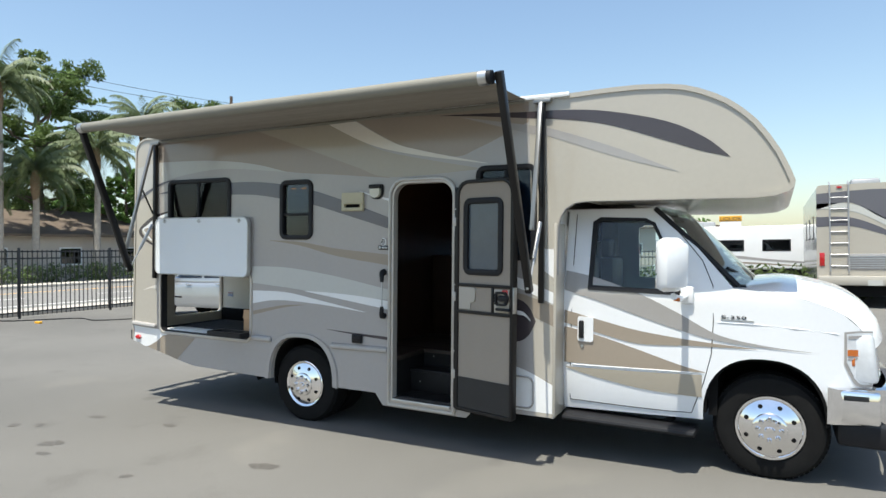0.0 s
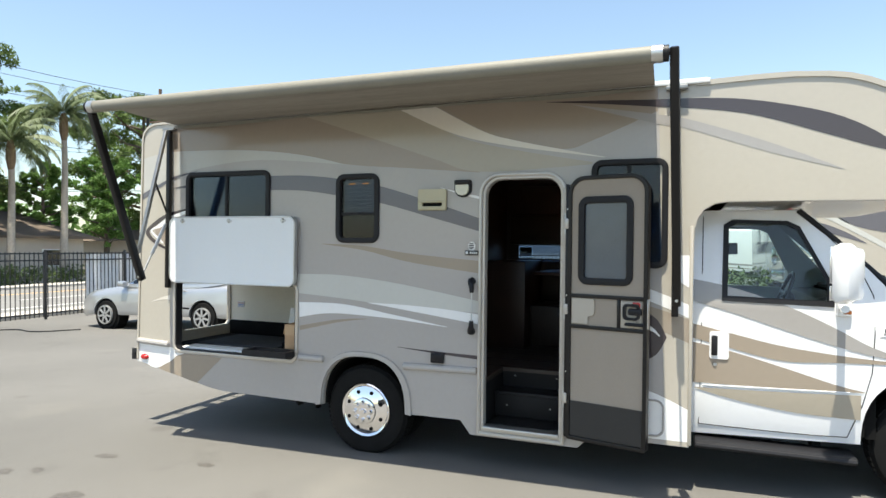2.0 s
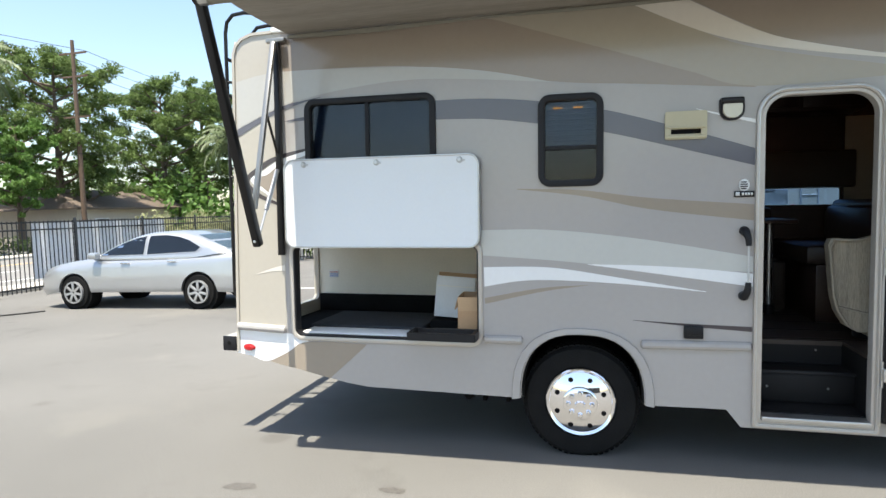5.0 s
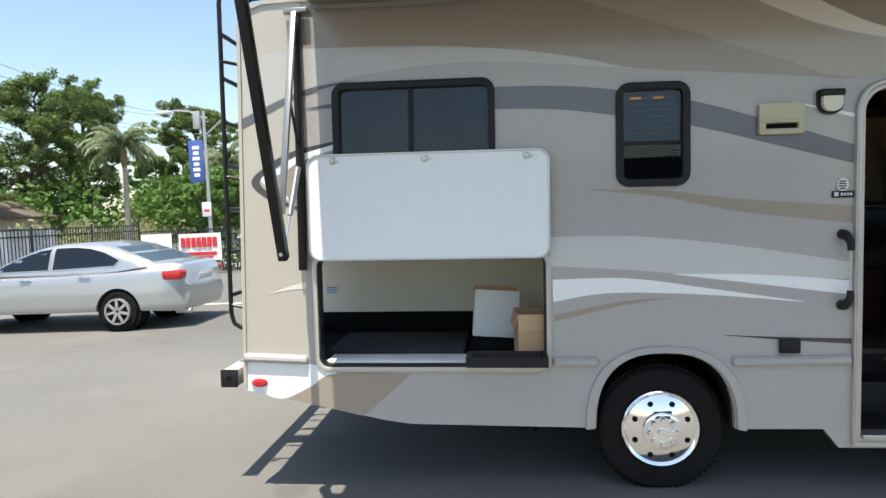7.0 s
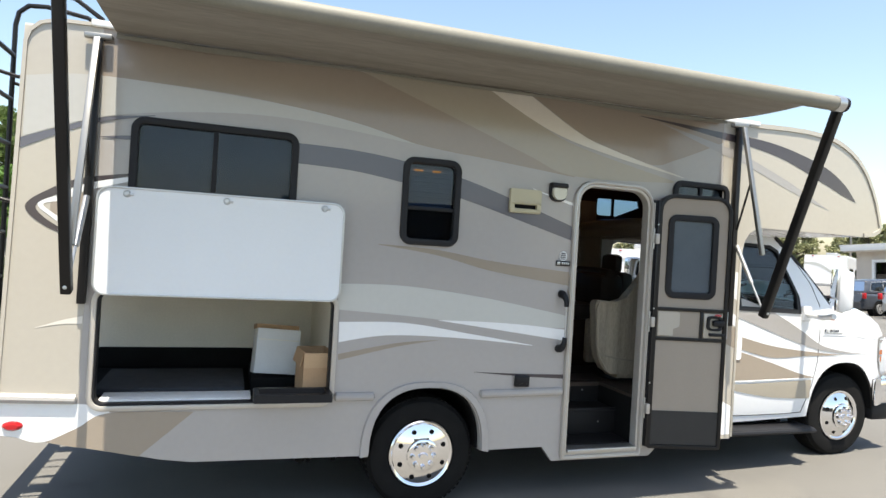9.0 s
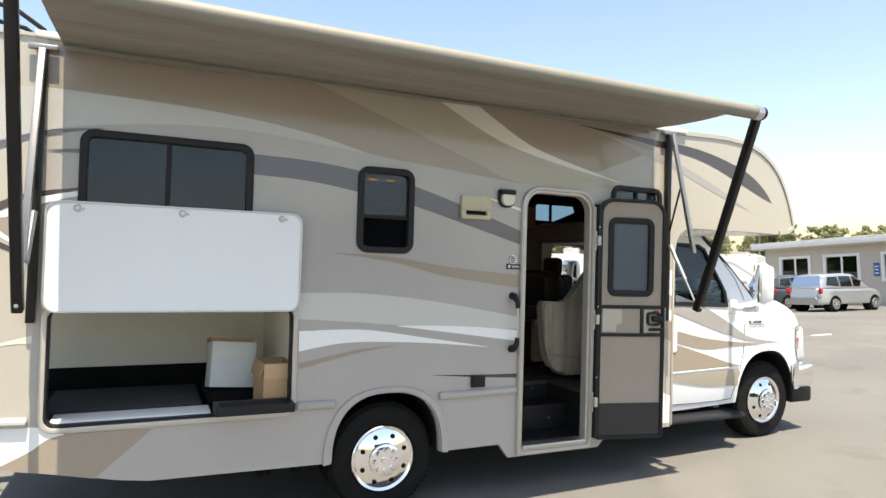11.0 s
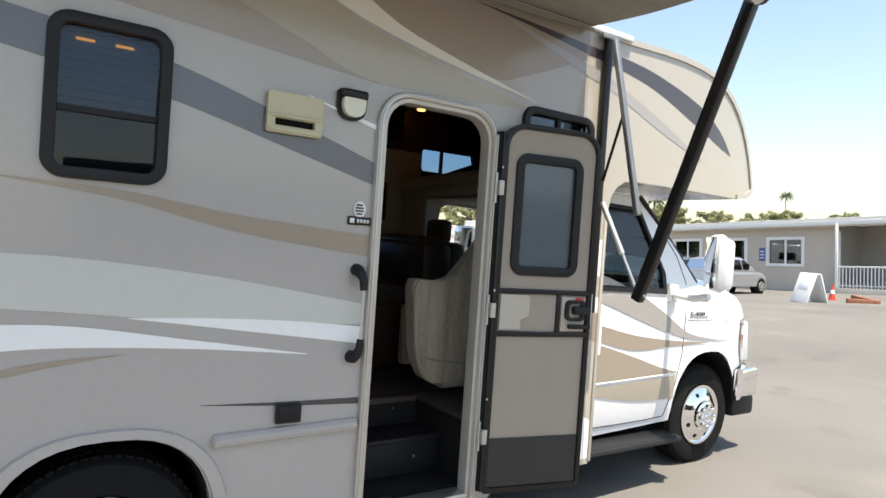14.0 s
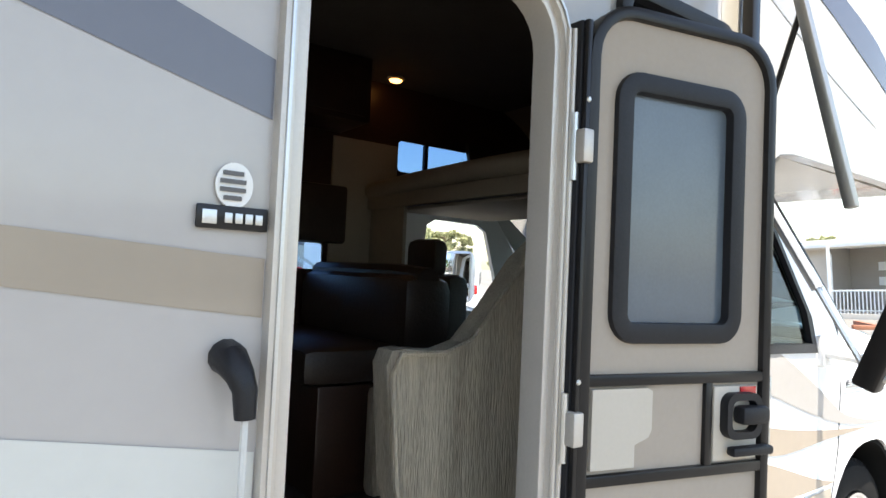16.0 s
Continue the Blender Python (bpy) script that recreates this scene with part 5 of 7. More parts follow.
for E_, F_, T_, B_, P_, s in ((Vector((-2.0, -0.88, 2.895)), Vector((-2.045, -0.317, 1.455)), Vector((-1.99, -0.045, 2.855)), Vector((-2.035, -0.03, 1.37)), Vector((-2.022, -0.38, 1.70)), -1),
                              (Vector((2.478, -0.895, 2.780)), Vector((2.464, -0.338, 1.325)), Vector((2.478, -0.045, 2.785)), Vector((2.445, -0.03, 1.22)), Vector((2.476, -0.30, 1.78)), 1)):
    part("arm_spindle", tube([E_ - ax * s * 0.09, E_], 0.02, 10), M_BLACK, awn)
    part("outer_arm", bar(E_ + Vector((0, 0, 0.03)), F_, 0.052, 0.06), M_GLOSSBLK, awn, "black outer arm")
    part("wall_rail", bar(T_ + Vector((0, 0.015, 0)), B_, 0.045, 0.035), M_GLOSSBLK, awn, "black wall rail")
    top = part("rail_head", bx(bmesh.new(), T_.x - 0.07, T_.x + 0.07, T_.y - 0.01, T_.y + 0.03, T_.z - 0.015, T_.z + 0.015, 0.006), M_STRUT, awn)
    off = Vector((0, 0.0, 0))
    part("support_strut", bar(T_ + Vector((0, -0.03, -0.02)), P_ + off, 0.034, 0.03), M_STRUT, awn, "grey aluminium support strut")
    mid = (T_ + Vector((0, -0.03, -0.02))).lerp(P_ + off, 0.42)
    part("lock_rod", tube([mid, T_.lerp(B_, 0.52) + Vector((0, -0.02, 0))], 0.009, 6), M_GLOSSBLK, awn)
    g0 = T_.lerp(B_, 0.60) + Vector((0, -0.03, 0))
    g1 = E_.lerp(F_, 0.96) + Vector((0, 0.03, 0))
    part("gas_spring", tube([g0, g0.lerp(g1, 0.6)], 0.016, 10), M_STEEL, awn)
    part("gas_spring_rod", tube([g0.lerp(g1, 0.58), g1], 0.008, 8), M_ALU, awn)
    part("rail_bolt", moved(lathe([(0, -0.02), (0.01, -0.018), (0.012, 0)], 8), pose(F_.x, F_.y - 0.03, F_.z + 0.03)), M_ALU, awn)

mat_far = glass("far_tinted_glass", (0.40, 0.52, 0.66), 1.4)
# ---- coach interior seen through the door and the windows ----
FH = [rrect(0.70, 2.20, 1.615, 1.765, 0.02), rrect(2.68, 3.35, 2.25, 2.445, 0.03)]
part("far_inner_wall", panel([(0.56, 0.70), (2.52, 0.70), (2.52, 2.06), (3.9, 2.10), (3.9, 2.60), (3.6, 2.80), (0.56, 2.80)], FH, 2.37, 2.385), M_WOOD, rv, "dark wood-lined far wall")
part("far_wall_trim", box(2.23, 2.67, 2.355, 2.369, 1.2, 2.40), M_LINER, rv, "beige wall panel beside the cab")
part("far_window_bar", box(1.44, 1.465, 2.372, 2.40, 1.60, 1.78), M_BLACK, rv)
part("far_window_bar", box(2.885, 2.91, 2.372, 2.40, 2.24, 2.45), M_BLACK, rv)
for q in ((0.68, 2.22, 1.60, 1.78), (2.66, 3.37, 2.235, 2.46)):
    fp = part("far_window_pane", box(q[0], q[1], 2.386, 2.392, q[2], q[3]), mat_far, rv, "blue-tinted far window")
    fp.visible_shadow = False
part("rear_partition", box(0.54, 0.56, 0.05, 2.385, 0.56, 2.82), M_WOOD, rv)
part("coach_floor", box(0.56, 1.04, 0.05, 2.385, 0.68, 0.72), M_FLOORV, rv)
part("coach_floor", box(1.04, 1.66, 0.56, 2.385, 0.68, 0.72), M_FLOORV, rv, "brown vinyl floor")
part("coach_floor", box(1.66, 2.52, 0.05, 2.385, 0.68, 0.72), M_FLOORV, rv)
for a, b in ((0.56, 1.04), (1.04, 1.66), (1.66, 2.52)):
    for k in range(5):
        part("floor_joint", box(a, b, 0.62 + k * 0.33, 0.628 + k * 0.33, 0.7195, 0.7215), M_DARK, rv)
part("entry_step", box(1.045, 1.655, 0.05, 0.56, 0.32, 0.372, 0.01), M_STEP, rv, "dark vinyl entry step")
part("entry_step", box(1.045, 1.655, 0.30, 0.56, 0.372, 0.57, 0.015), M_STEP, rv)
part("step_riser", box(1.045, 1.655, 0.555, 0.565, 0.37, 0.69), M_STEP, rv)
part("step_nosing", box(1.045, 1.655, 0.288, 0.31, 0.555, 0.578, 0.004), M_BLACK, rv)
part("step_side", box(1.655, 1.665, 0.046, 0.56, 0.36, 0.70), M_STEP, rv)
part("step_side", box(1.03, 1.04, 0.046, 0.56, 0.36, 0.70), M_STEP, rv)
for zz in (0.66, 0.47):
    for xx in (1.15, 1.5):
        part("step_screw", moved(lathe([(0, -0.004), (0.006, -0.003), (0.008, 0)], 8), pose(xx, 0.553 if zz > 0.6 else 0.298, zz)), M_STRUT, rv)
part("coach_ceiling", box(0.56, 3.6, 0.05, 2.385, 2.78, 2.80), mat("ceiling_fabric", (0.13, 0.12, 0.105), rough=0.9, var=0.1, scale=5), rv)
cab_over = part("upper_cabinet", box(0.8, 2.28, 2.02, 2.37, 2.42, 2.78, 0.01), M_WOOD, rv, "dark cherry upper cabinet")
for k in range(3):
    part("cabinet_door", box(0.83 + k * 0.48, 1.28 + k * 0.48, 2.005, 2.02, 2.45, 2.75, 0.006), M_WOOD, cab_over)
part("window_valance", box(0.62, 2.30, 2.27, 2.37, 1.768, 2.10, 0.02), M_LEATHER, rv)
part("galley_counter", box(0.58, 0.98, 1.55, 2.37, 0.72, 1.60, 0.01), M_WOOD, rv)
for x0, x1, bx0, bx1 in ((1.66, 2.06, 2.04, 2.34),):
    dn = part("dinette_bench", box(1.70, 2.34, 1.27, 2.365, 0.72, 1.16, 0.01), M_WOOD, rv, "cherry dinette bench base")
    part("bench_seat", box(1.62, 2.10, 1.24, 2.365, 1.16, 1.31, 0.045), M_LEATHER, dn, "brown leather seat cushion")
    part("bench_back", box(2.06, 2.33, 1.24, 2.365, 1.28, 1.61, 0.07), M_LEATHER, dn, "dark leather bench back")
    part("back_roll", tube([(2.19, 1.26, 1.585), (2.19, 1.5, 1.60), (2.19, 2.35, 1.60)], 0.06, 10), M_LEATHER, dn)
dt = part("dinette_table", box(1.10, 1.60, 1.35, 2.36, 1.475, 1.505, 0.012), M_WOOD, rv, "dinette table top")
part("table_pedestal", tube([(1.46, 1.65, 0.80), (1.46, 1.65, 1.475)], 0.028, 14), M_ALU, dt, "bright table pedestal")
part("pedestal_foot", tube([(1.46, 1.65, 0.72), (1.46, 1.65, 0.80)], 0.05, 14), M_BLACK, dt)
part("side_bench", box(0.98, 1.62, 1.75, 2.36, 0.72, 1.15, 0.03), M_LEATHER, rv, "dark brown leather sofa base")
part("side_bench_back", box(0.98, 1.62, 2.2, 2.365, 1.15, 1.60, 0.05), M_LEATHER, rv)
# barrel chair by the door, seen from its side
ch = part("barrel_chair", panel([(1.72, 0.80), (1.65, 0.84), (1.60, 0.93), (1.575, 1.03), (1.545, 1.36), (1.56, 1.40), (1.60, 1.405), (1.72, 1.395), (1.80, 1.42), (1.90, 1.53), (2.02, 1.68), (2.12, 1.76), (2.22, 1.78), (2.30, 1.74), (2.32, 1.0), (2.28, 0.80)], [], 0.48, 0.56,
        [1.7, 1.8, 1.9, 2.0, 2.1, 2.2], [0.9, 1.0, 1.1, 1.2, 1.3], lambda x, z: 0.03 * ((x - 1.93) / 0.4) ** 2 + 0.02 * max(0, 1.0 - z)), M_CLOTH, rv, "grey-beige woven barrel chair")
part("chair_side", box(1.79, 2.28, 0.98, 1.06, 0.80, 1.20, 0.03), M_CLOTH, ch)
part("chair_back", box(2.18, 2.31, 0.52, 0.70, 0.80, 1.74, 0.05), M_CLOTH, ch)
part("chair_seat", box(1.80, 2.18, 0.55, 0.99, 1.05, 1.20, 0.04), M_LEATHER, ch)
part("chair_piping", tube([(1.66, 0.475, 0.845), (1.605, 0.475, 0.93), (1.575, 0.475, 1.03), (1.548, 0.475, 1.34), (1.57, 0.475, 1.395), (1.72, 0.475, 1.392), (1.82, 0.475, 1.43), (1.96, 0.475, 1.60), (2.10, 0.475, 1.745)], 0.009, 6), M_CLOTH, ch)
part("chair_seam", tube([(1.60, 0.478, 0.965), (1.75, 0.473, 0.93), (1.95, 0.472, 0.91), (2.2, 0.476, 0.90)], 0.006, 6), M_LINER, ch)
part("chair_skirt", box(1.80, 2.24, 0.52, 0.74, 0.755, 0.86, 0.02), M_CLOTH, ch)
part("chair_pedestal", tube([(1.95, 0.77, 0.72), (1.95, 0.77, 0.80)], 0.16, 16), M_BLACK, ch)
# cab-over bunk, its padded lip, and the bulkheads beside the cab opening
part("bunk_deck", box(2.50, 3.95, 0.05, 2.385, 2.085, 2.125), M_LINER, rv)
part("bunk_lip", tube([(2.50, 0.06, 2.10), (2.47, 0.6, 2.11), (2.46, 1.22, 2.115), (2.47, 1.84, 2.11), (2.50, 2.37, 2.10)], 0.05, 12), M_LINER, rv, "padded beige bunk lip")
part("bunk_fascia", box(2.474, 2.496, 0.05, 2.385, 1.985, 2.10, 0.01), M_LINER, rv, "beige fascia under the bunk")
part("bunk_mattress", box(2.62, 3.85, 0.10, 2.33, 2.125, 2.19, 0.03), M_LEATHER, rv)
part("bunk_slope_panel", panel([(2.90, 2.20), (3.8, 2.20), (3.8, 2.50), (3.20, 2.50), (3.23, 2.37), (2.92, 2.245)], [], 2.33, 2.365), M_LEATHER, rv)
part("far_bulkhead", box(2.50, 2.52, 1.98, 2.385, 0.70, 2.06), M_LINER, rv)
part("cab_headliner", box(2.52, 3.20, 0.36, 2.08, 1.965, 1.985, 0.008), M_LINER, rv)
for y0 in (0.45, 1.50):
    st = part("cab_seat", box(2.56, 3.06, y0, y0 + 0.50, 0.95, 1.12, 0.05), M_LEATHER, rv, "dark leather cab seat")
    part("seat_back", box(2.48, 2.62, y0, y0 + 0.50, 1.08, 1.62, 0.05), M_LEATHER, st)
    part("headrest", box(2.46, 2.56, y0 + 0.11, y0 + 0.39, 1.60, 1.80, 0.045), M_LEATHER, st)
    part("seat_pedestal", box(2.60, 2.98, y0 + 0.06, y0 + 0.44, 0.70, 0.96), M_BLACK, st)
part("dashboard", box(3.38, 3.66, 0.30, Y1 - 0.30, 1.05, 1.40, 0.05), M_BLACK, rv, "dark dashboard")
sw = part("steering_wheel", tube([(3.30 + 0.07 * math.sin(a), 1.74 + 0.19 * math.cos(a), 1.36 + 0.18 * math.sin(a)) for a in [2 * math.pi * k / 20 for k in range(21)]], 0.016, 8), M_BLACK, rv, "black steering wheel")
part("steering_column", tube([(3.30, 1.74, 1.36), (3.44, 1.74, 1.24)], 0.045, 10), M_BLACK, sw)
for dy in (-0.17, 0.17):
    part("wheel_spoke", tube([(3.30, 1.74, 1.36), (3.30, 1.74 + dy, 1.37)], 0.014, 6), M_BLACK, sw)
M_BULB = glow("warm_lamp", (1.0, 0.42, 0.10), 2.6)
for x, y, z in ((2.53, 2.19, 2.772), (1.30, 2.1, 2.405), (1.40, 2.1, 2.405)):
    lm = part("ceiling_lamp", moved(lathe([(0.05, 0.0), (0.055, -0.012), (0.035, -0.02)], 16, "z"), pose(x, y, z)), M_LINER, rv, "small round ceiling lamp")
    part("lamp_lens", moved(lathe([(0.0, -0.036), (0.03, -0.030), (0.042, -0.014)], 16, "z"), pose(x, y, z)), M_BULB, lm, "warm lit lens")
part("ceiling_vent", box(1.25, 1.65, 0.55, 0.95, 2.765, 2.782, 0.006), M_LINER, rv)
# label sheets in the store
part("warning_label", box(-2.29, -2.20, 1.243, 1.249, 1.02, 1.09), M_CARDW, rv, "white printed warning label")
for k in range(3):
    part("label_line", box(-2.285, -2.205, 1.239, 1.2425, 1.03 + k * 0.018, 1.036 + k * 0.018), M_RED if k == 2 else M_BLUEP, rv)

# cartons in the store
RVM = rv.matrix_basis
cb = thing("cardboard_box", "brown cardboard box with open flaps in the storage bay", "box", RVM @ pose(-0.735, 0.215, 0.762, 0, 0, 4) @ Matrix.Diagonal((1.0, 1, 0.94, 1)))
b_ = bmesh.new()
for q in ((-0.095, 0.095, -0.14, -0.134, 0, 0.29), (-0.095, 0.095, 0.134, 0.14, 0, 0.29), (-0.095, -0.089, -0.134, 0.134, 0, 0.29), (0.089, 0.095, -0.134, 0.134, 0, 0.29), (-0.09, 0.09, -0.134, 0.134, 0.0, 0.006)):
    bx(b_, *q)
part("box_body", b_, M_CARD, cb)
part("box_flap", box(-0.095, 0.095, -0.143, -0.138, 0.19, 0.288), mat("cardboard_tape", (0.52, 0.34, 0.19), rough=0.7, var=0.06), cb)
part("box_flap", moved(box(-0.005, 0.0, -0.13, 0.13, 0, 0.09), pose(-0.096, 0, 0.285, 0, -165, 0)), M_CARD, cb)
wb = thing("white_carton", "white carton leaning on the storage bay's back wall", "box", RVM @ pose(-0.955, 0.60, 0.80, -9, 4, 4) @ Matrix.Diagonal((1.05, 1, 1.06, 1)))
b_ = box(-0.15, 0.13, -0.10, 0.10, 0, 0.29, 0.004)
part("carton_body", b_, M_CARDW, wb)
part("carton_flap", box(-0.15, 0.13, -0.02, 0.16, 0.285, 0.32, 0.003), M_CARD, wb)
part("carton_tape", box(-0.14, 0.12, -0.1035, -0.1005, 0.215, 0.222), M_INNER, wb)

# ---- sales lot: fences, vehicles, signs ----
def picket_fence(label, p, q, z1, gap=0.125):
    p, q = Vector((*p, 0)), Vector((*q, 0))
    L = (q - p).length
    ang = math.degrees(math.atan2((q - p).y, (q - p).x))
    f = thing("iron_fence", label, "fence", pose(p.x, p.y, 0, 0, 0, ang))
    for z in (0.16, z1 - 0.22, z1 - 0.04):
        part("fence_rail", box(0, L, -0.018, 0.018, z - 0.018, z + 0.018), M_IRON, f)
    n = int(L / 2.44)
    pm = None
    for k in range(n + 1):
        x = L * k / n
        if pm is None:
            ob = part("fence_post", box(-0.026, 0.026, -0.026, 0.026, 0, z1 + 0.06, 0.005), M_IRON, f)
            pm = ob.data
        else:
            ob = new("fence_post", pm)
            ob.parent = f
        ob.matrix_basis = pose(x, 0, 0)
    me = None
    for k in range(int(L / gap)):
        if me is None:
            ob = part("picket", box(-0.009, 0.009, -0.009, 0.009, 0.06, z1), M_IRON, f)
            me = ob.data
        else:
            ob = new("picket", me)
            ob.parent = f
        ob.matrix_basis = pose((k + 0.5) * gap, 0, 0)
    return f


picket_fence("black iron picket fence along the street", (-13.3, -8.0), (-13.3, 17.2), 1.78)
picket_fence("black iron picket fence behind the sales lot", (-13.3, 17.2), (1.5, 17.2), 1.55)


def banner(name, label, p, q, z0, z1, mt, bars, waves=0.02):
    p, q = Vector((*p, 0)), Vector((*q, 0))
    ang = math.degrees(math.atan2((q - p).y, (q - p).x))
    L = (q - p).length
    t = thing(name, label, "banner", pose(p.x, p.y, 0, 0, 0, ang))
    bm = bmesh.new()
    n = max(8, int(L * 10))
    g = [[bm.verts.new((L * k / n, waves * math.sin(k * 1.1) * math.sin(k * 0.37), z0 + (z1 - z0) * j)) for j in (0, 0.5, 1)] for k in range(n + 1)]
    for a, b in zip(g, g[1:]):
        for j in range(2):
            bm.faces.new((a[j], b[j], b[j + 1], a[j + 1]))
    r = bmesh.ops.extrude_face_region(bm, geom=bm.faces[:])
    for v in r["geom"]:
        if isinstance(v, bmesh.types.BMVert):
            v.co.y += 0.004
    part("sheet", bm, mt, t)
    for bar_m, u0, u1, v0, v1 in bars:
        part("print_bar", box(L * u0, L * u1, -0.034, -0.028, z0 + (z1 - z0) * v0, z0 + (z1 - z0) * v1), bar_m, t)
    return t


wf = banner("windbreak_sheet", "white sheeting tied behind the iron fence", (-13.38, 8.4), (-13.38, 13.2), 0.35, 1.72, M_VINYLW, [], 0.05)
banner("white_banner", "white banner with blue arc tied to the fence", (-13.2, 17.12), (-12.1, 17.12), 0.5, 1.42, M_VINYLW, [(M_VINYLB, 0.15, 0.85, 0.35, 0.42), (M_VINYLB, 0.3, 0.7, 0.27, 0.33)])
banner("red_banner", "white banner with bold red print on the fence", (-11.85, 17.12), (-10.35, 17.12), 0.45, 1.38, M_VINYLW, [(M_VINYLR, 0.06 + k * 0.125, 0.165 + k * 0.125, 0.5, 0.86) for k in range(7)] + [(M_VINYLR, 0.08, 0.9, 0.2, 0.32), (M_VINYLR, 0.2, 0.8, 0.08, 0.15)])

# painted stall line on the lot
tagged(mesh_object("stall_line", box(-12.5, 2.0, 9.0, 9.1, 0.0, 0.004), M_LINE), "worn white stall line on the asphalt", "line", kind="structure")
tagged(mesh_object("stall_line", box(12.3, 12.95, 5.5, 5.58, lot_z(12.6, 5.54) - 0.02, lot_z(12.6, 5.54) + 0.012), M_LINE), "worn white stall line on the asphalt", "line", kind="structure")
# oil drips on the asphalt in front of the coach
M_OIL = mat("oil_stained_asphalt", (0.092, 0.085, 0.076), rough=0.75, var=0.35, scale=25, bump=0.3, bscale=160)
for k, (x, y, r) in enumerate(((-1.54, -1.46, 0.085), (-2.02, -0.72, 0.07), (0.57, -1.09, 0.085), (-2.47, -1.27, 0.06), (-1.32, -1.66, 0.05), (-2.25, -1.16, 0.05), (-1.07, -0.62, 0.055), (-0.2, -1.7, 0.04), (-3.4, -1.9, 0.07))):
    rs = np.random.RandomState(70 + k)
    ph = rs.rand(3) * 6.28
    bm = bmesh.new()
    bm.faces.new([bm.verts.new((x + r * q * 1.25 * math.cos(a), y + r * q * 0.85 * math.sin(a), 0.0015)) for a, q in ((2 * math.pi * i / 26, 1 + 0.22 * math.sin(2 * 2 * math.pi * i / 26 + ph[0]) + 0.12 * math.sin(5 * 2 * math.pi * i / 26 + ph[1]) + 0.05 * rs.rand()) for i in range(26))])
    tagged(mesh_object("oil_stain", bm, M_OIL), "dark oil drip stain on the asphalt", "stain", kind="structure")
hose = thing("garden_hose", "dark hose lying on the asphalt by the fence", "hose")
part("hose_run", tube([(-14.4 + 0.18 * k, 3.6 + 0.09 * k + 0.30 * math.sin(k * 0.55), 0.015) for k in range(24)], 0.014, 6), M_BLACK, hose)
part("nozzle", box(-11.75, -11.55, 4.1, 4.18, 0.0, 0.05, 0.01), M_SIGNO, hose, "yellow nozzle")

# unseen wall behind the camera, added so the lower panes reflect something dark
M_SHADEW = mat("reflection_wall_brown", (0.11, 0.095, 0.08), rough=0.9, var=0.15, scale=1.5, bump=0.3, bscale=20)
tagged(mesh_object("wall_south", box(1, 14, -27.4, -27.0, -0.3, 3.9, 0.02), M_SHADEW), "plain dark wall, unseen, added to darken window reflections", "wall", kind="structure")

# street to the west
M_ROAD = mat("street_asphalt", (0.20, 0.195, 0.185), rough=0.9, var=0.12, scale=0.8, bump=0.3, bscale=60)
tagged(mesh_object("road", box(-29.0, -15.0, -200, 200, -0.02, 0.004), M_ROAD), "grey street asphalt beyond the fence", "road", kind="structure")
tagged(mesh_object("pavement", box(-15.0, -14.0, -200, 200, 0.0, 0.12, 0.01), M_PAVE), "pale concrete sidewalk beside the street", "sidewalk", kind="structure")
tagged(mesh_object("pavement", box(-31.2, -29.0, -200, 200, 0.0, 0.13, 0.01), M_PAVE), "pale concrete sidewalk beside the street", "sidewalk", kind="structure")
tagged(mesh_object("road_line", box(-17.6, -17.45, -200, 200, 0.0, 0.008), M_LINE), "white edge line on the street", "line", kind="structure")
for k in range(24):
    tagged(mesh_object("road_line", box(-21.3, -21.17, -30 + k * 6.0, -27 + k * 6.0, 0.0, 0.008), M_LINE), "white lane dash on the street", "line", kind="structure")
tagged(mesh_object("road_line", box(-25.1, -24.9, -200, 200, 0.0, 0.008), M_SIGNO), "yellow centre line on the street", "line", kind="structure")
tagged(mesh_object("road", box(-200, 200, 19.5, 30.0, -0.02, 0.006), M_ROAD), "grey cross street behind the lot", "road", kind="structure")


# ---- vegetation ----
def leaf_mesh(name, centres, count, size, material, seed, flat=0.6, slim=0.5):
    """Many small leaves scattered in clumps round the given centres (x, y, z, radius)."""
    rs = np.random.RandomState(seed)
    c = np.array(centres, float)
    w = c[:, 3] ** 2
    idx = rs.choice(len(c), count, p=w / w.sum())
    d = rs.normal(size=(count, 3))
    d /= np.linalg.norm(d, axis=1)[:, None]
    rad = c[idx, 3] * (0.25 + 0.85 * rs.rand(count) ** 0.7)
    p = c[idx, :3] + d * rad[:, None] * (1, 1, flat)
    a = rs.normal(size=(count, 3))
    a /= np.linalg.norm(a, axis=1)[:, None]
    b = np.cross(a, rs.normal(size=(count, 3)))
    b /= np.linalg.norm(b, axis=1)[:, None]
    s = size * (0.6 + 0.8 * rs.rand(count))[:, None]
    v = np.stack([p - a * s, p + b * s * slim, p + a * s, p - b * s * slim], 1).reshape(-1, 3)
    me = bpy.data.meshes.new(name)
    me.from_pydata(v.tolist(), [], np.arange(count * 4).reshape(-1, 4).tolist())
    me.materials.append(material)
    return me


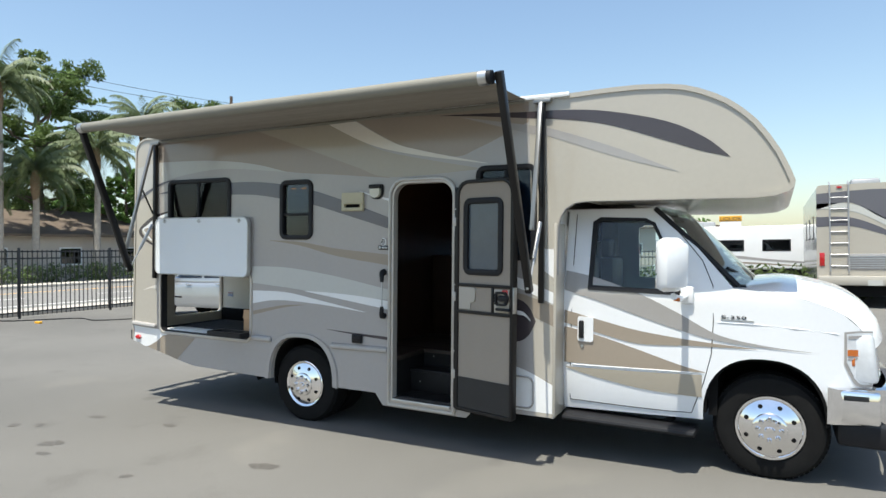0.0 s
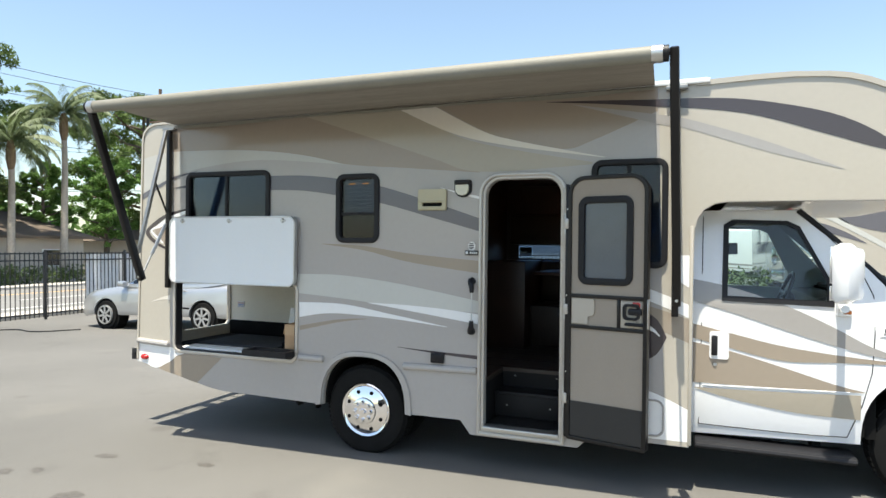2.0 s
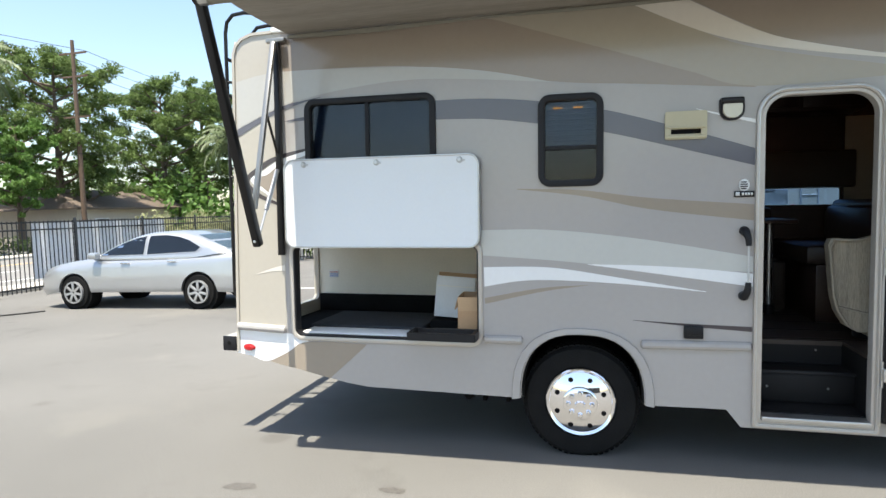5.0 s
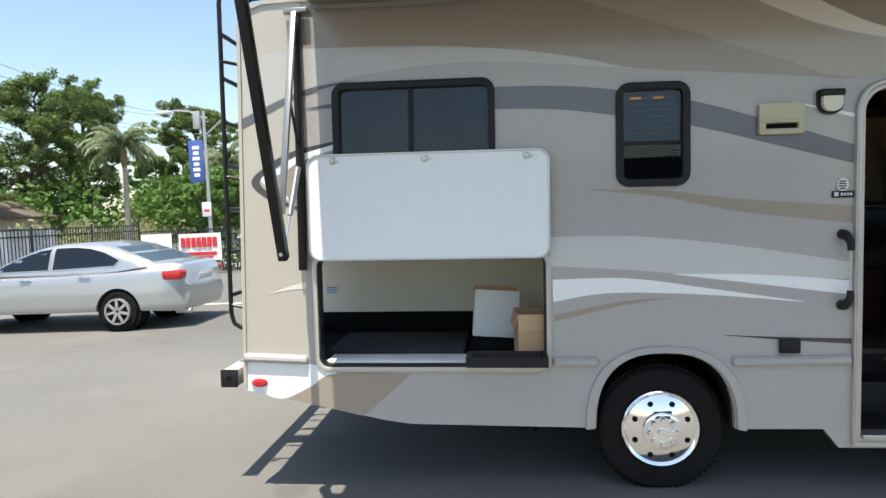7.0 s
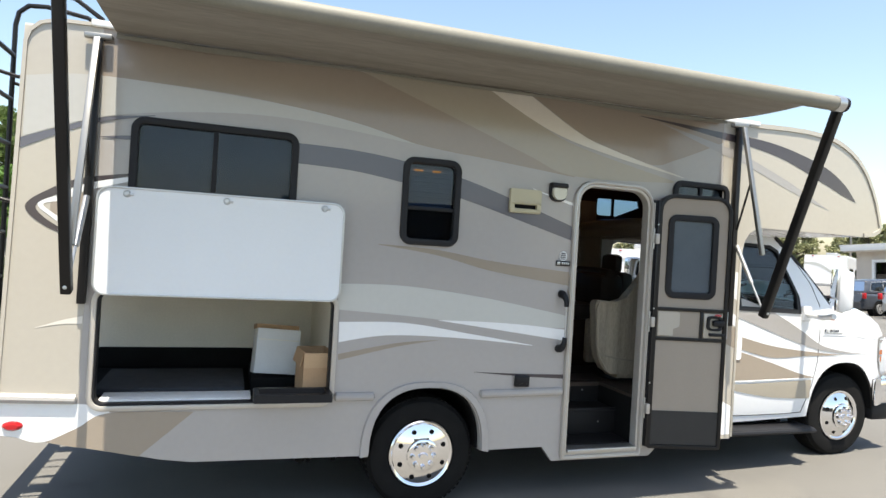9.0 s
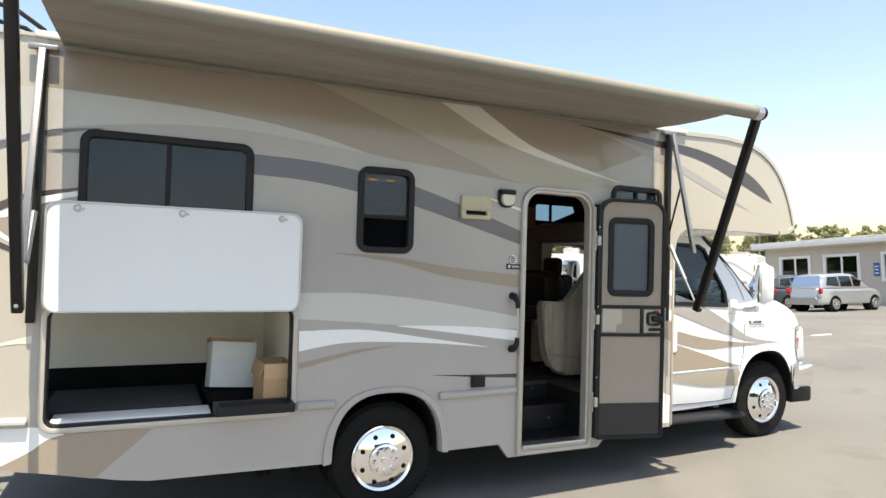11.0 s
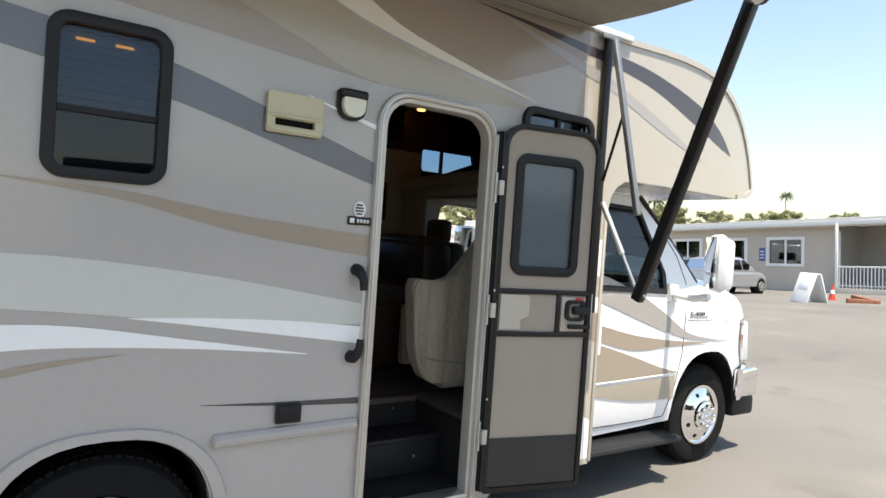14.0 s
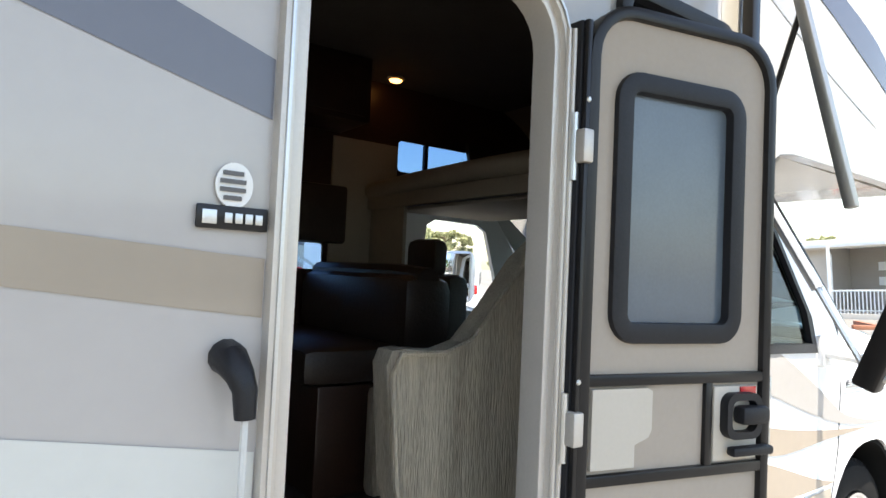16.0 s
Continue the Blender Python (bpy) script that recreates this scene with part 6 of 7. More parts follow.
def tree(name, label, base, h, spread, kind, seed, group=""):
    rs = np.random.RandomState(seed)
    t = thing(name, label, "tree", pose(base[0], base[1], base[2] if len(base) > 2 else 0, 0, 0, rs.rand() * 360), group)
    r0 = h * 0.022
    part("trunk", tube([(0, 0, -0.2), (0.05, 0, h * 0.25), (0.1, 0.08, h * 0.55), (0.12, 0.05, h * 0.92)], [r0 * 1.2, r0, r0 * 0.7, r0 * 0.2], 10), M_BARK, t)
    cs = []
    n = 34 if kind == "pine" else 26
    lb = bmesh.new()
    for k in range(n):
        a = k * 2.4 + rs.rand()
        f = (k + 0.5) / n
        z = h * ((0.24 + 0.72 * f) if kind == "pine" else (0.28 + 0.64 * f))
        reach = spread * ((0.45 + 0.55 * math.sin(math.pi * min(1, 0.15 + 0.72 * f)) ** 0.8) if kind == "pine" else math.sin(math.pi * (0.17 + 0.74 * f)) ** 0.7) * (0.6 + 0.5 * rs.rand())
        ex, ey, ez = reach * math.cos(a), reach * math.sin(a), z + reach * 0.22
        tube([(0.1, 0.05, z - reach * 0.15), (ex * 0.5, ey * 0.5, z), (ex * 0.95, ey * 0.95, ez)], [r0 * 0.4, r0 * 0.25, r0 * 0.08], 5, lb)
        for q in range(9):
            g = 0.35 + 0.7 * rs.rand()
            cs.append((ex * g + rs.normal() * spread * 0.09, ey * g + rs.normal() * spread * 0.09, z + reach * 0.22 * g + rs.normal() * h * 0.022 + 0.1, spread * (0.055 + 0.085 * rs.rand())))
    part("branchwork", lb, M_BARK, t)
    me = leaf_mesh("crown", cs, 46000 if kind == "pine" else 22000 if kind == "broad" else 14000, 0.125 if kind == "pine" else 0.10 if kind == "broad" else 0.13, M_LEAF1 if kind == "pine" else M_OLIVE if kind == "olive" else M_LEAF2, seed, 0.75, 0.42 if kind == "pine" else 0.5)
    cr = new("crown", me)
    cr.parent = t
    return t


def palm(label, base, h, seed, group="palms", size=1.0):
    rs = np.random.RandomState(seed)
    t = thing("palm_tree", label, "palm", pose(base[0], base[1], base[2] if len(base) > 2 else 0), group)
    part("trunk", tube([(0, 0, -0.2), (0.08, 0, h * 0.3), (0.12, 0.05, h * 0.7), (0.1, 0, h)], [0.27 * size, 0.21 * size, 0.17 * size, 0.15 * size], 12), M_PALMB, t)
    part("dead_thatch", tube([(0.11, 0.02, h - 1.5 * size), (0.11, 0, h - 0.9 * size), (0.1, 0, h - 0.2 * size), (0.1, 0, h + 0.2 * size)], [0.16 * size, 0.26 * size, 0.24 * size, 0.12 * size], 10), M_THATCH, t)
    verts, faces = [], []
    for k in range(38):
        a = k * 2.4 + rs.normal() * 0.15
        lift = 1.5 - 1.75 * (k / 38) ** 0.9 + rs.normal() * 0.08
        ln = (2.7 + rs.rand() * 0.7) * size
        d = np.array([math.cos(a), math.sin(a), 0])
        side = np.array([-d[1], d[0], 0])
        p = np.array([0.1, 0, h])
        n = 36
        for i in range(n):
            u = i / n
            ang = lift - 1.8 * u ** 1.4
            p = p + (d * math.cos(ang) + np.array([0, 0, math.sin(ang)])) * ln / n
            if u < 0.12:
                continue
            w = 0.62 * size * math.sin(math.pi * min(1, 0.22 + u * 0.72)) * (0.75 + 0.5 * rs.rand())
            for sg in (-1, 1):
                tip = p + side * sg * w * (0.55 + 0.3 * rs.rand()) + d * 0.22 * size * math.cos(ang) - np.array([0, 0, w * (0.55 + 0.5 * rs.rand())])
                j = len(verts)
                verts += [tuple(p), tuple(p + d * 0.10 * size), tuple(tip)]
                faces.append((j, j + 1, j + 2))
    me = bpy.data.meshes.new("fronds")
    me.from_pydata(verts, [], faces)
    me.materials.append(M_LEAF3)
    ob = new("fronds", me)
    ob.parent = t
    return t


for x, y, h, s, k, sd in ((-40, 20.3, 14.4, 4.9, "pine", 1), (-43, 13.0, 13, 4.4, "pine", 2), (-38, 30.3, 9.2, 2.9, "broad", 6), (-40, 35.6, 14.4, 5.7, "pine", 4), (-40, 47.6, 14.4, 5.4, "pine", 5),
                          (-41, 55.5, 15.8, 4.6, "pine", 3), (-37, 24.6, 7.9, 1.9, "broad", 10), (-34, 55.3, 8.8, 3.0, "broad", 7), (-29.5, 55, 12.9, 4.4, "pine", 8), (-46, 27.0, 7.5, 3.0, "broad", 9),
                          (-24, 45, 6.5, 3.2, "broad", 11), (-17.5, 34, 4.9, 2.7, "broad", 12), (-12.5, 33, 5.0, 2.6, "broad", 13), (-18, 58, 12, 4.5, "pine", 14), (-46, 5, 14, 5, "pine", 15), (-43, -4, 12, 5, "pine", 16)):
    tree("pine_tree" if k == "pine" else "broadleaf_tree", "tall open-crowned dark green pine beyond the street" if k == "pine" else "bright green rounded broadleaf tree beyond the street", (x, y), h, s, k, sd, "street trees")
for x, y, h, sd in ((-33.5, 16.3, 6.3, 1), (-33.5, 20.0, 8.1, 2), (-33.5, 23.3, 10.3, 3), (-33.5, 14.4, 11.0, 4), (-28, 40.4, 7.6, 5), (-24, 49.0, 6.8, 6)):
    palm("feather-leaved palm with brown thatch at the street", (x, y), h, sd)
fw = leaf_mesh("far_woods", [(-72 + k * 0.95, 14 + k * 0.92 + 3 * math.sin(k * 1.3), 2.6 + 1.2 * math.sin(k * 2.1), 2.6 + 0.7 * math.sin(k * 0.9)) for k in range(72)], 26000, 0.30, M_LEAF2, 35, 0.9)
tagged(new("far_woods", fw), "mixed green trees far beyond the street", "woods", kind="stuff")
hm = leaf_mesh("hedge", [(-32.4 + 0.3 * math.sin(k), -10 + k * 0.55, 0.55, 0.75) for k in range(130)], 16000, 0.10, M_HEDGE, 31, 0.8)
tagged(new("hedge", hm), "clipped dark green hedge along the far sidewalk", "hedge", kind="stuff")
hm = leaf_mesh("hedge", [(-12.5 + k * 0.4, 18.35 + 0.15 * math.sin(2 * k), 0.5, 0.6) for k in range(48)], 9000, 0.07, M_HEDGE, 32, 0.9)
tagged(new("hedge", hm), "green shrubs behind the sales lot fence", "hedge", kind="stuff")


def house(label, base, w, d, h, rh, yaw, wallm):
    t = thing("bungalow", label, "house", pose(*base, 0, 0, 0, yaw))
    part("wall", box(-w / 2, w / 2, -d / 2, d / 2, 0, h), wallm, t)
    bm = bmesh.new()
    o = 0.6
    pts = [(-w / 2 - o, -d / 2 - o, h - 0.05), (w / 2 + o, -d / 2 - o, h - 0.05), (w / 2 + o, d / 2 + o, h - 0.05), (-w / 2 - o, d / 2 + o, h - 0.05), (-w / 2 + d * 0.25, 0, h + rh), (w / 2 - d * 0.25, 0, h + rh)]
    v = [bm.verts.new(p) for p in pts]
    for f in ((0, 1, 5, 4), (2, 3, 4, 5), (1, 2, 5), (3, 0, 4), (3, 2, 1, 0)):
        bm.faces.new([v[i] for i in f])
    part("roof", bm, M_ROOF, t)
    part("fascia", box(-w / 2 - o, w / 2 + o, -d / 2 - o - 0.03, -d / 2 - o, h - 0.16, h), M_ROOF, t)
    for k in range(3):
        x = -w / 2 + w * (k + 0.5) / 3
        wd = part("window", frame_ring(x - 0.7, x + 0.7, 1.0, 2.1, 0.02, 0.08, -d / 2 - 0.05, -d / 2), M_TRIMW, t)
        part("pane", box(x - 0.62, x + 0.62, -d / 2 - 0.02, -d / 2 - 0.005, 1.08, 2.02), M_WINDK, wd)
    return t


house("tan stucco bungalow with a low brown roof", (-38.5, 19), 13, 8, 2.9, 1.7, 90, M_STUCCO)
house("tan stucco bungalow with a low brown roof", (-41, 41), 14, 8, 2.9, 1.6, 90, M_STUCCO)
bs = leaf_mesh("shrub", [(-31.5 + 1.5 * math.sin(k * 1.7), 33 + k * 0.7, 0.9 + 0.5 * math.sin(k * 2.3), 1.0 + 0.4 * math.sin(k)) for k in range(28)], 14000, 0.10, M_OLIVE, 34, 0.9)
tagged(new("shrub_row", bs), "brownish green shrubs beyond the far sidewalk", "shrub", kind="stuff")
house("tan stucco bungalow with a low brown roof", (-42, 4), 13, 8, 2.9, 1.6, 90, M_STUCCO)
yb = leaf_mesh("shrub", [(-33.5, 29.5, 0.9, 0.9), (-33.8, 30.6, 0.8, 0.8), (-33.4, 28.7, 0.7, 0.7)], 1500, 0.09, mat("yellow_bloom_foliage", (0.42, 0.38, 0.03), rough=0.7, var=0.3, scale=3), 33, 0.9)
tagged(new("flowering_shrub", yb), "yellow flowering shrub by the far sidewalk", "shrub", kind="stuff")

# utility poles and lines
poles = []
for px, py in ((-35.5, 33.1), (-35.5, 2.0), (-35.5, 64.0)):
    t = thing("utility_pole", "brown wooden utility pole with cross-arms", "pole", pose(px, py, 0), "utility poles")
    part("pole", tube([(0, 0, -0.3), (0, 0, 14.5)], [0.19, 0.12], 10), M_WOODP, t)
    for z in (9.2, 12.0, 13.6):
        part("cross_arm", box(-1.1, 1.1, -0.06, 0.06, z - 0.06, z + 0.06), M_WOODP, t)
    poles.append((px, py))
wires = thing("power_lines", "thin black power lines between the poles", "wires")
for (x0, y0), (x1, y1) in (((-35.5, 2.0), (-35.5, 33.1)), ((-35.5, 33.1), (-35.5, 64.0))):
    for z in (9.3, 12.1, 13.7, 6.6):
        for dx in (-1.0, 1.0):
            part("wire", tube([(x0 + dx + (x1 - x0) * u, y0 + (y1 - y0) * u, z - 0.9 * math.sin(math.pi * u)) for u in [k / 10 for k in range(11)]], 0.018, 4), M_BLACK, wires)
lp = thing("street_lamp", "grey street lamp with a blue hanging banner", "street lamp", pose(-10.95, 17.7, 0))
part("lamp_post", tube([(0, 0, 0), (0, 0, 5.6)], [0.075, 0.05], 10), M_STEEL, lp)
part("lamp_arm", tube([(0, 0, 5.35), (-0.5, 0, 5.62), (-1.0, 0, 5.68), (-1.2, 0, 5.66)], 0.028, 8), M_STEEL, lp)
part("lamp_head", moved(lathe([(0, -0.05), (0.8, -0.03), (1, 0.02), (0.5, 0.07), (0, 0.08)], 14, "z"), pose(-1.45, 0, 5.62) @ Matrix.Diagonal((0.32, 0.12, 1, 1))), M_TRIMW, lp)
part("solar_box", box(-0.35, -0.12, -0.1, 0.02, 5.0, 5.6, 0.01), M_STEEL, lp)
part("side_arm", tube([(0, 0, 4.75), (0.45, 0, 5.1), (0.8, 0, 5.4)], 0.03, 6), M_STEEL, lp)
part("banner_cloth", box(-0.62, -0.1, -0.006, 0.006, 3.15, 4.62, 0.002), M_VINYLB, lp, "blue street banner")
for k in range(6):
    part("banner_print", box(-0.46 - 0.03 * (k % 2), -0.26 + 0.03 * (k % 2), -0.012, -0.007, 3.35 + k * 0.19, 3.47 + k * 0.19), M_VINYLW, lp)
part("parking_sign", box(-0.22, 0.1, -0.09, -0.08, 1.95, 2.45, 0.004), M_VINYLW, lp, "small white street sign")
part("sign_print", box(-0.16, 0.04, -0.095, -0.091, 2.12, 2.20), M_VINYLR, lp)


# ---- parked cars ----
M_CARG = glass("car_window_glass", (0.40, 0.48, 0.48), 1.8)


def car(name, label, m, paint, lower, cabin, arches, W, zb, ztop, glasses, rear_lamp, tr, group=""):
    """A parked car: profile outlines in x-z, the camera-side at -y; arches: wheel x, z and radius."""
    t = thing(name, label, "car", m, group)
    outline = []
    for x, z in lower:
        outline.append((x, z))
    for ax_, az, r in arches:
        outline += [(ax_ - r * math.cos(a), az + r * math.sin(a)) for a in [math.pi * k / 12 for k in range(13)]]
    xs = [p[0] for p in lower]
    xm, hl = (min(xs) + max(xs)) / 2, (max(xs) - min(xs)) / 2

    def top_of(line, x):
        """The height of an outline's upper edge at x."""
        zs = [a[1] + (b[1] - a[1]) * (x - a[0]) / (b[0] - a[0]) for a, b in zip(line, line[1:] + line[:1]) if abs(b[0] - a[0]) > 1e-6 and min(a[0], b[0]) - 1e-6 <= x <= max(a[0], b[0]) + 1e-6]
        return max(zs) if zs else 0.0

    def shape(bm, cab):
        for v in bm.verts:
            e = abs(v.co.x - xm) / hl
            k = 1 - 0.30 * max(0, e - 0.66) ** 2 / 0.34 ** 2
            d = max(0.0, top_of(cabin if cab else lower, v.co.x) - v.co.z)
            if cab:
                f = max(0.0, (v.co.z - zb) / (ztop - zb))
                k *= 0.925 - 0.15 * f - 0.05 * f * f - 0.10 * max(0, 1 - d / 0.12) ** 2
            else:
                k *= 1 - 0.13 * max(0, 1 - d / 0.16) ** 2 - 0.05 * max(0, v.co.z - 0.62) / 0.4 - 0.12 * max(0, 0.42 - v.co.z) ** 2 / 0.04
            v.co.y *= k
        return bm

    cx = [xm - hl + 2 * hl * k / 32 for k in range(1, 32)]
    body = part("body", shape(panel(outline, [], -W / 2, W / 2, cx, [0.30 + 0.05 * k for k in range(16)]), False), paint, t)
    cabin_p = part("cabin", shape(panel(cabin, [], -W / 2, W / 2, cx, [zb + 0.05 * k for k in range(13)]), True), paint, t)
    for g in glasses:
        gx, gz = sum(p[0] for p in g) / len(g), sum(p[1] for p in g) / len(g)
        big = [(gx + (x - gx) * 1.05, gz + (z - gz) * 1.10) for x, z in g]
        for sd in (-1, 1):
            for nm, o, mt, dp in (("window_trim", big, M_STEEL, 0.006), ("side_window", g, M_CARG, 0.011)):
                bm = panel(o, [], sd * W / 2, sd * (W / 2 + 0.002), cx, [zb + 0.05 * k for k in range(13)])
                shape(bm, True)
                for v in bm.verts:
                    v.co.y += sd * dp
                part(nm, bm, mt, cabin_p, "dark side window" if nm == "side_window" else "")
    for (xa, za), (xb_, zb_) in tr:
        bm = bmesh.new()
        d = Vector((zb_ - za, -(xb_ - xa))).normalized()
        if d.y < 0:
            d = -d
        vs = []
        for x, z in ((xa, za), (xb_, zb_)):
            f = max(0.0, (z - zb) / (ztop - zb))
            k = 0.925 - 0.15 * f - 0.05 * f * f - 0.10
            for s in (-1, 1):
                vs.append(bm.verts.new((x + d.x * 0.008, s * (W / 2 * k - 0.02), z + d.y * 0.008)))
        bm.faces.new((vs[0], vs[1], vs[3], vs[2]))
        part("windscreen", bm, M_CARG, cabin_p)
    for ax_, az, r in arches:
        for s in (-1, 1):
            wr = r * 0.86
            c = lathe([(wr * 0.62, 0.0), (wr * 0.94, -0.01), (wr, 0.03), (wr, 0.17), (wr * 0.94, 0.2), (wr * 0.3, 0.2)], 28)
            w = part("wheel", moved(c, pose(ax_, s * (W / 2 - 0.02), az, 0, 0, 0 if s < 0 else 180)), M_RUBBER, t)
            part("wheel_well", moved(lathe([(r * 0.99, 0.03), (r * 0.99, 0.3)], 20), pose(ax_, s * (W / 2 - 0.02), az, 0, 0, 0 if s < 0 else 180)), M_DARK, t)
            if s < 0:
                rim = part("rim", moved(lathe([(wr * 0.64, 0.0), (wr * 0.60, 0.02), (wr * 0.55, 0.05), (0.0, 0.055)], 28), pose(ax_, -W / 2 + 0.0 - 0.02, az)), M_DARK, w)
                for k in range(7):
                    part("spoke", moved(box(-0.022, 0.022, -0.02, 0.03, 0.02, wr * 0.62, 0.004), pose(ax_, -W / 2 - 0.015, az, 0, 360 * k / 7, 0)), M_STEEL, rim)
                part("rim_edge", moved(ring([(wr * 0.66 * math.cos(a), wr * 0.66 * math.sin(a)) for a in [2 * math.pi * k / 28 for k in range(28)]], [(wr * 0.58 * math.cos(a), wr * 0.58 * math.sin(a)) for a in [2 * math.pi * k / 28 for k in range(28)]], -0.03, 0.02), pose(ax_, -W / 2 - 0.005, az)), M_STEEL, rim)
    for q in rear_lamp:
        part("tail_lamp", box(*q, 0.03), M_RED, t, "red tail lamp")
    return t


# silver sedan: front at -x, near side toward the motorhome
SED_L = [(-2.36, 0.24), (-2.45, 0.45), (-2.44, 0.60), (-2.36, 0.71), (-2.15, 0.80), (-1.85, 0.87), (-1.5, 0.925), (-1.15, 0.965), (-0.8, 0.995), (0.3, 1.0), (1.55, 1.03), (1.95, 1.065), (2.22, 1.06), (2.36, 1.02), (2.42, 0.90), (2.46, 0.66), (2.46, 0.50), (2.36, 0.28)]
SED_C = [(-1.08, 0.955), (-0.8, 1.09), (-0.5, 1.23), (-0.2, 1.345), (0.05, 1.41), (0.3, 1.445), (0.6, 1.455), (0.9, 1.435), (1.2, 1.37), (1.5, 1.265), (1.75, 1.165), (2.02, 1.05), (1.0, 0.93)]
sedan = car("sedan", "silver four-door sedan parked near the iron fence", pose(-8.44, 6.9, 0, 0, 0, 0), M_SILVER,
            SED_L[::-1], SED_C, [(-1.40, 0.33, 0.375), (1.375, 0.33, 0.375)], 1.82, 0.97, 1.455,
            [[(-0.80, 1.03), (-0.62, 1.13), (-0.35, 1.25), (-0.05, 1.345), (0.17, 1.375), (0.17, 1.04)], [(0.25, 1.04), (0.25, 1.38), (0.6, 1.385), (0.88, 1.35), (1.12, 1.28), (1.38, 1.15), (1.30, 1.07)]],
            [(2.08, 2.40, -0.80, -0.48, 0.80, 0.955), (2.08, 2.40, 0.48, 0.80, 0.80, 0.955)], [((-0.98, 1.01), (-0.22, 1.34)), ((1.22, 1.365), (1.90, 1.10))])
for q in ((-0.30, 0.87), (0.72, 0.89)):
    part("door_handle", box(q[0], q[0] + 0.2, -0.915, -0.885, q[1], q[1] + 0.03, 0.008), M_CHROME, sedan)
part("number_plate", box(2.435, 2.445, -0.25, 0.25, 0.72, 0.86, 0.004), M_PALE, sedan)
part("door_mirror", box(-0.95, -0.75, -1.02, -0.86, 0.97, 1.10, 0.04), M_SILVER, sedan)
part("exhaust", tube([(2.2, -0.6, 0.27), (2.46, -0.6, 0.27)], 0.04, 10), M_STEEL, sedan)

WAG_L = [(2.12, 0.28), (2.16, 0.55), (2.05, 0.78), (1.5, 0.93), (0.95, 1.0), (-1.95, 1.02), (-2.08, 0.95), (-2.14, 0.60), (-2.08, 0.30)]
WAG_C = [(1.15, 0.97), (0.55, 1.40), (0.2, 1.56), (-0.3, 1.60), (-1.3, 1.58), (-1.75, 1.52), (-2.02, 1.0), (-0.5, 0.95)]
WAGON = dict(lower=WAG_L, cabin=WAG_C, arches=[(-1.30, 0.32, 0.36), (1.316, 0.32, 0.36)], W=1.70, zb=1.0, ztop=1.60,
             glasses=[[(0.42, 1.04), (0.60, 1.28), (0.30, 1.46), (0.0, 1.48), (0.0, 1.04)], [(-0.08, 1.04), (-0.08, 1.48), (-0.85, 1.48), (-0.85, 1.04)], [(-0.93, 1.05), (-0.93, 1.47), (-1.55, 1.44), (-1.70, 1.10)]],
             rear_lamp=[(-2.12, -2.0, -0.80, -0.66, 0.75, 1.0), (-2.12, -2.0, 0.66, 0.80, 0.75, 1.0)], tr=[((1.05, 1.03), (0.28, 1.53)), ((-1.79, 1.48), (-1.98, 1.08))])
car("wagon", "silver compact retro wagon parked by the office", pose(25.6, 13.65, lot_z(25.6, 13.65), -3, 0, 0), M_SILVER, group="cars by the office", **WAGON)
car("wagon", "dark grey compact car parked by the office", pose(26.3, 16.4, lot_z(26.3, 16.4), -3, 0, 2), mat("car_paint_dark", (0.05, 0.055, 0.065), rough=0.25, var=0.05, coat=0.7), group="cars by the office", **WAGON)


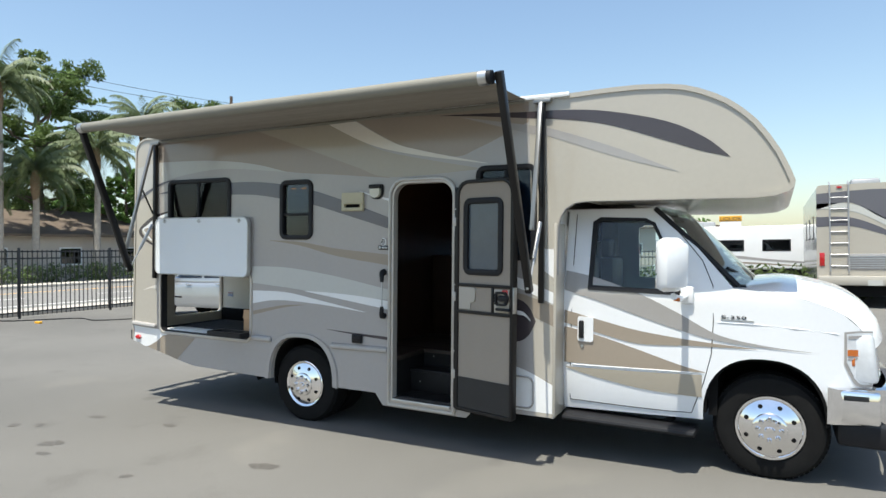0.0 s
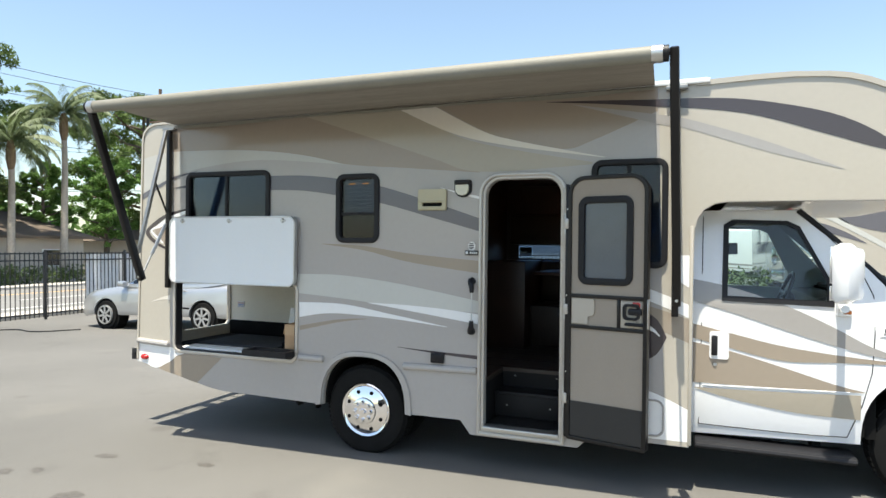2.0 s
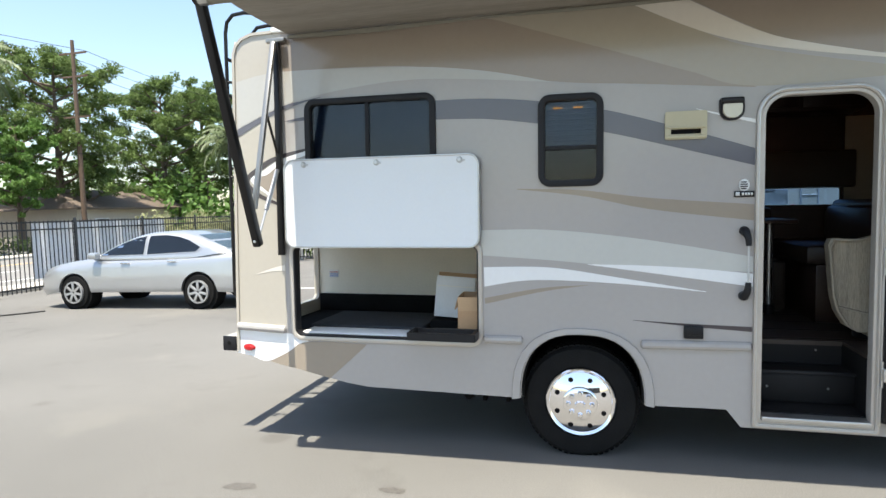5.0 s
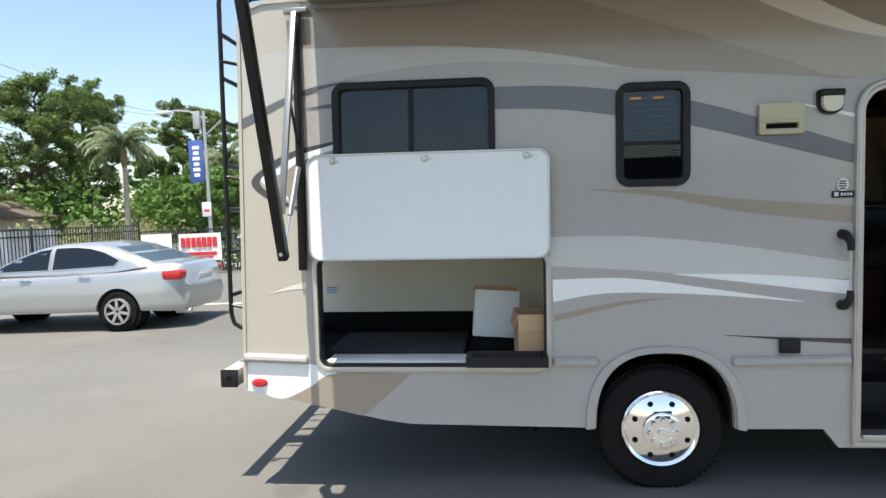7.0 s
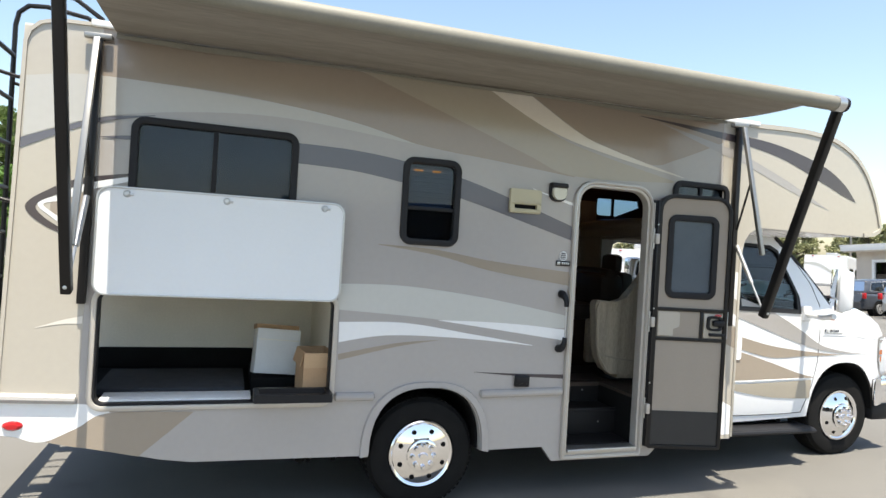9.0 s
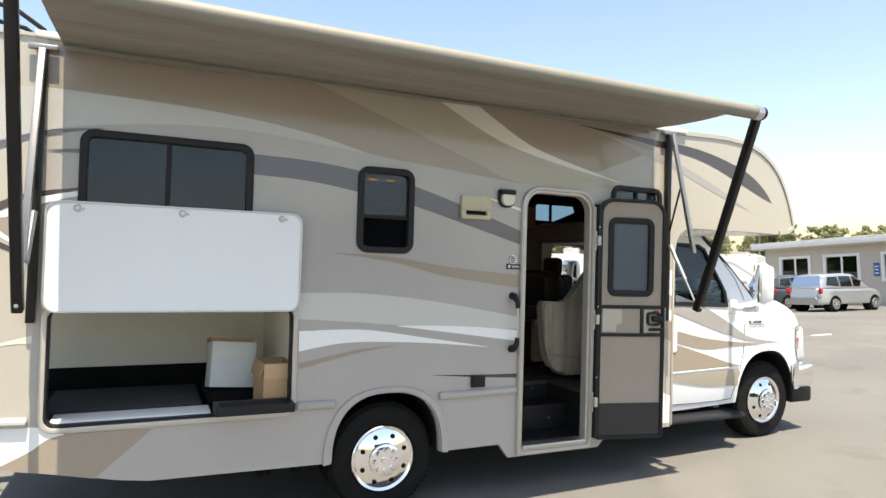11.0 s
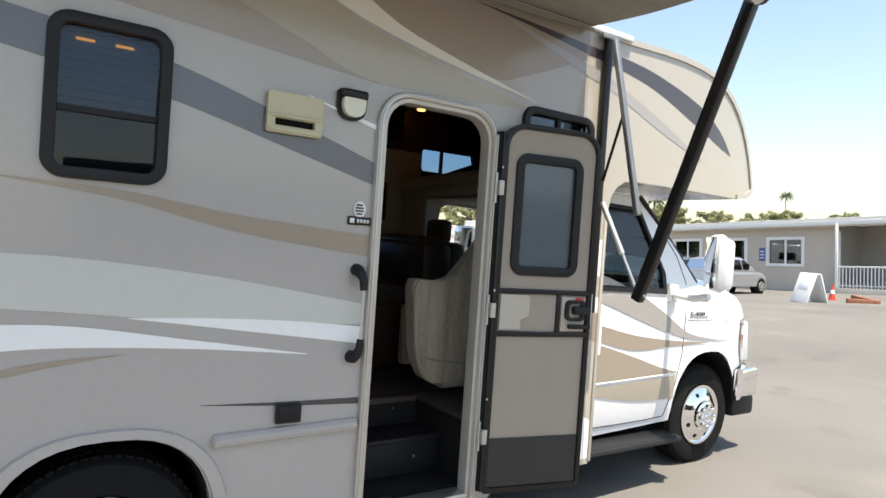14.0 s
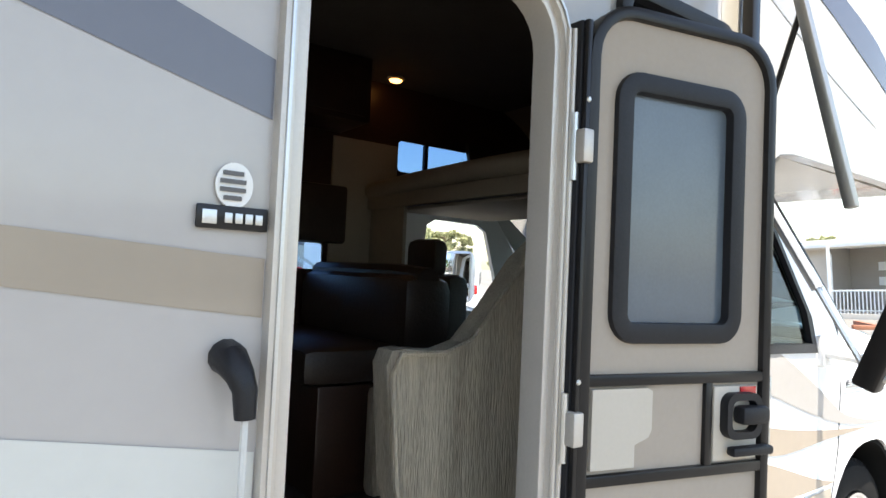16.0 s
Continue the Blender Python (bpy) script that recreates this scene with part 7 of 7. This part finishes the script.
# ---- other recreational vehicles ----
def coach(name, label, m, L, W, H, body, stripes, zl=0.55, ladder_on=True, nose=True):
    """A parked coach; its rear faces -y in its own frame."""
    t = thing(name, label, "motorhome", m, "parked coaches")
    o = rrect(-W / 2, W / 2, zl, H, 0.10)
    part("body", panel(o, [], 0, L, (), ()), body, t)
    part("skirt", box(-W / 2 + 0.05, W / 2 - 0.05, 0.05, L - 0.1, 0.30, zl), M_DARK, t)
    part("bumper", box(-W / 2 + 0.02, W / 2 - 0.02, -0.14, 0.0, zl - 0.03, zl + 0.22, 0.03), body, t)
    part("roof_unit", box(-0.35, 0.35, 1.6, 2.5, H, H + 0.26, 0.06), M_STEEL, t)
    for s in (-1, 1):
        part("tail_lamp", box(s * (W / 2 - 0.12) - 0.06, s * (W / 2 - 0.12) + 0.06, -0.02, 0.0, 1.10, 1.45, 0.006), M_RED, t)
        part("top_lamp", box(s * 0.75 - 0.06, s * 0.75 + 0.06, -0.02, 0.0, H - 0.10, H - 0.05, 0.004), M_RED, t)
        for y in (1.4, L - 1.6):
            part("wheel", moved(lathe([(0.05, 0), (0.40, 0.0), (0.43, 0.03), (0.43, 0.22), (0.1, 0.24)], 24, "x"), pose(s * (W / 2 - 0.12) - 0.12, y, 0.43)), M_RUBBER, t)
        for k in range(3):
            y = L * (0.2 + 0.26 * k)
            wf_ = box(s * W / 2 - 0.012, s * W / 2 + 0.012, y - 0.55, y + 0.55, H * 0.56, H * 0.76, 0.008)
            w = part("window", wf_, M_BLACK, t)
            part("pane", box(s * W / 2 - 0.016, s * W / 2 + 0.016, y - 0.49, y + 0.49, H * 0.575, H * 0.745), M_WINDK, w)
        for mt, top, bot in stripes[1]:
            bm = swoosh([(a * L, b * H) for a, b in top], [(a * L, b * H) for a, b in bot], 0)
            for v in bm.verts:
                v.co.x, v.co.y = s * (W / 2 + 0.006), v.co.x
            part("stripe", bm, mt, t)
    for mt, top, bot in stripes[0]:
        part("stripe", swoosh([(-W / 2 + a * W, b * H) for a, b in top], [(-W / 2 + a * W, b * H) for a, b in bot], -0.006), mt, t)
    part("rear_grille", box(-0.6, 0.6, -0.012, 0, 1.0, 1.42, 0.005), M_GREY, t)
    for k in range(6):
        part("grille_slat", box(-0.57, 0.57, -0.022, -0.012, 1.04 + k * 0.06, 1.06 + k * 0.06), M_STEEL, t)
    part("plate", box(-0.16, 0.16, -0.15, -0.142, 0.60, 0.74), M_PALE, t)
    if ladder_on:
        ld = part("ladder_rails", tube([(-W / 2 + 0.30, -0.10, 0.95), (-W / 2 + 0.30, -0.10, H - 0.02), (-W / 2 + 0.30, 0.1, H + 0.08)], 0.02, 6), M_STEEL, t)
        part("ladder_rail", tube([(-W / 2 + 0.72, -0.10, 0.95), (-W / 2 + 0.72, -0.10, H - 0.02), (-W / 2 + 0.72, 0.1, H + 0.08)], 0.02, 6), M_STEEL, ld)
        for k in range(7):
            part("rung", tube([(-W / 2 + 0.30, -0.10, 1.1 + k * 0.3), (-W / 2 + 0.72, -0.10, 1.1 + k * 0.3)], 0.018, 6), M_STEEL, ld)
    return t


REAR_B = [(M_SLATE, [(0, 0.93), (0.5, 0.95), (1, 0.93)], [(0, 0.80), (0.3, 0.85), (0.62, 0.70), (1, 0.62)]),
          (M_PALE, [(0, 0.85), (0.35, 0.83), (0.7, 0.66), (1, 0.50)], [(0, 0.81), (0.35, 0.77), (0.7, 0.61), (1, 0.46)]),
          (M_SLATE, [(0, 0.74), (0.3, 0.73), (0.55, 0.65), (0.75, 0.55)], [(0, 0.66), (0.3, 0.66), (0.55, 0.60), (0.75, 0.545)])]
SIDE_B = [(M_SLATE, [(0, 0.75), (0.3, 0.72), (0.6, 0.55), (1, 0.45)], [(0, 0.62), (0.3, 0.6), (0.6, 0.48), (1, 0.40)])]
SIDE_W = [(M_GREY, [(0, 0.45), (0.4, 0.5), (0.7, 0.42), (1, 0.35)], [(0, 0.42), (0.4, 0.45), (0.7, 0.38), (1, 0.33)]), (M_TAN, [(0.1, 0.36), (0.5, 0.38), (0.9, 0.3)], [(0.1, 0.34), (0.5, 0.35), (0.9, 0.29)])]
coach("parked_motorhome", "large beige motorhome with dark swooshes, seen from its rear", pose(6.28, 14.9, 0), 9.5, 2.55, 3.25, M_BEIGE, (REAR_B, SIDE_B), 0.62)
coach("parked_trailer", "white travel trailer parked beyond the sales lot", pose(-1.0, 27.5, 0, 0, 0, -90), 7.0, 2.3, 2.55, M_WHITE, (REAR_B[1:2], SIDE_W), 0.62, False)
coach("parked_trailer", "white travel trailer parked beyond the sales lot", pose(10.5, 22, lot_z(10.5, 22) - 0.1, 0, 0, -15), 7.0, 2.4, 2.9, M_WHITE, (REAR_B[1:2], SIDE_W), 0.62, True)
coach("parked_trailer", "white travel trailer parked beside other coaches", pose(15.0, 18.5, lot_z(15, 18.5) - 0.1, 0, 0, -40), 7.0, 2.4, 2.5, M_WHITE, (REAR_B[1:2], SIDE_W), 0.62, False)
coach("parked_trailer", "white travel trailer parked beside other coaches", pose(36.0, 27.5, lot_z(36, 27.5), -3, 0, -62), 6.5, 2.5, 3.3, M_WHITE, (REAR_B[1:2], SIDE_W), 0.5, False)
sg = thing("pole_sign", "orange and white shop sign on poles beyond the lot", "sign", pose(0.71, 51.9, 0, 0, 0, 4))
for x in (-0.6, 0.6):
    part("sign_post", tube([(x, 0.0, 0), (x, 0.0, 2.6)], 0.07, 8), M_STEEL, sg)
part("sign_board", box(-0.80, 0.80, -0.12, 0.12, 2.50, 3.70, 0.02), M_VINYLW, sg)
part("sign_header", box(-0.84, 0.84, -0.14, 0.14, 3.72, 4.16, 0.02), M_SIGNO, sg, "orange sign header")
part("sign_divider", box(-0.80, 0.80, -0.13, -0.122, 3.02, 3.08), M_GREY, sg)
lq = bpy.data.curves.new("sign_letters", "FONT")
lq.body, lq.size, lq.extrude, lq.align_x = "LIQUOR", 0.42, 0.006, "CENTER"
lo_ = new("sign_letters", lq)
lm_ = bpy.data.meshes.new_from_object(lo_.evaluated_get(bpy.context.evaluated_depsgraph_get()))
bpy.data.objects.remove(lo_)
lm_.materials.append(M_INK)
lo_ = new("sign_letters", lm_)
lo_.parent = sg
lo_.matrix_basis = pose(0, -0.15, 3.79, 90, 0, 0)
for k in range(4):
    part("sign_bar", box(-0.62 + k * 0.33, -0.40 + k * 0.33, -0.13, -0.122, 2.66, 2.90), M_VINYLR, sg)

# ---- office building at the lot's far end ----
OM = pose(32.3, 12.0, lot_z(32.3, 12.0), -3.1, 0, 0)
off = thing("office_building", "low tan stucco office with white-framed windows", "building", OM)
WIN = ((1.65, 3.60), (4.65, 6.65), (7.38, 9.32))
holes = [rrect(-b + 0.12, -a - 0.12, 1.34, 2.62, 0.0) for a, b in WIN]
ow = panel(rrect(-10.25, -0.15, -0.5, 3.3, 0.0), holes, 0.0, 0.2)
for v in ow.verts:
    v.co.x, v.co.y = v.co.y, -v.co.x
part("wall", ow, M_STUCCO, off, "tan stucco front wall")
part("wall", box(0.2, 13, 10.05, 10.25, -0.5, 3.3), M_STUCCO, off)
part("wall", box(2.4, 2.6, -16.0, 0.15, -0.5, 3.3), M_STUCCOG, off, "grey-brown recessed porch wall")
part("wall", box(0.2, 2.4, 0.15, 0.35, -0.5, 3.3), M_STUCCOG, off)
part("inner_wall", box(4, 4.2, 0.35, 10.0, 0, 3.2), M_INNER, off)
part("roof", box(-0.50, 13, -16.0, 10.75, 3.3, 3.42), M_TRIMW, off, "white flat roof with deep eave")
part("fascia", box(-0.55, -0.50, -16.0, 10.8, 3.24, 3.50, 0.01), M_TRIMW, off)
part("gravel_stop", box(-0.58, -0.50, -16.0, 10.85, 3.50, 3.58, 0.01), M_TRIMW, off)
part("soffit_board", box(-0.49, -0.44, -16.0, 10.7, 3.16, 3.29, 0.01), M_STUCCO, off)
for a, b in WIN:
    fr_ = frame_ring(a, b, 1.22, 2.74, 0.01, 0.15, -0.05, 0.06)
    for v in fr_.verts:
        v.co.x, v.co.y = v.co.y, v.co.x
    w = part("window", fr_, M_TRIMW, off, "white window trim")
    part("pane", box(0.05, 0.06, a + 0.1, b - 0.1, 1.32, 2.64), M_WINDK, w)
    part("mullion", box(0.02, 0.06, (a + b) / 2 - 0.045, (a + b) / 2 + 0.045, 1.34, 2.62), M_TRIMW, w)
    for k in range(4):
        part("blind_slat", box(0.12, 0.13, a + 0.20 + k * 0.13, a + 0.28 + k * 0.13, 1.34, 2.62), M_INNER, w)
part("wall_sign", box(-0.03, -0.01, 3.68, 3.98, 1.50, 2.18, 0.004), M_VINYLB, off, "small blue wall sign")
for k in range(3):
    part("sign_line", box(-0.036, -0.031, 3.73, 3.93, 1.62 + k * 0.17, 1.68 + k * 0.17), M_VINYLW, off)
part("porch_deck", box(-0.6, 2.4, -16, -0.05, -0.5, 0.25, 0.01), M_CURB, off)
part("wall_notice", box(2.36, 2.385, -1.5, -1.05, 2.2, 2.6, 0.004), M_VINYLW, off)
part("wall_notice", box(2.36, 2.385, -1.5, -1.05, 1.5, 1.9, 0.004), M_VINYLW, off)
part("porch_door", box(2.34, 2.39, -4.1, -3.1, 0.25, 2.40, 0.01), mat("door_dark", (0.06, 0.06, 0.065), rough=0.4, var=0.1), off)
part("downpipe", tube([(-0.06, 0.0, 0.0), (-0.06, 0.0, 2.9), (-0.40, 0.0, 3.2)], 0.05, 8), M_TRIMW, off)
for x, y in ((3.0, 3.0), (5.5, -3.0), (2.5, -7.5)):
    part("roof_vent", tube([(x, y, 3.42), (x, y, 3.9)], 0.09, 10), M_STEEL, off)
rail = thing("porch_railing", "white porch railing in front of the office", "railing", OM)
part("handrail", box(-0.58, -0.52, -9.0, -0.1, 1.22, 1.30, 0.01), M_TRIMW, rail)
part("bottom_rail", box(-0.57, -0.53, -9.0, -0.1, 0.36, 0.42), M_TRIMW, rail)
me = None
for k in range(58):
    if me is None:
        ob = part("baluster", box(-0.57, -0.53, -0.02, 0.02, 0.25, 1.24), M_TRIMW, rail)
        me = ob.data
    else:
        ob = new("baluster", me)
        ob.parent = rail
    ob.matrix_basis = pose(0, -0.22 - k * 0.15, 0)
for y in (-0.1, -4.5, -9.0):
    part("porch_post", box(-0.62, -0.50, y - 0.06, y + 0.06, 0.25, 3.30, 0.01), M_TRIMW, rail)
pl_ = thing("planter_kerb", "reddish timber planter edge on the lot", "planter", pose(24.9, 7.85, lot_z(24.9, 7.85) - 0.06, 0, 0, 40))
part("timber", box(-1.2, 1.2, -0.1, 0.1, 0, 0.22, 0.02), mat("red_timber", (0.22, 0.09, 0.05), rough=0.85, var=0.2), pl_)
part("timber", box(-1.2, -1.0, 0.1, 0.9, 0, 0.22, 0.02), mat("red_timber", (0.22, 0.09, 0.05)), pl_)
af = thing("sandwich_board", "white folding sandwich-board sign standing on asphalt", "sign", pose(22.5, 8.6, lot_z(22.5, 8.6), 0, 0, 66))
for s in (-1, 1):
    pn = moved(box(-0.40, 0.40, -0.02, 0.02, 0, 1.06, 0.01), pose(0, s * 0.40, 0, s * 18, 0, 0))
    q = part("board", pn, M_TRIMW, af)
    part("print_area", moved(box(-0.24, 0.24, -0.026, 0.026, 0.45, 0.85, 0.004), pose(0, s * 0.40, 0, s * 18, 0, 0)), M_VINYLW, q)
cn = thing("traffic_cone", "orange traffic cone with white collar", "cone", pose(25.0, 9.0, lot_z(25, 9)) @ Matrix.Diagonal((0.85, 0.85, 0.85, 1)))
part("base", box(-0.18, 0.18, -0.18, 0.18, 0, 0.035, 0.01), M_ORANGE, cn)
part("cone_body", lathe([(0.135, 0.03), (0.03, 0.70), (0.0, 0.705)], 20, "z"), M_ORANGE, cn)
part("collar", lathe([(0.0965, 0.28), (0.073, 0.45)], 20, "z"), M_VINYLW, cn)

for x, y, h, s, sd in ((60, 37.0, 6.6, 3.4, 21), (62, 33.5, 6.3, 3.0, 22), (60, 29.5, 6.6, 2.6, 23), (66, 27.0, 6.4, 3.2, 24), (58, 41.5, 7.0, 3.2, 25), (52, 44, 6.4, 3.0, 26), (44, 46, 6.6, 3.4, 27), (70, 20, 6.0, 3.0, 28), (60, 44.5, 7.2, 2.4, 31), (36, 48, 6.6, 3.2, 32)):
    tree("broadleaf_tree", "dusty olive-green tree beyond the office roof", (x, y, lot_z(x, y)), h, s, "olive", sd, "trees beyond the office")
palm("small fan palm beyond the office roof", (60, 29.7, lot_z(60, 29.7)), 7.9, 11, size=0.26)
palm("small fan palm beyond the office roof", (52, 38.5, lot_z(52, 38.5)), 7.4, 12, size=0.5)
for x0, y0, w, d, h, yaw in ((-8, 62, 14, 9, 3.6, 0),):
    house("tan low building on the far street", (x0, y0), w, d, h, 0.8, yaw, M_STUCCO)
